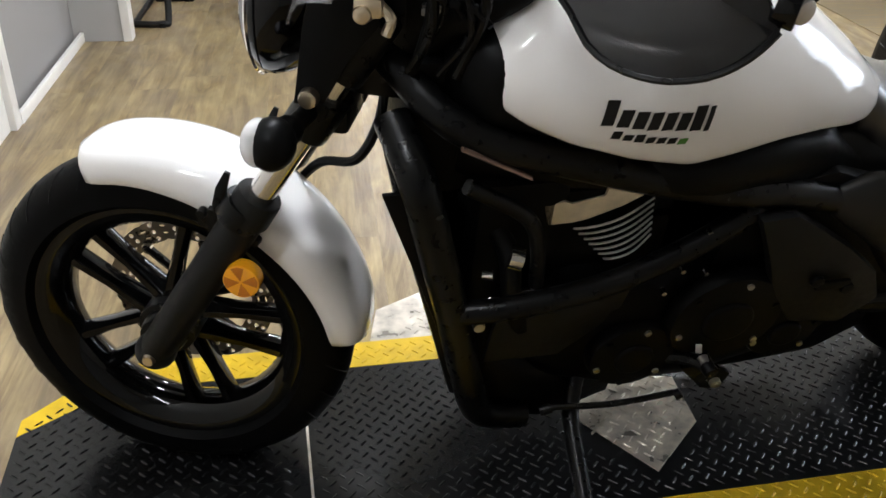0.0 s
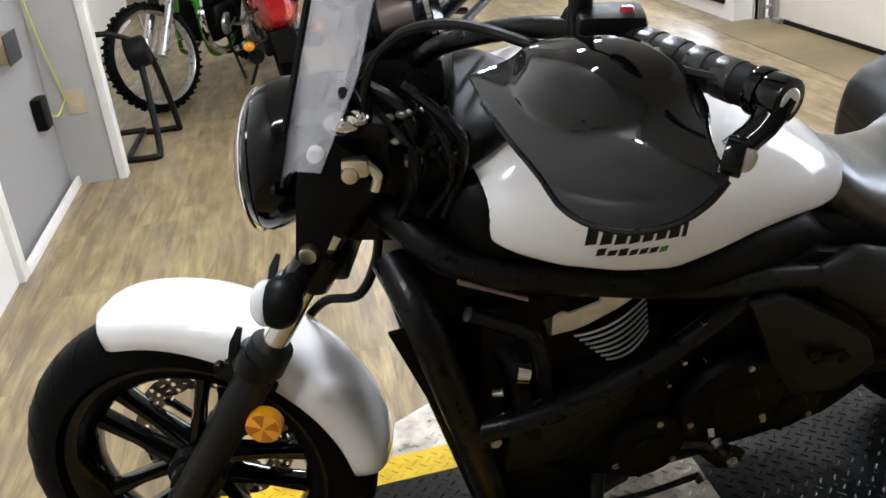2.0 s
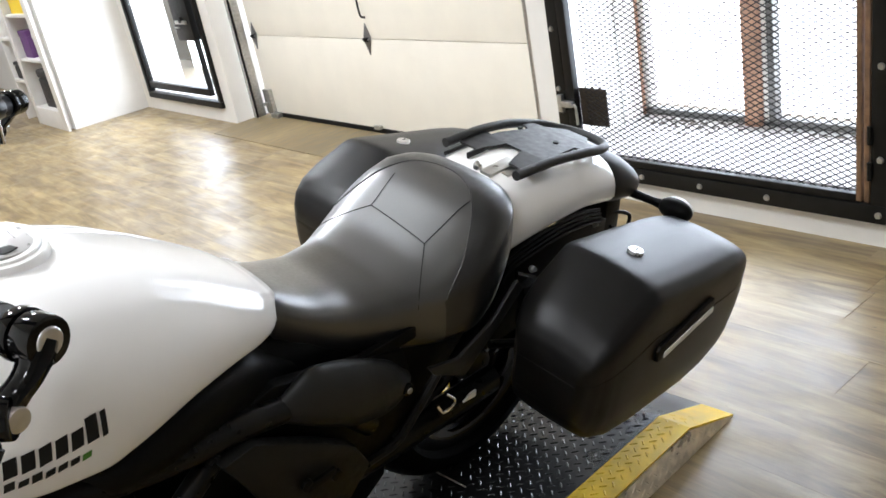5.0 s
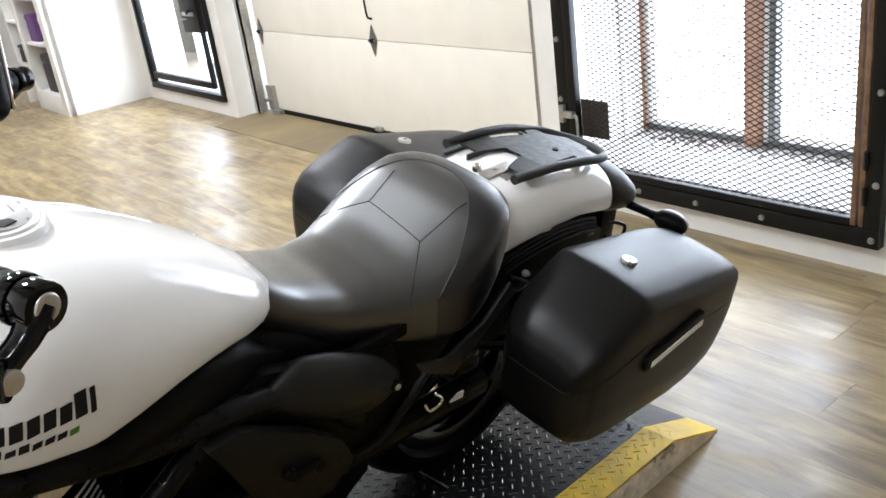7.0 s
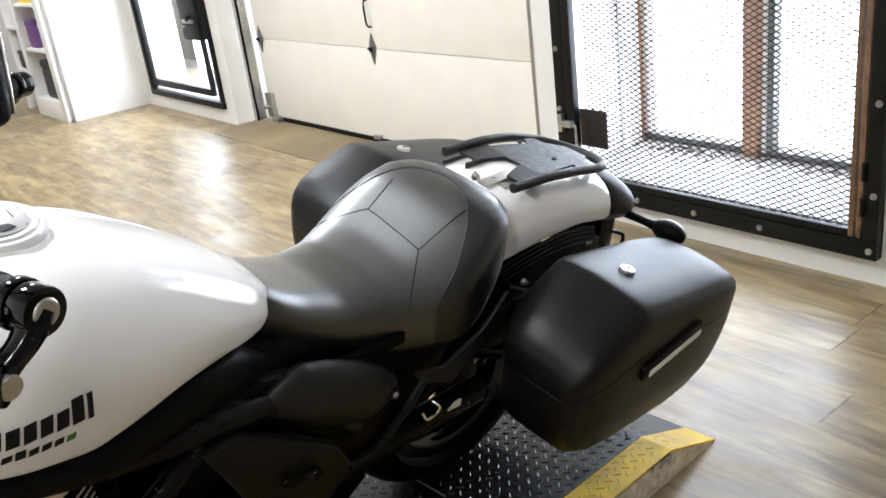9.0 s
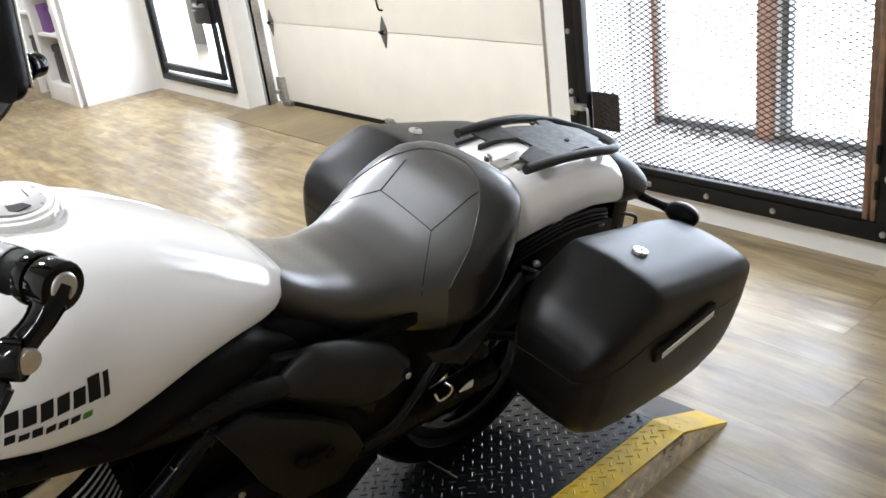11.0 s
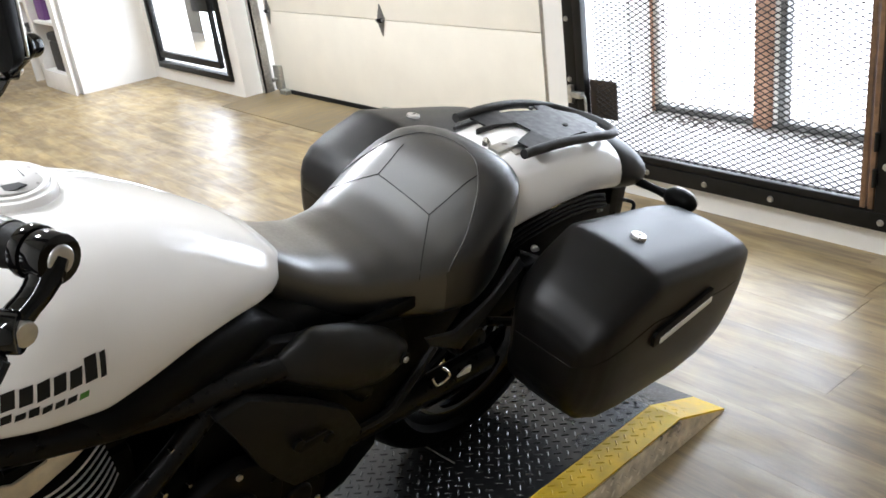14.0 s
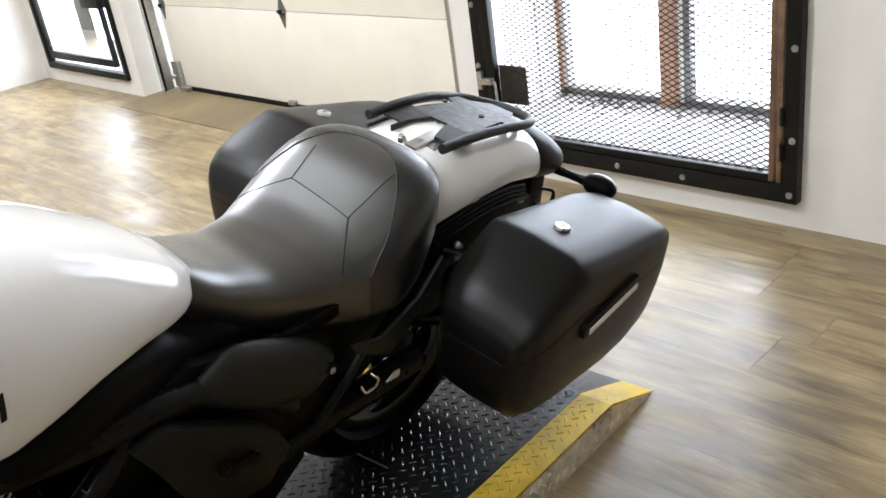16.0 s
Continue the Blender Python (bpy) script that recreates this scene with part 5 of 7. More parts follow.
def seat_flank(s):
    """The outer band carried on down the flank to the seat's lower edge, dulled for its shade."""
    rows = []
    for k in range(25):
        x = 1.392 + 0.262 * k / 24
        w, b, t, share, _ = (sum(c) / 3 for c in zip(*[lerp_table(SEAT, x + d) for d in (-0.012, 0, 0.012)]))
        mid = b + (t - b) * share
        row = []
        for j in range(12):
            a = radians(16 - 94 * j / 11)
            cy, sz = (spow(math.cos(a), 0.62), spow(math.sin(a), 0.58)) if a > 0 else (spow(math.cos(a), 0.45), spow(math.sin(a), 0.45))
            row.append((x, s * (w * cy + 0.0012), mid + ((t - mid) if sz > 0 else (mid - b)) * sz))
        rows.append(row)
    return rings(rows, closed=False, caps=False)


for _s in (-1, 1):
    mp("seat_flank", seat_flank(_s), BOLSTER, "black flank of the seat, dulled for its shade", seat, False, 60)
mp("piping", tube([seat_top(p.x, p.y) - Vector((0, 0, 0.0004)) for p in ARC], 0.0019, 6, 1), BOLSTER, "black piping round the seat panel", seat)

# ---- tail ----
tailf = mp("rear_fender", body([(1.54, 0.118, 0.612, 0.735, 0.25, 0), (1.60, 0.134, 0.634, 0.762, 0.18, 0), (1.66, 0.140, 0.645, 0.770, 0.16, 0), (1.76, 0.142, 0.649, 0.768, 0.15, 0), (1.88, 0.136, 0.636, 0.750, 0.15, 0), (1.96, 0.127, 0.608, 0.726, 0.18, 0), (2.015, 0.120, 0.590, 0.703, 0.20, 0), (2.040, 0.110, 0.588, 0.684, 0.25, 0)], 30, 36, 0.72, 0.85, 0.45), PAINT, "glossy pearl white rear fender", None, False, 70)
mp("tail_lamp", body([(1.985, 0.106, 0.578, 0.694, 0.4, 0), (2.035, 0.120, 0.562, 0.698, 0.35, 0), (2.085, 0.123, 0.552, 0.678, 0.35, 0), (2.130, 0.116, 0.548, 0.644, 0.4, 0), (2.160, 0.095, 0.548, 0.612, 0.45, 0), (2.174, 0.050, 0.554, 0.588, 0.5, 0)], 18, 28, 0.75, 0.8), TAILLAMP, "smoked black tail lamp", tailf, False, 60)
mp("fender_liner", lathe_y([(0.335, -0.118), (0.356, -0.118), (0.362, 0), (0.356, 0.118), (0.335, 0.118)], (1.615, 0, 0.300), 30, 12, 118), PLASTIC, "ribbed black inner fender", tailf)
for _k in range(4):
    mp("liner_rib", tube([(_x, -0.139 - 0.003 * _k, _z - 0.009 * _k) for _x, _z in ((1.565, 0.618), (1.62, 0.639), (1.69, 0.646), (1.78, 0.647), (1.87, 0.635), (1.93, 0.617))], 0.0042, 6, 4), RUBBER, "", tailf)
# Added black sheet standing for the dark gap between fender and bag.
mp("gap_panel", prism([(1.55, 0.42), (1.55, 0.600), (1.66, 0.628), (1.78, 0.628), (1.90, 0.605), (1.975, 0.57), (1.975, 0.42)], -0.132, -0.126, "y", 0.001), PLASTIC, "black panel added for the dark gap beside the fender", tailf)
mp("plate_bracket", join(box((2.06, -0.07, 0.42), (2.075, 0.07, 0.58), 0.006), box((2.04, -0.09, 0.47), (2.10, -0.07, 0.57), 0.006), tube([(2.07, -0.085, 0.53), (2.13, -0.10, 0.50), (2.10, -0.11, 0.475), (2.05, -0.10, 0.50)], 0.005, 6)), PLASTIC, "black plate bracket")
for _s in (-1, 1):
    blinker(2.120, _s * 0.225, 0.573, 2.110, _s * 0.095, 0.574, False, 1)


# rear rack
def rack():
    g = mp("rear_rack", tube([(1.668, -0.104, 0.791), (1.78, -0.106, 0.781), (1.88, -0.106, 0.763), (1.965, -0.102, 0.742), (2.02, -0.070, 0.724), (2.04, 0.0, 0.716), (2.025, 0.06, 0.716), (1.985, 0.095, 0.728), (1.89, 0.102, 0.758), (1.784, 0.102, 0.778), (1.682, 0.104, 0.783)], 0.0105, 12, 6), RACK, "black tubular luggage rack")
    def zr(x):
        ks = ((1.66, 0.778), (1.78, 0.771), (1.88, 0.753), (1.965, 0.735), (2.06, 0.708))
        for (a, za), (b, zb) in zip(ks, ks[1:]):
            if x <= b:
                return za + (zb - za) * (x - a) / (b - a)
        return 0.708

    def slab(xa, xb, a0, a1, b0, b1, za=None, zb=None):
        za, zb = za or zr(xa), zb or zr(xb)
        bm = bmesh.new()
        v = [bm.verts.new(p) for p in ((xa, a0, za), (xa, a1, za), (xb, b1, zb), (xb, b0, zb), (xa, a0, za + 0.005), (xa, a1, za + 0.005), (xb, b1, zb + 0.005), (xb, b0, zb + 0.005))]
        for f in ((0, 1, 2, 3), (4, 7, 6, 5), (0, 4, 5, 1), (1, 5, 6, 2), (2, 6, 7, 3), (3, 7, 4, 0)):
            bm.faces.new([v[k] for k in f])
        bmesh.ops.recalc_face_normals(bm, faces=bm.faces)
        return bm
    plate = join(*[slab(xa, xb, min(s * a0, s * a1), max(s * a0, s * a1), min(s * b0, s * b1), max(s * b0, s * b1)) for s in (-1, 1) for xa, xb, a0, a1, b0, b1 in (
        (1.715, 1.740, 0.046, 0.092, 0.036, 0.108), (1.740, 1.785, 0.036, 0.108, 0.022, 0.108), (1.785, 1.800, 0.0, 0.108, 0.0, 0.100), (1.800, 1.830, 0.0, 0.078, 0.0, 0.078),
        (1.830, 1.915, 0.0, 0.078, 0.0, 0.066), (1.915, 1.930, 0.0, 0.070, 0.0, 0.096), (1.930, 1.965, 0.0, 0.096, 0.0, 0.088), (1.965, 2.015, 0.0, 0.060, 0.0, 0.030))])
    bmesh.ops.remove_doubles(plate, verts=plate.verts, dist=0.00002)
    mp("rack_plate", plate, RACK, "black rack plate with cut-outs", g)
    mp("rack_web", prism([(1.688, 0.744), (1.722, 0.744), (1.742, 0.762), (1.785, 0.764), (1.88, 0.746), (1.95, 0.728), (1.95, 0.738), (1.88, 0.757), (1.78, 0.775), (1.715, 0.780), (1.684, 0.781)], 0.040, 0.045, "y", 0.001), RACK, "folded web of the rack plate", g)
    mp("rack_foot", join(box((1.658, -0.046, 0.762), (1.742, -0.016, 0.774), 0.003), box((1.690, -0.066, 0.760), (1.738, -0.040, 0.768), 0.002)), SILVERP, "bright cast mounting foot", g)
    mp("foot_bolt", join(cyl((1.668, -0.002, 0.760), (1.668, -0.002, 0.780), 0.012, 0.009, 12, 0.002), ball((1.668, -0.002, 0.781), 0.007, 0.007, 0.004, 10)), CHROME, "bright foot bolt", g)
    mp("rack_strut", tube([(1.690, 0.112, 0.752), (1.76, 0.108, 0.752)], 0.005, 8), RACK, "", g)
    for s in (-1, 1):
        mp("rack_bolt", cyl((1.865, s * 0.05, 0.773), (1.865, s * 0.05, 0.777), 0.006, segs=10), RACK, "", g)


rack()


# saddlebags
def saddlebag(s):
    table = [(1.500, 0.462, 0.566, 0.268, 0.408), (1.507, 0.430, 0.588, 0.256, 0.426), (1.522, 0.396, 0.610, 0.245, 0.440), (1.550, 0.362, 0.634, 0.234, 0.451), (1.595, 0.336, 0.656, 0.226, 0.4565), (1.667, 0.314, 0.682, 0.221, 0.4575), (1.680, 0.312, 0.6868, 0.2205, 0.458), (1.692, 0.310, 0.6885, 0.220, 0.458), (1.708, 0.308, 0.6860, 0.2195, 0.458), (1.88, 0.285, 0.642, 0.216, 0.456),
             (1.97, 0.282, 0.620, 0.216, 0.452), (2.04, 0.292, 0.600, 0.22, 0.446), (2.085, 0.315, 0.582, 0.228, 0.434), (2.108, 0.350, 0.550, 0.24, 0.412)]

    def ring(x, lo, hi):
        b, t, yi, yo = lerp_table(table, x)
        h, w = t - b, yo - yi
        pts = [(yi, 0.10), (yi, 0.94), (yi + w * 0.04, 0.985), (yi + w * 0.40, 1.0), (yi + w * 0.72, 0.982), (yi + w * 0.90, 0.952), (yi + w * 0.975, 0.915), (yo, 0.85), (yo, 0.56), (yo - w * 0.03, 0.30), (yo - w * 0.10, 0.10), (yo - w * 0.22, 0.02), (yi + w * 0.3, 0.0), (yi + w * 0.08, 0.03)]
        # resample the outline finely so that lid and box can part along one level
        out = []
        m = len(pts)
        for k in range(m):
            a, c = pts[k], pts[(k + 1) % m]
            for q in range(4):
                out.append((a[0] + (c[0] - a[0]) * q / 4, a[1] + (c[1] - a[1]) * q / 4))
        sm = out
        for _ in range(1):
            sm = [((sm[k - 1][0] + 2 * sm[k][0] + sm[(k + 1) % len(sm)][0]) / 4, (sm[k - 1][1] + 2 * sm[k][1] + sm[(k + 1) % len(sm)][1]) / 4) for k in range(len(sm))]
        return [(x, s * y, b + h * max(lo, min(hi, f))) for y, f in sm]
    xs = [1.500, 1.502, 1.5045, 1.507, 1.511, 1.516, 1.522, 1.530, 1.540, 1.550, 1.565, 1.580, 1.595, 1.64, 1.665, 1.675, 1.684, 1.690, 1.696, 1.705, 1.715, 1.74, 1.79, 1.84, 1.88, 1.93, 1.97, 2.01, 2.04, 2.065, 2.085, 2.094, 2.102, 2.108]
    g = mp("saddlebag", rings([ring(x, 0.0, 0.694) for x in xs]), BAG, "hard black textured saddlebag", None, False, 26)
    mp("bag_lid", rings([ring(x, 0.704, 1.0) for x in xs]), BAG, "black saddlebag lid", g, False, 26)
    inner = [[(x, y * 0.988 + s * 0.004, z) for x, y, z in ring(x_, 0.68, 0.72)] for x_ in xs[2:-2]]
    mp("lid_gap", rings(inner), RUBBER, "", g)
    lk = mp("bag_lock", join(cyl((1.773, s * 0.332, 0.658), (1.776, s * 0.333, 0.6745), 0.0175, 0.0160, 24, 0.002)), SILVERP, "bright oval bag lock", g)
    mp("key_slot", box((1.769, s * 0.333 - 0.0015, 0.6735), (1.782, s * 0.333 + 0.0015, 0.6752)), MATBLACK, "", lk)
    rf = mp("bag_reflector_base", prism([(1.690, 0.514), (1.886, 0.532), (1.893, 0.540), (1.888, 0.566), (1.694, 0.550), (1.686, 0.540)], s * 0.450, s * 0.466, "y", 0.003), PLASTIC, "black side strip", g)
    mp("bag_reflector", prism([(1.708, 0.517), (1.886, 0.5335), (1.885, 0.5475), (1.708, 0.531)], s * 0.4655, s * 0.4685, "y", 0.001), SIGNW, "pale side reflector", rf)


saddlebag(-1)
saddlebag(1)
for _s in (-1, 1):
    mp("bag_mount", join(tube([(1.62, _s * 0.16, 0.60), (1.70, _s * 0.21, 0.57), (1.85, _s * 0.215, 0.56)], 0.010, 8), tube([(1.56, _s * 0.15, 0.45), (1.70, _s * 0.22, 0.42)], 0.010, 8), box((1.60, _s * 0.19 - 0.01, 0.50), (1.64, _s * 0.19 + 0.01, 0.60), 0.004)), MATBLACK, "black bag mount")
    for _x, _y, _z in ((1.665, 0.165, 0.598), (1.93, 0.13, 0.575)):
        mp("mount_bolt", join(ball((_x, _s * _y, _z), 0.008, 0.008, 0.008, 10), cyl((_x, _s * _y, _z), (_x, _s * (_y + 0.010), _z + 0.003), 0.0045, segs=8)), SILVERP, "bright mount bolt")

# ---- frame, engine ----
for _s in (-1, 1):
    fr = mp("frame_tube", tube([(0.34, _s * 0.05, 0.86), (0.42, _s * 0.14, 0.805), (0.54, _s * 0.168, 0.765), (0.80, _s * 0.178, 0.690), (0.98, _s * 0.172, 0.655), (1.10, _s * 0.16, 0.60), (1.22, _s * 0.15, 0.46)], 0.024, 12), MATBLACK, "black perimeter frame tube")
    _o = 0.0 if _s < 0 else 0.055
    mp("frame_tube", tube([(0.345 + _o, _s * 0.10, 0.79), (0.37 + _o, _s * (0.185 - _o), 0.74), (0.395 + _o, _s * (0.198 - _o), 0.64), (0.430 + _o, _s * (0.200 - _o), 0.50), (0.475 + _o, _s * (0.185 - _o), 0.30), (0.515 + _o, _s * (0.165 - _o), 0.175), (0.60 + _o, _s * (0.15 - _o), 0.13)], 0.027, 12), MATBLACK, "black down tube")
    mp("frame_tube", tube([(0.42, _s * 0.205, 0.50), (0.52, _s * 0.218, 0.515), (0.66, _s * 0.208, 0.533), (0.79, _s * 0.190, 0.575), (0.90, _s * 0.175, 0.64)], 0.019, 12), MATBLACK, "black engine guard tube")
    mp("brace_tube", tube([(0.44, _s * 0.17, 0.72), (0.53, _s * 0.175, 0.66), (0.555, _s * 0.18, 0.60), (0.56, _s * 0.19, 0.53)], 0.012, 10), MATBLACK, "black brace")
    mp("seat_rail", join(box((1.20, _s * 0.15 - 0.008, 0.60), (1.46, _s * 0.15 + 0.008, 0.63), 0.005), tube([(1.27, _s * 0.155, 0.40), (1.36, _s * 0.162, 0.44), (1.45, _s * 0.165, 0.50), (1.59, _s * 0.16, 0.64)], 0.016, 8, 4, 0.6)), PLASTIC, "black seat rail")
    mp("grab_strap", prism([(1.568, 0.641), (1.50, 0.577), (1.404, 0.539), (1.324, 0.564), (1.339, 0.538), (1.424, 0.484), (1.497, 0.540), (1.589, 0.612)], _s * 0.197, _s * 0.207, "y", 0.004), COVER, "black grab strap below the seat")
    mp("rail_strut", tube([(1.378, _s * 0.176, 0.500), (1.325, _s * 0.176, 0.445), (1.271, _s * 0.172, 0.392), (1.20, _s * 0.168, 0.385)], 0.010, 8), PLASTIC_GREY, "black frame strut")
    mp("side_cover", body([(1.005, 0.006, 0.632, 0.648, 0.5, _s * 0.172), (1.035, 0.020, 0.608, 0.672, 0.45, _s * 0.174), (1.085, 0.034, 0.570, 0.698, 0.42, _s * 0.176), (1.15, 0.042, 0.525, 0.672, 0.46, _s * 0.176), (1.22, 0.040, 0.497, 0.630, 0.55, _s * 0.174), (1.265, 0.032, 0.496, 0.600, 0.6, _s * 0.172), (1.295, 0.018, 0.512, 0.560, 0.6, _s * 0.170), (1.305, 0.006, 0.525, 0.545, 0.6, _s * 0.168)], 32, 32, 1.15, 0.95), COVER, "dark grey side cover with a soft crease", None, False, 60)
    _cl = mp("cover_lock", join(cyl((1.276, _s * 0.197, 0.542), (1.276, _s * 0.206, 0.542), 0.013, 0.012, 16, 0.002)), PLASTIC, "black key lock of the side cover")
    mp("key_slot", join(cyl((1.276, _s * 0.206, 0.542), (1.276, _s * 0.208, 0.542), 0.0065, 0.006, 14), box((1.2745, _s * 0.208 - 0.001, 0.537), (1.2775, _s * 0.208 + 0.001, 0.547))), SILVERP, "bright key slot", _cl)
    mp("sprocket_cover", prism([(0.885, 0.645), (0.945, 0.652), (1.00, 0.615), (1.070, 0.566), (1.140, 0.506), (1.172, 0.440), (1.12, 0.385), (1.02, 0.40), (0.965, 0.47), (0.925, 0.565)], _s * 0.186, _s * 0.214, "y", 0.008), PLASTIC_GREY, "black sprocket cover", None, False, 40)
    mp("cover_clip", join(cyl((1.022, _s * 0.222, 0.512), (1.022, _s * 0.230, 0.512), 0.012, 0.011, 14, 0.002), cyl((1.082, _s * 0.224, 0.492), (1.082, _s * 0.232, 0.492), 0.012, 0.011, 14, 0.002), box((1.022, _s * 0.226 - 0.004, 0.494), (1.082, _s * 0.226 + 0.004, 0.512), 0.003)), PLASTIC, "black cover clip")
    mp("helmet_hook", tube([(1.387, _s * 0.168, 0.404), (1.396, _s * 0.175, 0.384), (1.425, _s * 0.175, 0.386), (1.428, _s * 0.175, 0.400), (1.412, _s * 0.168, 0.418)], 0.0035, 8), CHROME, "chrome helmet hook")
    mp("hook_plate", prism([(1.458, 0.368), (1.495, 0.362), (1.497, 0.379), (1.480, 0.380)], _s * 0.170, _s * 0.174, "y"), SIGNW, "bright hook plate")
    # Added filler that closes a bright see-through gap.
    mp("side_filler", prism([(0.86, 0.44), (0.88, 0.66), (1.02, 0.69), (1.30, 0.60), (1.34, 0.46), (1.26, 0.36), (1.05, 0.36)], _s * 0.140, _s * 0.165, "y", 0.004), PLASTIC, "black filler panel inside the side cover")
    mp("swingarm", tube([(1.10, _s * 0.13, 0.36), (1.30, _s * 0.135, 0.345), (1.60, _s * 0.125, 0.315)], 0.028, 10, 5, 1.2), MATBLACK, "black swingarm")
    mp("footpeg", join(tube([(0.80, _s * 0.16, 0.28), (0.85, _s * 0.21, 0.33), (0.87, _s * 0.24, 0.345)], 0.013, 8), cyl((0.87, _s * 0.225, 0.345), (0.875, _s * 0.262, 0.345), 0.014, 0.012, 14, 0.003)), MATBLACK, "black footpeg and bracket")
    mp("peg_bolt", cyl((0.868, _s * 0.232, 0.352), (0.868, _s * 0.245, 0.352), 0.010, 0.008, 12), SILVERP, "bright peg bolt")

mp("cable_tag", prism([(0.856, 0.372), (0.868, 0.370), (0.879, 0.330), (0.884, 0.308), (0.872, 0.308), (0.866, 0.335)], -0.219, -0.216, "y", 0.001), SIGNW, "crumpled white cable tag")
mp("bracket_bolt", join(cyl((0.928, -0.212, 0.252), (0.928, -0.222, 0.252), 0.011, 0.010, 14, 0.001), cyl((0.928, -0.222, 0.252), (0.928, -0.225, 0.252), 0.005, segs=10)), SILVERP, "bright bracket bolt")
mp("foot_bracket", prism([(0.850, 0.300), (0.900, 0.305), (0.955, 0.268), (0.945, 0.225), (0.905, 0.235)], -0.213, -0.200, "y", 0.004), MATBLACK, "black footrest bracket")
mp("radiator", join(box((-0.022, -0.165, 0.0), (0.022, 0.12, 0.40), 0.008)), MATBLACK, "black radiator", None).data.transform(Matrix.Translation((0.475, 0, 0.24)) @ pose(0, 0, 0, 0, -14, 0))
mp("radiator_cowl", prism([(0.322, 0.720), (0.385, 0.722), (0.425, 0.62), (0.508, 0.260), (0.494, 0.236), (0.462, 0.243), (0.442, 0.351), (0.382, 0.540)], -0.178, -0.170, "y", 0.002), PLASTIC, "black radiator side cowl")
mp("radiator_cowl", prism([(0.405, 0.60), (0.44, 0.62), (0.47, 0.55), (0.55, 0.22), (0.53, 0.20), (0.50, 0.22), (0.45, 0.40)], 0.118, 0.126, "y", 0.002), PLASTIC, "black radiator side cowl")
crank = mp("engine", body([(0.56, 0.12, 0.26, 0.50, 0.5, 0), (0.62, 0.165, 0.20, 0.54, 0.5, 0), (0.75, 0.185, 0.17, 0.52, 0.5, 0), (0.90, 0.19, 0.18, 0.52, 0.5, 0), (1.05, 0.175, 0.22, 0.50, 0.5, 0), (1.14, 0.13, 0.28, 0.46, 0.5, 0)], 22, 24, 0.55, 0.6), ENGINE, "black parallel twin engine block")
for _x, _z, _r, _y in ((0.90, 0.42, 0.105, -0.185), (0.76, 0.33, 0.082, -0.172), (1.03, 0.36, 0.07, -0.175)):
    cv = mp("engine_cover", join(cyl((_x, _y, _z), (_x, _y - 0.028, _z), _r, _r * 0.93, 36, 0.008), cyl((_x, _y - 0.028, _z), (_x, _y - 0.036, _z), _r * 0.45, _r * 0.40, 28, 0.004)), ENGINE, "round black engine cover", crank)
    for _k in range(6):
        _a = radians(60 * _k + 20)
        mp("cover_bolt", cyl((_x + _r * 0.80 * math.cos(_a), _y - 0.016, _z + _r * 0.80 * math.sin(_a)), (_x + _r * 0.80 * math.cos(_a), _y - 0.0315, _z + _r * 0.80 * math.sin(_a)), 0.007, 0.006, 10), SILVERP if _k % 2 else ENGINE, "", cv)
for _x, _z in ((0.800, 0.530), (0.842, 0.520), (0.780, 0.482), (0.838, 0.468), (0.822, 0.610)):
    mp("engine_bolt", cyl((_x, -0.185, _z), (_x, -0.194, _z), 0.0055, 0.0045, 10), CHROME, "bright engine bolt", crank)
# leaning cylinder with bright fin edges
cylm = mp("cylinder_block", box((0.585, -0.135, 0.46), (0.790, 0.135, 0.60), 0.02), ENGINE, "black finned cylinder block", crank)
for _k in range(7):
    t_ = _k / 6
    a, b, za, zb, n = 0.626 + 0.062 * t_, 0.745 + 0.013 * t_, 0.588 - 0.072 * t_, 0.640 - 0.078 * t_, 12
    bm = rings([[(a + (b - a) * t / n, -0.138 - 0.012 * math.sin(math.pi * t / n), za + (zb - za) * (t / n) ** 1.25 + dz) for t in range(n + 1)] + [(a + (b - a) * t / n, -0.1345 - 0.012 * math.sin(math.pi * t / n), za + (zb - za) * (t / n) ** 1.25 + dz) for t in range(n, -1, -1)] for dz in (0, 0.0018)])
    plate = rings([[(a + (b - a) * t / n, -0.1345 - 0.012 * math.sin(math.pi * t / n), za + (zb - za) * (t / n) ** 1.25 + dz) for t in range(n + 1)] + [(b, -0.10, zb + dz), (a, -0.10, za + dz)] for dz in (0.0002, 0.0016)])
    mp("fin_plate", plate, ENGINE, "", cylm)
    mp("cooling_fin", bm, FIN, "bright machined fin edge", cylm)
head = mp("cylinder_head", box((0.560, -0.125, 0.60), (0.790, 0.125, 0.655), 0.012), ENGINE, "black cylinder head", crank)
mp("head_casting", prism([(0.572, 0.635), (0.584, 0.594), (0.620, 0.594), (0.648, 0.600), (0.700, 0.622), (0.731, 0.641), (0.670, 0.660), (0.668, 0.645), (0.618, 0.634), (0.606, 0.640)], -0.130, -0.124, "y", 0.002), CASTING, "bare pale head casting", head)
mp("cover_plate", prism([(0.52, 0.50), (0.70, 0.50), (0.74, 0.53), (0.72, 0.42), (0.63, 0.33), (0.50, 0.33)], -0.175, -0.165, "y", 0.004), PLASTIC_GREY, "dark engine side plate", crank)
mp("lower_cowl", body([(0.50, 0.12, 0.17, 0.34, 0.5, 0), (0.56, 0.15, 0.09, 0.30, 0.5, 0), (0.66, 0.15, 0.07, 0.26, 0.5, 0), (0.78, 0.12, 0.10, 0.22, 0.5, 0)], 12, 20, 0.5, 0.5), PLASTIC, "black lower cowl")
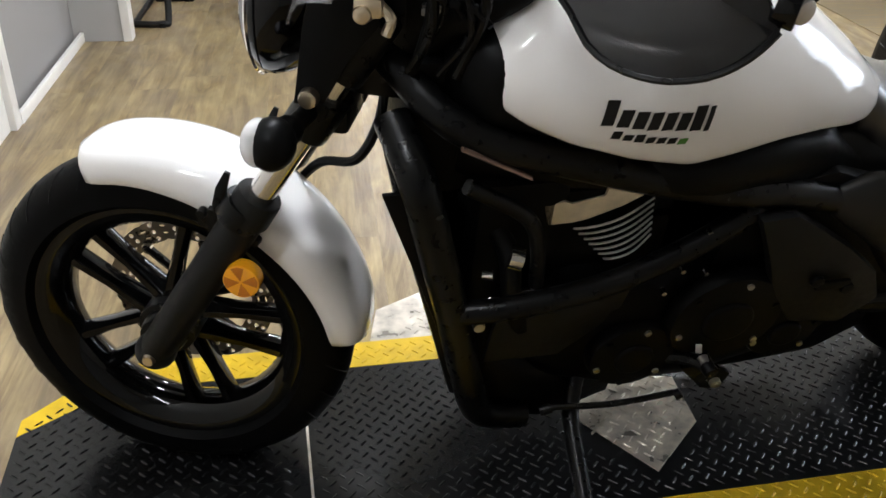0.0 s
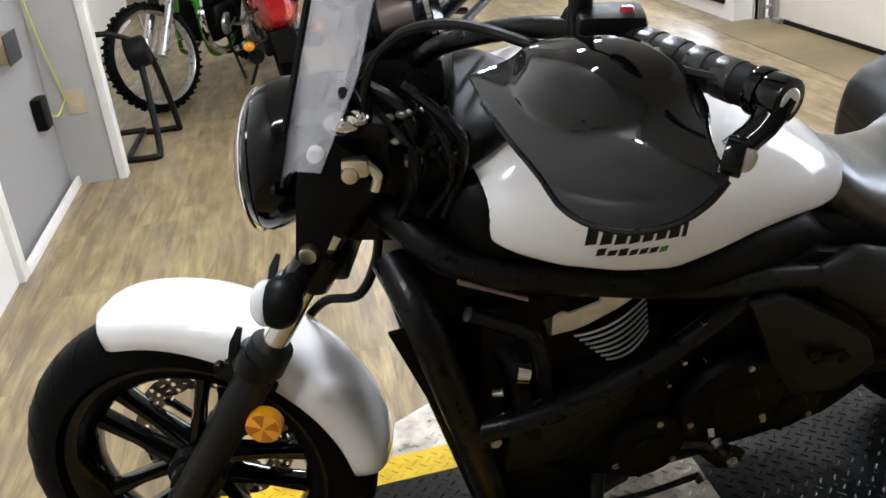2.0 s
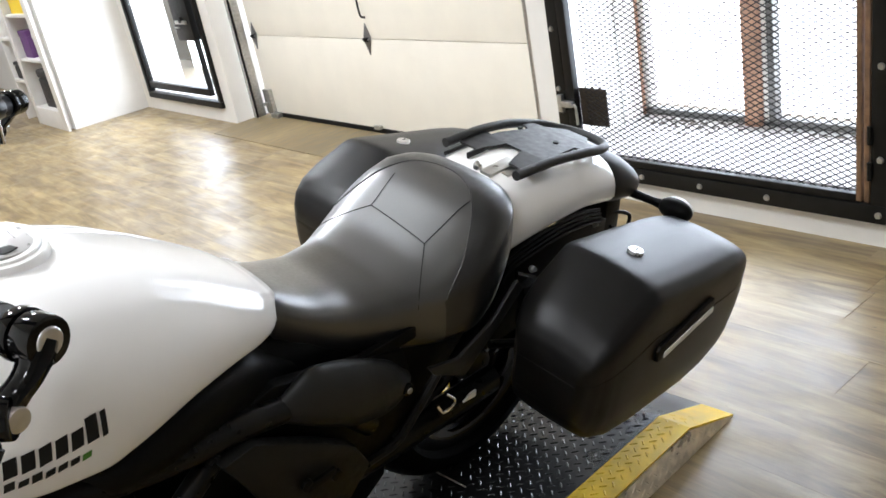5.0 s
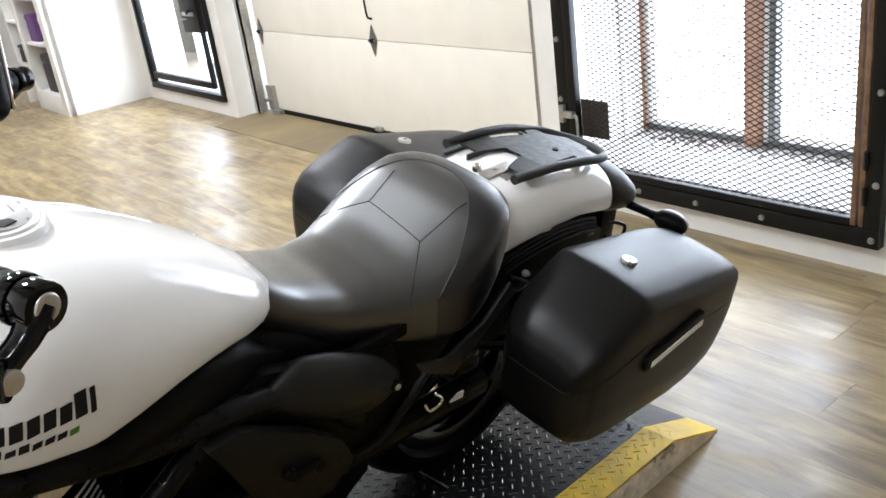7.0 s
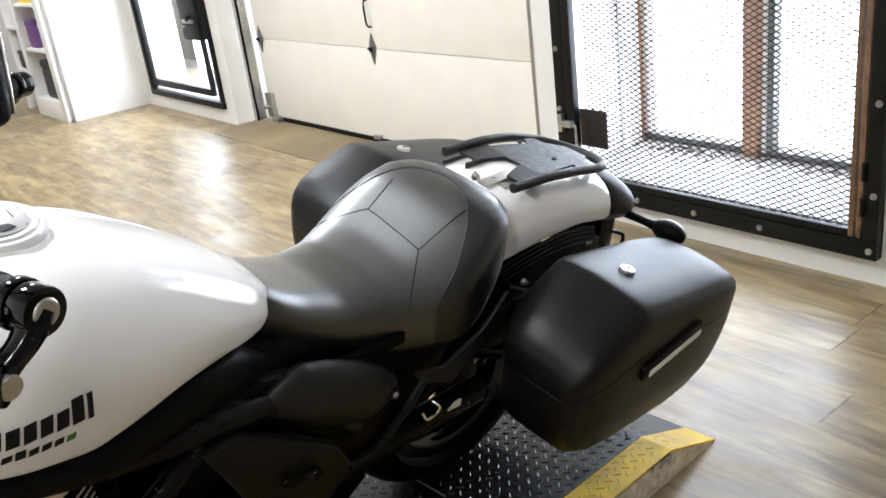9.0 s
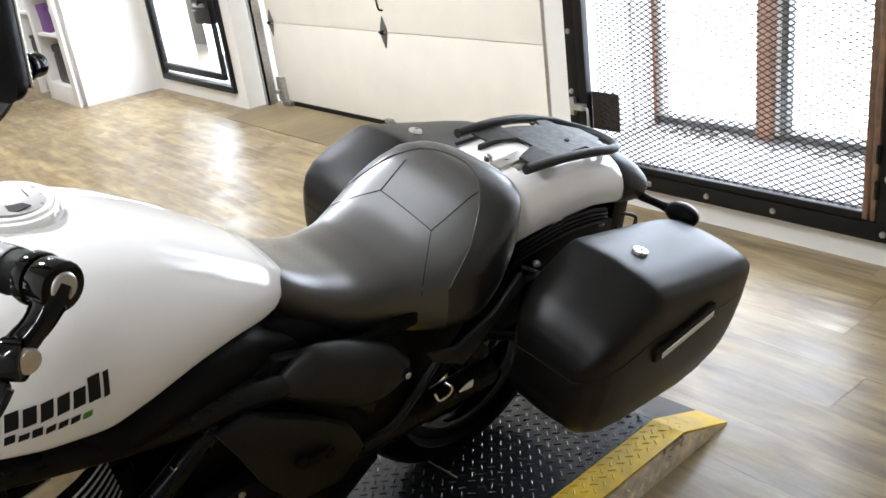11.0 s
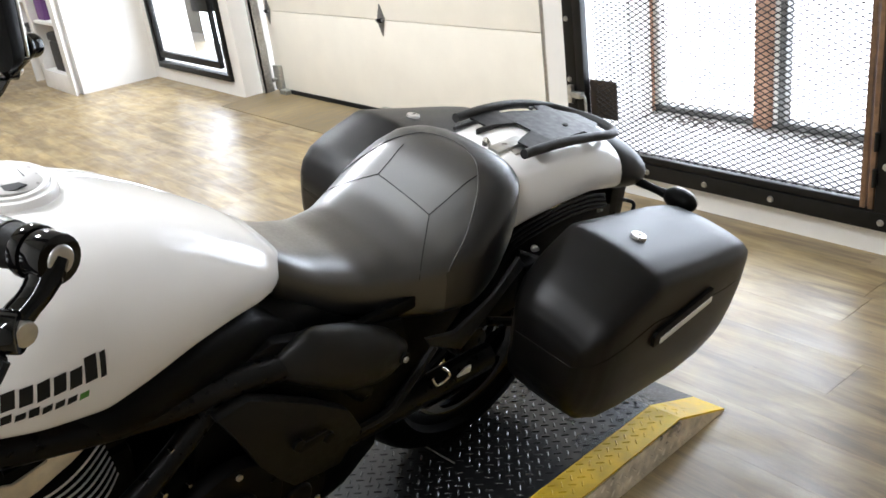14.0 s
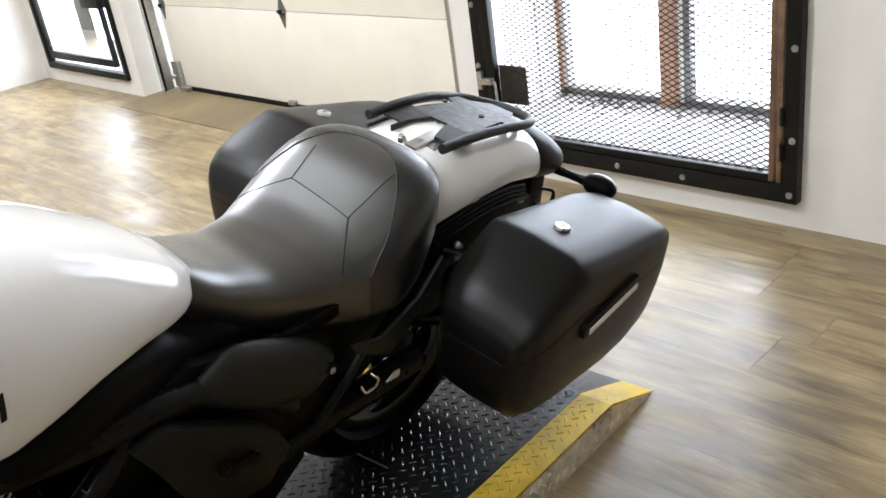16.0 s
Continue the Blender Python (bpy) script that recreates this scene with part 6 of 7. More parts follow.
# Two added black blocks that darken the gaps of the front frame.
mp("head_filler", box((0.365, -0.095, 0.64), (0.465, 0.095, 0.87), 0.02), PLASTIC, "black filler block at the steering head")
mp("inner_block", box((0.47, -0.13, 0.22), (0.62, 0.13, 0.68), 0.03), PLASTIC, "black filler block behind the radiator")
mp("hose", tube([(0.47, -0.05, 0.60), (0.52, -0.14, 0.57), (0.535, -0.17, 0.47), (0.56, -0.16, 0.40)], 0.017, 10), RUBBER, "black coolant hose")
for _a, _b, _r in (((0.520, -0.158, 0.565), (0.540, -0.162, 0.560), 0.021), ((0.478, -0.18, 0.552), (0.492, -0.188, 0.556), 0.008), ((0.49, -0.19, 0.507), (0.497, -0.196, 0.507), 0.007)):
    mp("hose_clamp", cyl(_a, _b, _r, segs=14), CHROME, "bright hose clamp")
mp("guard_bolt", cyl((0.470, -0.205, 0.478), (0.470, -0.222, 0.478), 0.011, 0.009, 12), SILVERP, "bright guard bolt")
mp("trim_strip", tube([(0.425, -0.178, 0.792), (0.525, -0.182, 0.738)], 0.006, 8, 4, 0.5), DULLBROWN, "dull brown trim strip")
mp("under_tank_box", body([(0.44, 0.10, 0.66, 0.80, 0.5, 0), (0.60, 0.13, 0.64, 0.79, 0.5, 0), (0.90, 0.13, 0.58, 0.76, 0.5, 0), (1.25, 0.12, 0.42, 0.68, 0.5, 0), (1.45, 0.10, 0.45, 0.64, 0.5, 0)], 18, 20, 0.5, 0.5), PLASTIC, "black airbox and inner frame")
# Added black fillers where bright floor would show through under the seat.
mp("seat_filler", box((1.20, -0.12, 0.40), (1.29, 0.12, 0.61), 0.01), PLASTIC, "black filler block under the seat")
for _s in (-1, 1):
    mp("inner_side", prism([(1.25, 0.42), (1.25, 0.62), (1.50, 0.64), (1.56, 0.56), (1.50, 0.46), (1.40, 0.41)], _s * 0.126, _s * 0.134, "y", 0.002), PLASTIC, "black filler panel under the seat")
mp("rear_tray", body([(1.40, 0.10, 0.56, 0.68, 0.5, 0), (1.70, 0.105, 0.60, 0.72, 0.5, 0), (2.04, 0.085, 0.585, 0.66, 0.5, 0)], 10, 20, 0.5, 0.5), PLASTIC, "black rear tray")
# Mass added to stop light passing under the engine onto the deck.
mp("exhaust_box", body([(0.82, 0.10, 0.13, 0.26, 0.4, 0.02), (0.90, 0.125, 0.11, 0.30, 0.4, 0.02), (1.05, 0.13, 0.11, 0.36, 0.4, 0.02), (1.22, 0.13, 0.13, 0.40, 0.4, 0.02), (1.31, 0.11, 0.17, 0.38, 0.4, 0.02)], 16, 20, 0.5, 0.5), ENGINE, "black exhaust box under the engine, added to block light")
mp("shock_absorber", tube([(1.12, 0.14, 0.40), (1.36, 0.15, 0.50)], 0.03, 12), MATBLACK, "black rear shock absorber")
mp("muffler", tube([(0.70, 0.14, 0.14), (0.95, 0.16, 0.16), (1.25, 0.17, 0.20)], [0.03, 0.055, 0.055, 0.05], 14), MATBLACK, "black exhaust muffler")
mp("shift_lever", join(tube([(0.62, -0.20, 0.215), (0.74, -0.215, 0.222), (0.86, -0.215, 0.235)], 0.006, 8), cyl((0.61, -0.205, 0.212), (0.63, -0.205, 0.218), 0.010, segs=10), cyl((0.855, -0.22, 0.232), (0.865, -0.22, 0.24), 0.010, segs=10)), MATBLACK, "black gear linkage rod")
# side stand down to the deck on the left
_ft = BIKE.inverted() @ Vector((0.74, -0.085, 0.081))
mp("side_stand", join(tube([(0.70, -0.13, 0.24), (0.675, -0.20, 0.18), (_ft.x, _ft.y + 0.02, _ft.z + 0.03), (_ft.x - 0.004, _ft.y, _ft.z + 0.006)], 0.016, 10), cyl((_ft.x - 0.012, _ft.y, _ft.z), (_ft.x + 0.012, _ft.y, _ft.z + 0.008), 0.030, segs=14)), MATBLACK, "black side stand")

# ---- other motorcycles in the showroom ----
def spare_wheel(parent, cx, cz, r, half, rim_mat, knobs, spokes, m=None):
    w = part("wheel", lathe_y([(r - half * 1.3, -half * 0.6), (r - half * 1.1, -half * 0.75), (r - half * 1.35, -half * 0.2), (r - half * 1.35, half * 0.2), (r - half * 1.1, half * 0.75), (r - half * 1.3, half * 0.6), (r - half * 1.55, 0)], (cx, 0, cz), 40), rim_mat, parent, m=m)
    part("tyre", lathe_y([(r - half * 1.15 + half * 1.1 * max(0, math.cos(radians(q))) ** 0.7, half * math.sin(radians(q))) for q in range(-85, 86, 17)], (cx, 0, cz), 40), TYRE, w, "black tyre", m=m)
    part("hub", cyl((cx, -0.05, cz), (cx, 0.05, cz), 0.045, segs=16, bevel=0.004), SILVERP, w, m=m)
    for k in range(spokes):
        a = 2 * math.pi * k / spokes
        part("spoke", cyl((cx + 0.04 * math.cos(a + 0.5), 0.02 if k % 2 else -0.02, cz + 0.04 * math.sin(a + 0.5)), (cx + (r - half * 1.4) * math.cos(a), 0, cz + (r - half * 1.4) * math.sin(a)), 0.0022 if spokes > 8 else 0.012, segs=6), rim_mat, w, m=m)
    if knobs:
        bms = []
        for k in range(44):
            a = 2 * math.pi * k / 44
            for y in ((-0.028, 0.0, 0.028) if k % 2 else (-0.014, 0.014)):
                b = box((-0.008, -0.008, -0.006), (0.008, 0.008, 0.010), 0)
                b.transform(Matrix.Translation((cx + (r - 0.002 - abs(y) * 0.25) * math.cos(a), y, cz + (r - 0.002 - abs(y) * 0.25) * math.sin(a))) @ Matrix.Rotation(math.pi / 2 - a, 4, "Y"))
                bms.append(b)
        part("tread_knob", join(*bms), TYRE, w, "knobbly tread blocks", smooth=0, m=m, kind="stuff")


def spare_bike(name, label, at, yaw, lean, paint, kind, group="motorcycles along the wall", steer=0.0, tail=0.0):
    """x towards the tail from under the front axle."""
    g = empty(name, Matrix.Translation(at) @ pose(0, 0, 0, 0, 0, yaw) @ pose(0, 0, 0, lean), label, "motorcycle", group)
    dirt = kind == "dirt"
    r1, r2, wb = (0.322, 0.31, 1.36) if dirt else (0.31, 0.31, 1.40)
    fr = Matrix.Rotation(radians(steer), 4, Vector((0.47, 0, 0.88)))
    spare_wheel(g, 0, r1, r1, 0.042 if dirt else 0.055, SILVERP if dirt else GLOSS, dirt, 24 if dirt else 5, fr)
    spare_wheel(g, wb, r2, r2, 0.055 if dirt else 0.08, SILVERP if dirt else GLOSS, dirt, 24 if dirt else 5)
    top = 0.98 if dirt else 0.86
    for s in (-1, 1):
        leg = part("fork_leg", cyl((0.0, s * 0.095, r1), (0.20, s * 0.095, 0.66), 0.030, 0.026, 16), SILVERP, g, "silver fork leg", m=fr)
        part("fork_tube", cyl((0.18, s * 0.095, 0.62), (0.345, s * 0.095, top), 0.026 if not dirt else 0.034, segs=16), MATBLACK if dirt else CHROME, leg, m=fr)
        part("handlebar", tube([(0.36, 0, top + 0.08), (0.37, s * 0.10, top + 0.10), (0.42, s * 0.25, top + 0.15), (0.50, s * 0.38, top + 0.14)], 0.011, 8), MATBLACK, g, m=fr)
        part("grip", cyl((0.45, s * 0.30, top + 0.147), (0.505, s * 0.39, top + 0.14), 0.017, segs=12), RUBBER, g, m=fr)
        part("turn_signal", ball((wb + 0.22, s * 0.20, 0.66 - tail), 0.025, 0.035, 0.028, 12), AMBER, g, "amber turn signal") if not dirt else None
        if not dirt:
            part("signal_stalk", cyl((wb + 0.22, s * 0.17, 0.66 - tail), (wb + 0.20, s * 0.08, 0.67 - tail), 0.008, segs=8), MATBLACK, g)
            part("muffler", tube([(0.75, s * 0.14, 0.25), (1.1, s * 0.17, 0.27), (1.55, s * 0.18, 0.34)], [0.03, 0.05, 0.05, 0.045], 12), MATBLACK, g, "dark muffler")
        part("side_panel", body([(wb - 0.45, 0.012, 0.52, 0.74, 0.5, s * 0.12), (wb - 0.30, 0.022, 0.50, 0.76, 0.5, s * 0.13), (wb - 0.02, 0.012, 0.62, 0.76, 0.5, s * 0.11)], 8, 16, 0.7, 0.7), paint, g)
        part("swingarm", tube([(0.75, s * 0.10, 0.38), (wb, s * 0.10, r2)], 0.024, 8), SILVERP if dirt else MATBLACK, g)
        part("radiator_shroud", body([(0.34, 0.01, 0.76, 0.90, 0.5, s * 0.13), (0.44, 0.018, 0.74, 0.92, 0.5, s * 0.14), (0.62, 0.010, 0.82, 0.92, 0.5, s * 0.11)], 8, 14, 0.7, 0.7), paint, g) if dirt else None
        part("frame_rail", tube([(0.36, s * 0.05, 0.90), (0.60, s * 0.12, 0.66), (0.80, s * 0.13, 0.42), (0.74, s * 0.11, 0.24), (0.45, s * 0.10, 0.26), (0.36, s * 0.06, 0.60)], 0.016, 8), paint if dirt else MATBLACK, g)
    tk = 0.55 if dirt else 1.0
    part("fuel_tank", body([(0.34, 0.06 * tk, 0.78, 0.90, 0.4, 0), (0.44, 0.125 * tk, 0.74, 0.96, 0.4, 0), (0.60, 0.14 * tk, 0.74, 0.98 - 0.05 * dirt, 0.4, 0), (0.76, 0.10 * tk, 0.76, 0.90, 0.4, 0), (0.82, 0.06 * tk, 0.78, 0.86, 0.4, 0)], 16, 24, 0.8, 0.9, 0.5), paint, g)
    part("seat", body([(0.58 if dirt else 0.74, 0.07, 0.86 if dirt else 0.78, 0.945 if dirt else 0.87, 0.5, 0), (0.74, 0.07, 0.78, 0.87, 0.5, 0), (0.95, 0.13, 0.74, 0.85, 0.5, 0), (1.2, 0.14, 0.75, 0.87, 0.5, 0), (wb + 0.1, 0.10, 0.79, 0.90, 0.5, 0)], 14, 20, 0.6, 0.7), LEATHER, g, "black seat")
    part("tail", body([(wb - 0.1, 0.10, 0.70, 0.80, 0.5, 0), (wb + 0.12, 0.11, 0.70, 0.82, 0.5, 0), (wb + 0.34, 0.07, 0.76 if dirt else 0.72, 0.83, 0.5, 0)], 10, 20, 0.6, 0.7), paint, g)
    if tail:
        tf = part("tail_fairing", body([(wb - 0.42, 0.13, 0.52, 0.74, 0.5, 0), (wb - 0.15, 0.15, 0.46, 0.76, 0.5, 0), (wb + 0.15, 0.14, 0.44, 0.78, 0.55, 0), (wb + 0.32, 0.10, 0.48, 0.76, 0.6, 0), (wb + 0.40, 0.05, 0.54, 0.70, 0.6, 0)], 18, 24, 0.7, 0.75), paint, g, "glossy red tail fairing")
        part("tail_pad", body([(wb - 0.30, 0.11, 0.74, 0.82, 0.5, 0), (wb + 0.05, 0.13, 0.75, 0.85, 0.5, 0), (wb + 0.30, 0.10, 0.76, 0.84, 0.5, 0)], 10, 20, 0.6, 0.7), LEATHER, tf, "black pillion pad")
        for s in (-1, 1):
            part("fairing_groove", tube([(wb - 0.30, s * 0.146, 0.62), (wb + 0.10, s * 0.148, 0.58), (wb + 0.33, s * 0.098, 0.62)], 0.010, 8, 5), MATBLACK, tf)
            part("pillion_peg", cyl((wb - 0.12, s * 0.15, 0.36), (wb - 0.10, s * 0.26, 0.37), 0.014, 0.013, 10), MATBLACK, tf)
        part("number_bracket", box((wb + 0.30, -0.07, 0.30), (wb + 0.33, 0.07, 0.48), 0.01), MATBLACK, tf)
    e = 0.07 if dirt else 0.0
    part("engine", join(box((0.46, -0.15, 0.24 + e), (0.82, 0.15, 0.48 + e), 0.04), box((0.48, -0.10, 0.46), (0.66, 0.10, 0.68), 0.02), cyl((0.70, -0.15, 0.36 + e), (0.70, -0.18, 0.36 + e), 0.09, segs=20, bevel=0.01)), SILVERP if paint is RED else ENGINE, g)
    for s in (-1, 1):
        part("engine_case", cyl((0.60, s * 0.15, 0.34 + e), (0.60, s * 0.175, 0.34 + e), 0.075, 0.065, 20, 0.008), SILVERP, g, "silver engine case")
    for k in range(5):
        part("engine_fin", box((0.465, -0.115, 0.49 + 0.035 * k), (0.675, 0.115, 0.498 + 0.035 * k), 0.002), SILVERP if not dirt else ENGINE, g)
    part("exhaust_pipe", tube([(0.46, -0.05, 0.60), (0.36, -0.10, 0.50), (0.42, -0.13, 0.30), (0.70, -0.17, 0.22), (1.0, -0.18, 0.26)], 0.022, 8), CHROME, g)
    if dirt:
        part("front_fender", body([(-0.19, 0.062, 0.800, 0.832, 0.6, 0), (-0.10, 0.080, 0.838, 0.884, 0.6, 0), (0.02, 0.086, 0.852, 0.904, 0.6, 0), (0.14, 0.080, 0.846, 0.896, 0.6, 0), (0.26, 0.05, 0.79, 0.84, 0.5, 0)], 16, 20, 0.5, 0.8), paint, g, "lime green high fender", m=fr)
        tip = part("fender_tip", body([(-0.252, 0.030, 0.752, 0.770, 0.5, 0), (-0.22, 0.054, 0.776, 0.804, 0.6, 0), (-0.175, 0.066, 0.806, 0.838, 0.6, 0)], 8, 16, 0.5, 0.8), CAPLID, g, "grey vented fender tip", m=fr)
        for k in range(4):
            part("vent", box((-0.238 + 0.016 * k, -0.034, 0.786 + 0.0125 * k), (-0.229 + 0.016 * k, 0.034, 0.796 + 0.0125 * k), 0.002), PLASTIC, tip, m=fr)
        for s in (-1, 1):
            part("frame_brace", tube([(0.30, s * 0.09, 0.79), (0.47, s * 0.10, 0.70), (0.80, s * 0.10, 0.755)], 0.013, 8), LIME, g, "bright lime frame tube")
            part("frame_brace", tube([(0.54, s * 0.10, 0.68), (0.84, s * 0.10, 0.715), (0.98, s * 0.10, 0.80)], 0.011, 8), LIME, g, "bright lime frame tube")
            part("lower_shroud", prism([(0.06, 0.86), (0.26, 0.83), (0.20, 0.62), (0.10, 0.64)], s * 0.135, s * 0.150, "y", 0.006), paint, g, "lime green radiator shroud") if s < 0 else None
            part("hose", tube([(0.34, s * 0.15, 0.72), (0.44, s * 0.18, 0.66), (0.56, s * 0.17, 0.60), (0.66, s * 0.18, 0.63)], 0.012, 8), SILVERP, g, "bright coolant pipe")
            part("foot_peg", join(box((0.66, s * 0.19 - 0.05, 0.385), (0.71, s * 0.19 + 0.05, 0.40), 0.004), tube([(0.50, s * 0.17, 0.42), (0.58, s * 0.19, 0.40), (0.70, s * 0.18, 0.43)], 0.008, 8)), SILVERP, g, "bright footpeg and lever")
        part("number_plate", box((0.13, -0.10, 0.84), (0.15, 0.10, 1.06), 0.012), paint, g, m=fr)
        part("side_stand", tube([(0.62, -0.14, 0.34), (0.60, -0.26, 0.05)], 0.010, 8), MATBLACK, g)
    else:
        part("front_fender", lathe_y([(0.335, -0.06), (0.345, -0.03), (0.348, 0.03), (0.335, 0.06), (0.328, 0)], (0, 0, r1), 24, 25, 120), paint, g)
        part("headlight", join(cyl((0.10, 0, 0.84), (0.24, 0, 0.87), 0.085, 0.05, 24, 0.006)), CHROME, g, "chrome headlight")
        part("headlight_lens", cyl((0.095, 0, 0.839), (0.101, 0, 0.84), 0.075, segs=24), SIGNW, g)
        part("tail_lamp", box((wb + 0.32, -0.05, 0.73), (wb + 0.36, 0.05, 0.80), 0.012), RED, g, "red tail lamp")
        part("side_stand", tube([(0.80, -0.12, 0.25), (0.86, -0.27, 0.03)], 0.011, 8), MATBLACK, g)
        for s in (-1, 1):
            part("mirror", join(tube([(0.44, s * 0.26, top + 0.15), (0.42, s * 0.32, top + 0.30)], 0.006, 6), ball((0.43, s * 0.34, top + 0.33), 0.015, 0.06, 0.035, 12)), CHROME, g)
    return g


spare_bike("dirt_bike", "lime green dirt bike with knobbly tyres against the wall", (-0.475, 4.37, 0.0), 70, 6, GREEN, "dirt", steer=-31)
spare_bike("red_motorcycle", "glossy red road motorcycle on its side stand", (0.22, 5.62, 0.0), -86, 8, RED, "road", tail=0.24)
spare_bike("red_motorcycle", "glossy red road motorcycle further along the row", (0.75, 7.2, 0.0), -76, 8, RED, "road")
spare_bike("black_motorcycle", "black cruiser with chrome parts in the far row", (1.30, 10.75, 0.0), 66, 8, GLOSS, "road")
spare_bike("black_motorcycle", "black cruiser with a yellow tag in the far row", (2.05, 10.95, 0.0), 66, 8, GLOSS, "road")
part("sale_tag", box((1.93, 10.42, 0.58), (2.02, 10.43, 0.80), 0.004), YELLOWTAG, None, "yellow sale tag hanging on the black cruiser", category="tag")


def paddock_stand():
    g = empty("paddock_stand", Matrix.Translation((-0.465, 3.535, 0.0)), "black tubular paddock stand with a round pad", "stand")
    part("frame", tube([(-0.14, -0.16, 0.016), (0.0, -0.17, 0.016), (0.035, -0.14, 0.05), (0.02, -0.02, 0.40), (0.0, 0.0, 0.56)], 0.017, 10, 6), STEEL_BLACK, g)
    part("frame", tube([(-0.10, 0.34, 0.016), (0.06, 0.34, 0.016), (0.09, 0.31, 0.05), (0.06, 0.18, 0.40), (0.03, 0.05, 0.58)], 0.017, 10, 6), STEEL_BLACK, g)
    part("crossbar", tube([(-0.02, -0.09, 0.14), (-0.16, -0.09, 0.14)], 0.015, 8), STEEL_BLACK, g)
    part("crossbar", tube([(-0.13, -0.16, 0.016), (-0.12, 0.34, 0.016)], 0.015, 8), STEEL_BLACK, g)
    part("arm", tube([(0.01, 0.02, 0.57), (-0.12, 0.02, 0.62), (-0.26, 0.0, 0.62)], 0.014, 8), STEEL_BLACK, g)
    part("pad", join(cyl((-0.04, 0.03, 0.50), (0.06, 0.03, 0.52), 0.085, 0.075, 24, 0.012)), RUBBER, g, "black rubber pad")
    for y, x in ((-0.17, 0.0), (0.34, 0.06)):
        part("foot", cyl((x + 0.005, y, 0.0), (x + 0.005, y, 0.022), 0.02, segs=12), RUBBER, g)


paddock_stand()


# ---- shelf unit ----
def shelf_unit():
    g = empty("shelf_unit", Matrix.Translation((2.66, 6.36, 0)), "white built-in shelf unit with cartons and cases", "shelf")
    d, w, h = 0.42, 1.10, 2.2
    part("side_panel", box((0.0, 0.0, 0), (d, 0.03, h), 0.003), TRIM, g)
    part("side_panel", box((0.0, w - 0.03, 0), (d, w, h), 0.003), TRIM, g)
    part("back_panel", box((d - 0.02, 0.031, 0.10), (d, w - 0.031, h), 0), TRIM, g)
    part("face_stile", box((-0.02, -0.088, 0), (0.0, 0.022, h), 0.003), TRIM, g)
    part("face_stile", box((-0.02, 0.62, 0), (0.0, 0.70, h), 0.003), TRIM, g)
    part("plinth", box((-0.02, 0.0225, 0), (0.0, 0.619, 0.155), 0.003), TRIM, g)
    part("divider", box((0.001, 0.65, 0), (d - 0.021, 0.67, h), 0.003), TRIM, g)
    for z in (0.14, 0.555, 0.92, 1.30, 1.68):
        part("shelf", box((0.002, 0.031, z - 0.012), (d - 0.021, 0.649, z + 0.012), 0.003), TRIM, g)
        part("shelf", box((0.002, 0.671, z - 0.012 - 0.2), (d - 0.021, w - 0.031, z + 0.012 - 0.2), 0.003), TRIM, g)


shelf_unit()


def on_shelf(name, lo, hi, material, label, category, bevel=0.008):
    o = Vector((2.66, 6.36, 0))
    g = empty(name, Matrix.Translation(o + Vector(((lo[0] + hi[0]) / 2, (lo[1] + hi[1]) / 2, lo[2]))), label, category)
    s = [(hi[k] - lo[k]) for k in range(3)]
    part("body", box((-s[0] / 2, -s[1] / 2, 0), (s[0] / 2, s[1] / 2, s[2] * 0.78), bevel), material, g)
    part("lid", box((-s[0] / 2 - 0.004, -s[1] / 2 - 0.004, s[2] * 0.785), (s[0] / 2 + 0.004, s[1] / 2 + 0.004, s[2]), bevel), material, g)
    return g


tb = on_shelf("toolbox", (0.03, 0.05, 0.152), (0.30, 0.46, 0.47), CLUTTER, "dark plastic battery box on the low shelf", "box", 0.02)
part("handle", tube([(-0.02, -0.09, 0.318), (-0.02, -0.08, 0.345), (-0.02, 0.08, 0.345), (-0.02, 0.09, 0.318)], 0.010, 8), CLUTTER, tb)
on_shelf("carton", (0.04, 0.40, 0.567), (0.22, 0.60, 0.79), PURPLE, "purple and dark printed carton on a shelf", "carton", 0.003)
on_shelf("carton", (0.08, 0.30, 0.567), (0.22, 0.395, 0.76), SIGNW, "white printed carton on a shelf", "carton", 0.003)
on_shelf("case", (0.05, 0.06, 0.567), (0.30, 0.25, 0.87), CLUTTER, "dark upright case on a shelf", "case", 0.01)
on_shelf("carton", (0.04, 0.22, 0.932), (0.24, 0.58, 1.06), YELLOWTAG, "yellow carton on a shelf", "carton", 0.003)
on_shelf("case", (0.02, 0.75, 0.367), (0.3, 1.02, 0.52), CLUTTER, "dark low case in the shelf bay", "case", 0.02)


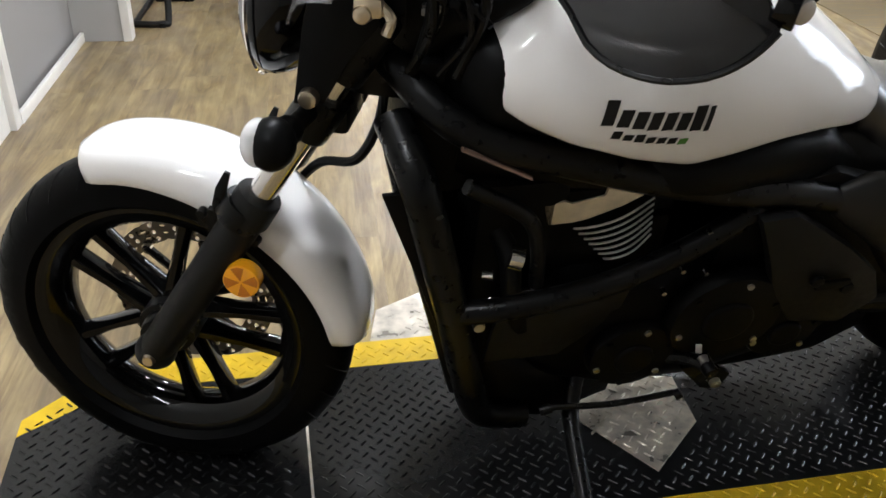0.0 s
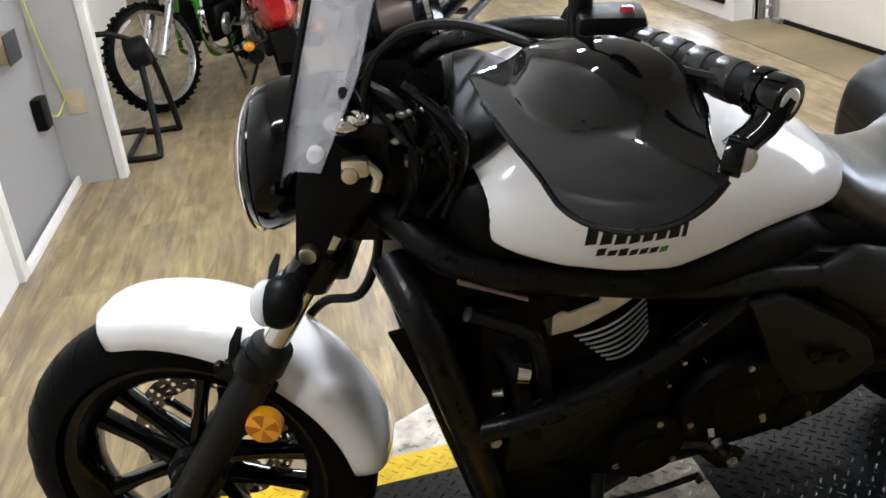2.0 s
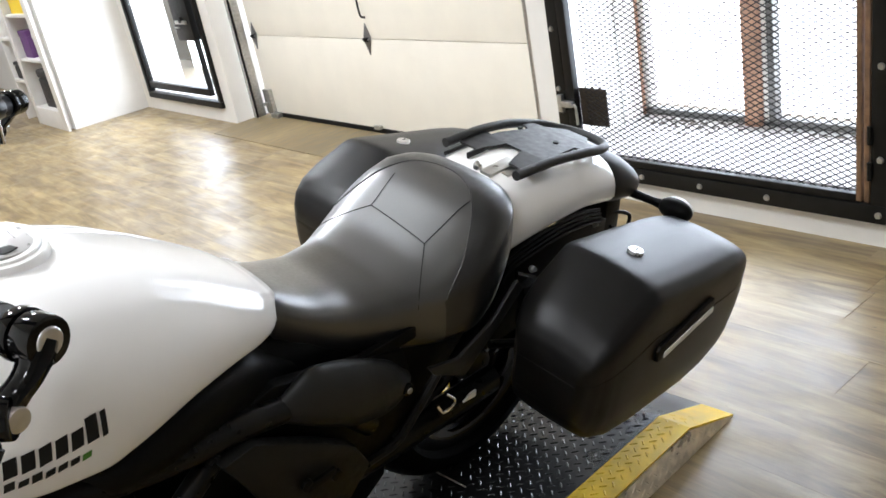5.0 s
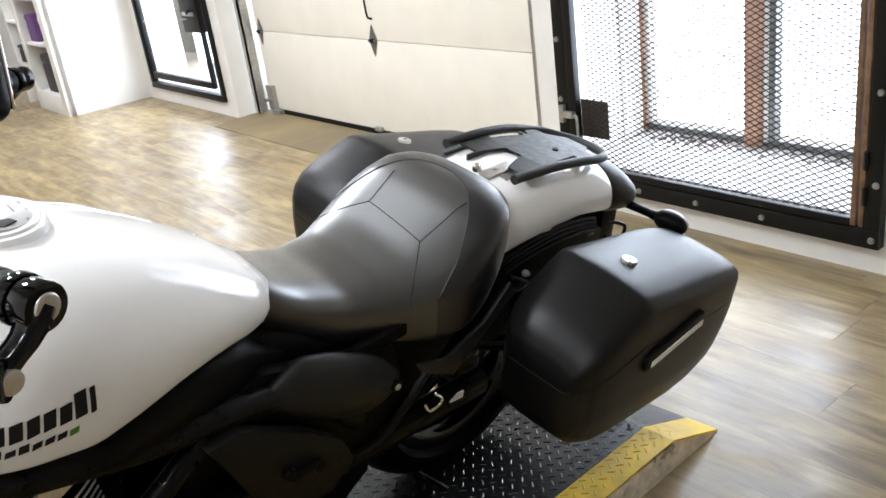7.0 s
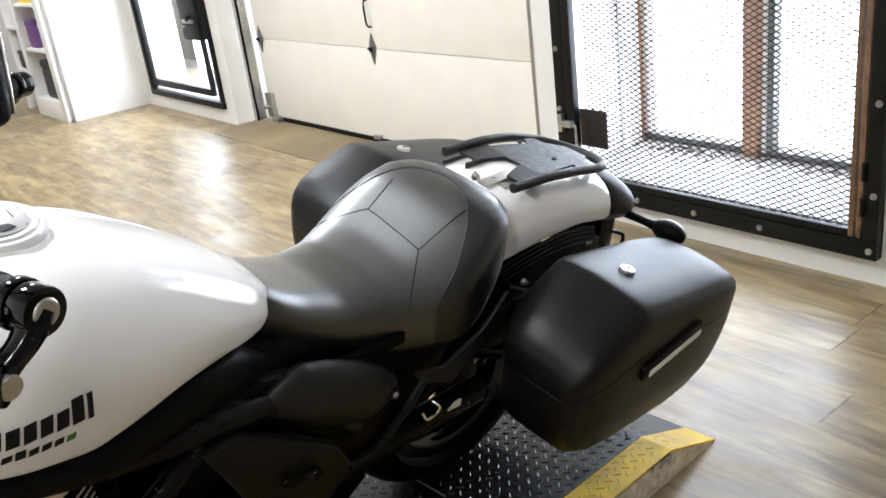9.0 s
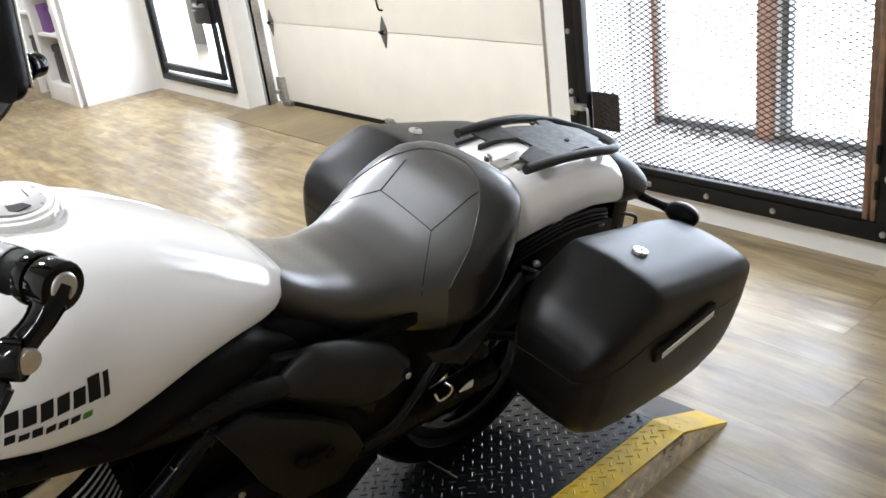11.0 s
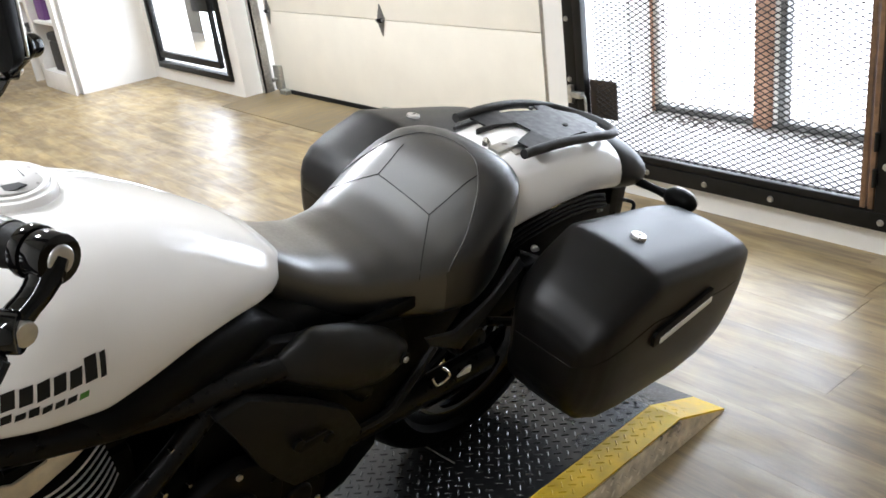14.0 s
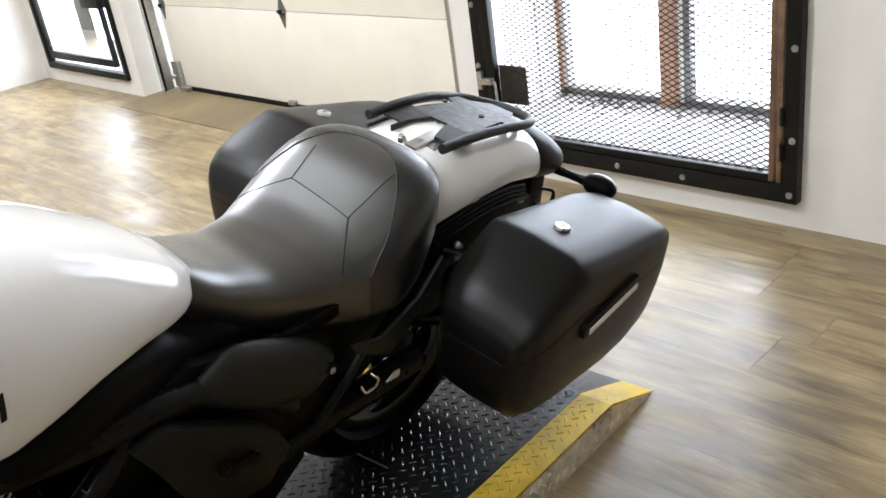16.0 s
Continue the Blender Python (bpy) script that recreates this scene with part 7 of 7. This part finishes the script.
# ---- socket and cord on the recess wall ----
def socket():
    g = empty("wall_socket", Matrix.Translation((-0.71, 3.14, 0.40)), "tan wall socket plate with a plugged cord", "socket")
    part("plate", box((-0.042, -0.006, -0.058), (0.042, 0.0, 0.058), 0.003), TAN, g)
    part("outlet", join(box((-0.018, -0.009, 0.012), (0.018, -0.005, 0.040), 0.004), box((-0.018, -0.009, -0.040), (0.018, -0.005, -0.012), 0.004)), TAN, g)
    a = empty("charger", Matrix.Translation((-0.83, 2.90, 0.42)), "black plug-in charger hanging on the recess wall", "charger")
    part("body", box((0, -0.055, -0.07), (0.05, 0.055, 0.07), 0.012), PLASTIC, a)
    part("cord", tube([(0.03, 0.05, -0.02), (0.045, 0.14, -0.055), (0.055, 0.20, -0.045), (0.08, 0.225, 0.0)], 0.004, 8, 8), CORD, a, "yellow green cord")
    part("cord", tube([(0.08, 0.225, 0.0), (0.06, 0.215, 0.14), (0.035, 0.20, 0.35), (0.012, 0.17, 0.70), (0.006, 0.15, 1.2)], 0.004, 8, 8), CORD, a, "yellow green cord")
    b = empty("junction_box", Matrix.Translation((-0.83, 2.68, 0.75)), "small dark junction box on the recess wall", "junction box")
    part("body", box((0, -0.09, -0.055), (0.045, 0.09, 0.055), 0.004), FLOORMAT, b)
    part("cover", box((0.0451, -0.095, -0.06), (0.050, 0.095, 0.06), 0.002), CLUTTER, b)


socket()


# ---- ceiling lamps ----
_g = empty("strip_light", STRIP, "slim white strip light under the ceiling", "ceiling lamp")
part("housing", box((-0.50, -0.07, 0.065), (0.50, 0.07, 0.115), 0.008), TRIM, _g)
part("diffuser", box((-0.48, -0.05, 0.012), (0.48, 0.05, 0.064), 0.012), LAMPGLOW, _g)
for _x, _y, _p in LAMPS:
    _g = empty("ceiling_lamp", Matrix.Translation((_x, _y, 2.93)), "compact round white ceiling lamp", "ceiling lamp", "ceiling lamps")
    part("housing", cyl((0, 0, 0.02), (0, 0, 0.07), 0.17, 0.15, 32, 0.008), TRIM, _g)
    part("diffuser", cyl((0, 0, -0.02), (0, 0, 0.019), 0.12, 0.145, 32, 0.006), LAMPGLOW, _g)


# ---- floor planks ----
def planks():
    w, ln = 0.182, 1.22
    shared = {}
    rest_v, rest_f = [], []
    rng = random.Random(5)
    for i in range(52):
        x = -5.0 + i * w
        off = rng.random() * ln
        for j in range(-1, 14):
            y = -3.5 + j * ln - off
            y0, y1 = max(y, -3.5), min(y + ln, 12.4)
            if y1 - y0 < 0.05 or x > 3.40:
                continue
            near = -1.0 < x < 3.3 and -1.2 < y0 < 6.3
            if near:
                key = round(y1 - y0, 3)
                if key not in shared:
                    bm = bmesh.new()
                    a, b, c, h = w / 2 - 0.00005, (y1 - y0) / 2 - 0.00005, 0.00008, 0.0
                    lo = [bm.verts.new(p) for p in ((-a, -b, -0.0045), (a, -b, -0.0045), (a, b, -0.0045), (-a, b, -0.0045))]
                    hi = [bm.verts.new(p) for p in ((-a + c, -b + c, h), (a - c, -b + c, h), (a - c, b - c, h), (-a + c, b - c, h))]
                    bm.faces.new(hi)
                    for k in range(4):
                        bm.faces.new((lo[k - 1], lo[k], hi[k], hi[k - 1]))
                    shared[key] = finish(bm, 0)
                    shared[key].materials.append(PLANK)
                ob = new("plank", shared[key])
                ob.parent = FLOOR
                ob.location = (x + w / 2, (y0 + y1) / 2, 0)
            else:
                k = len(rest_v)
                rest_v.extend([(x + 0.001, y0 + 0.001, 0), (x + w - 0.001, y0 + 0.001, 0), (x + w - 0.001, y1 - 0.001, 0), (x + 0.001, y1 - 0.001, 0)])
                rest_f.append((k, k + 1, k + 2, k + 3))
    me = bpy.data.meshes.new("far_planks")
    me.from_pydata(rest_v, [], rest_f)
    me.materials.append(PLANK)
    ob = new("far_planks", me)
    ob.parent = FLOOR
    tagged(ob, kind="stuff")


planks()
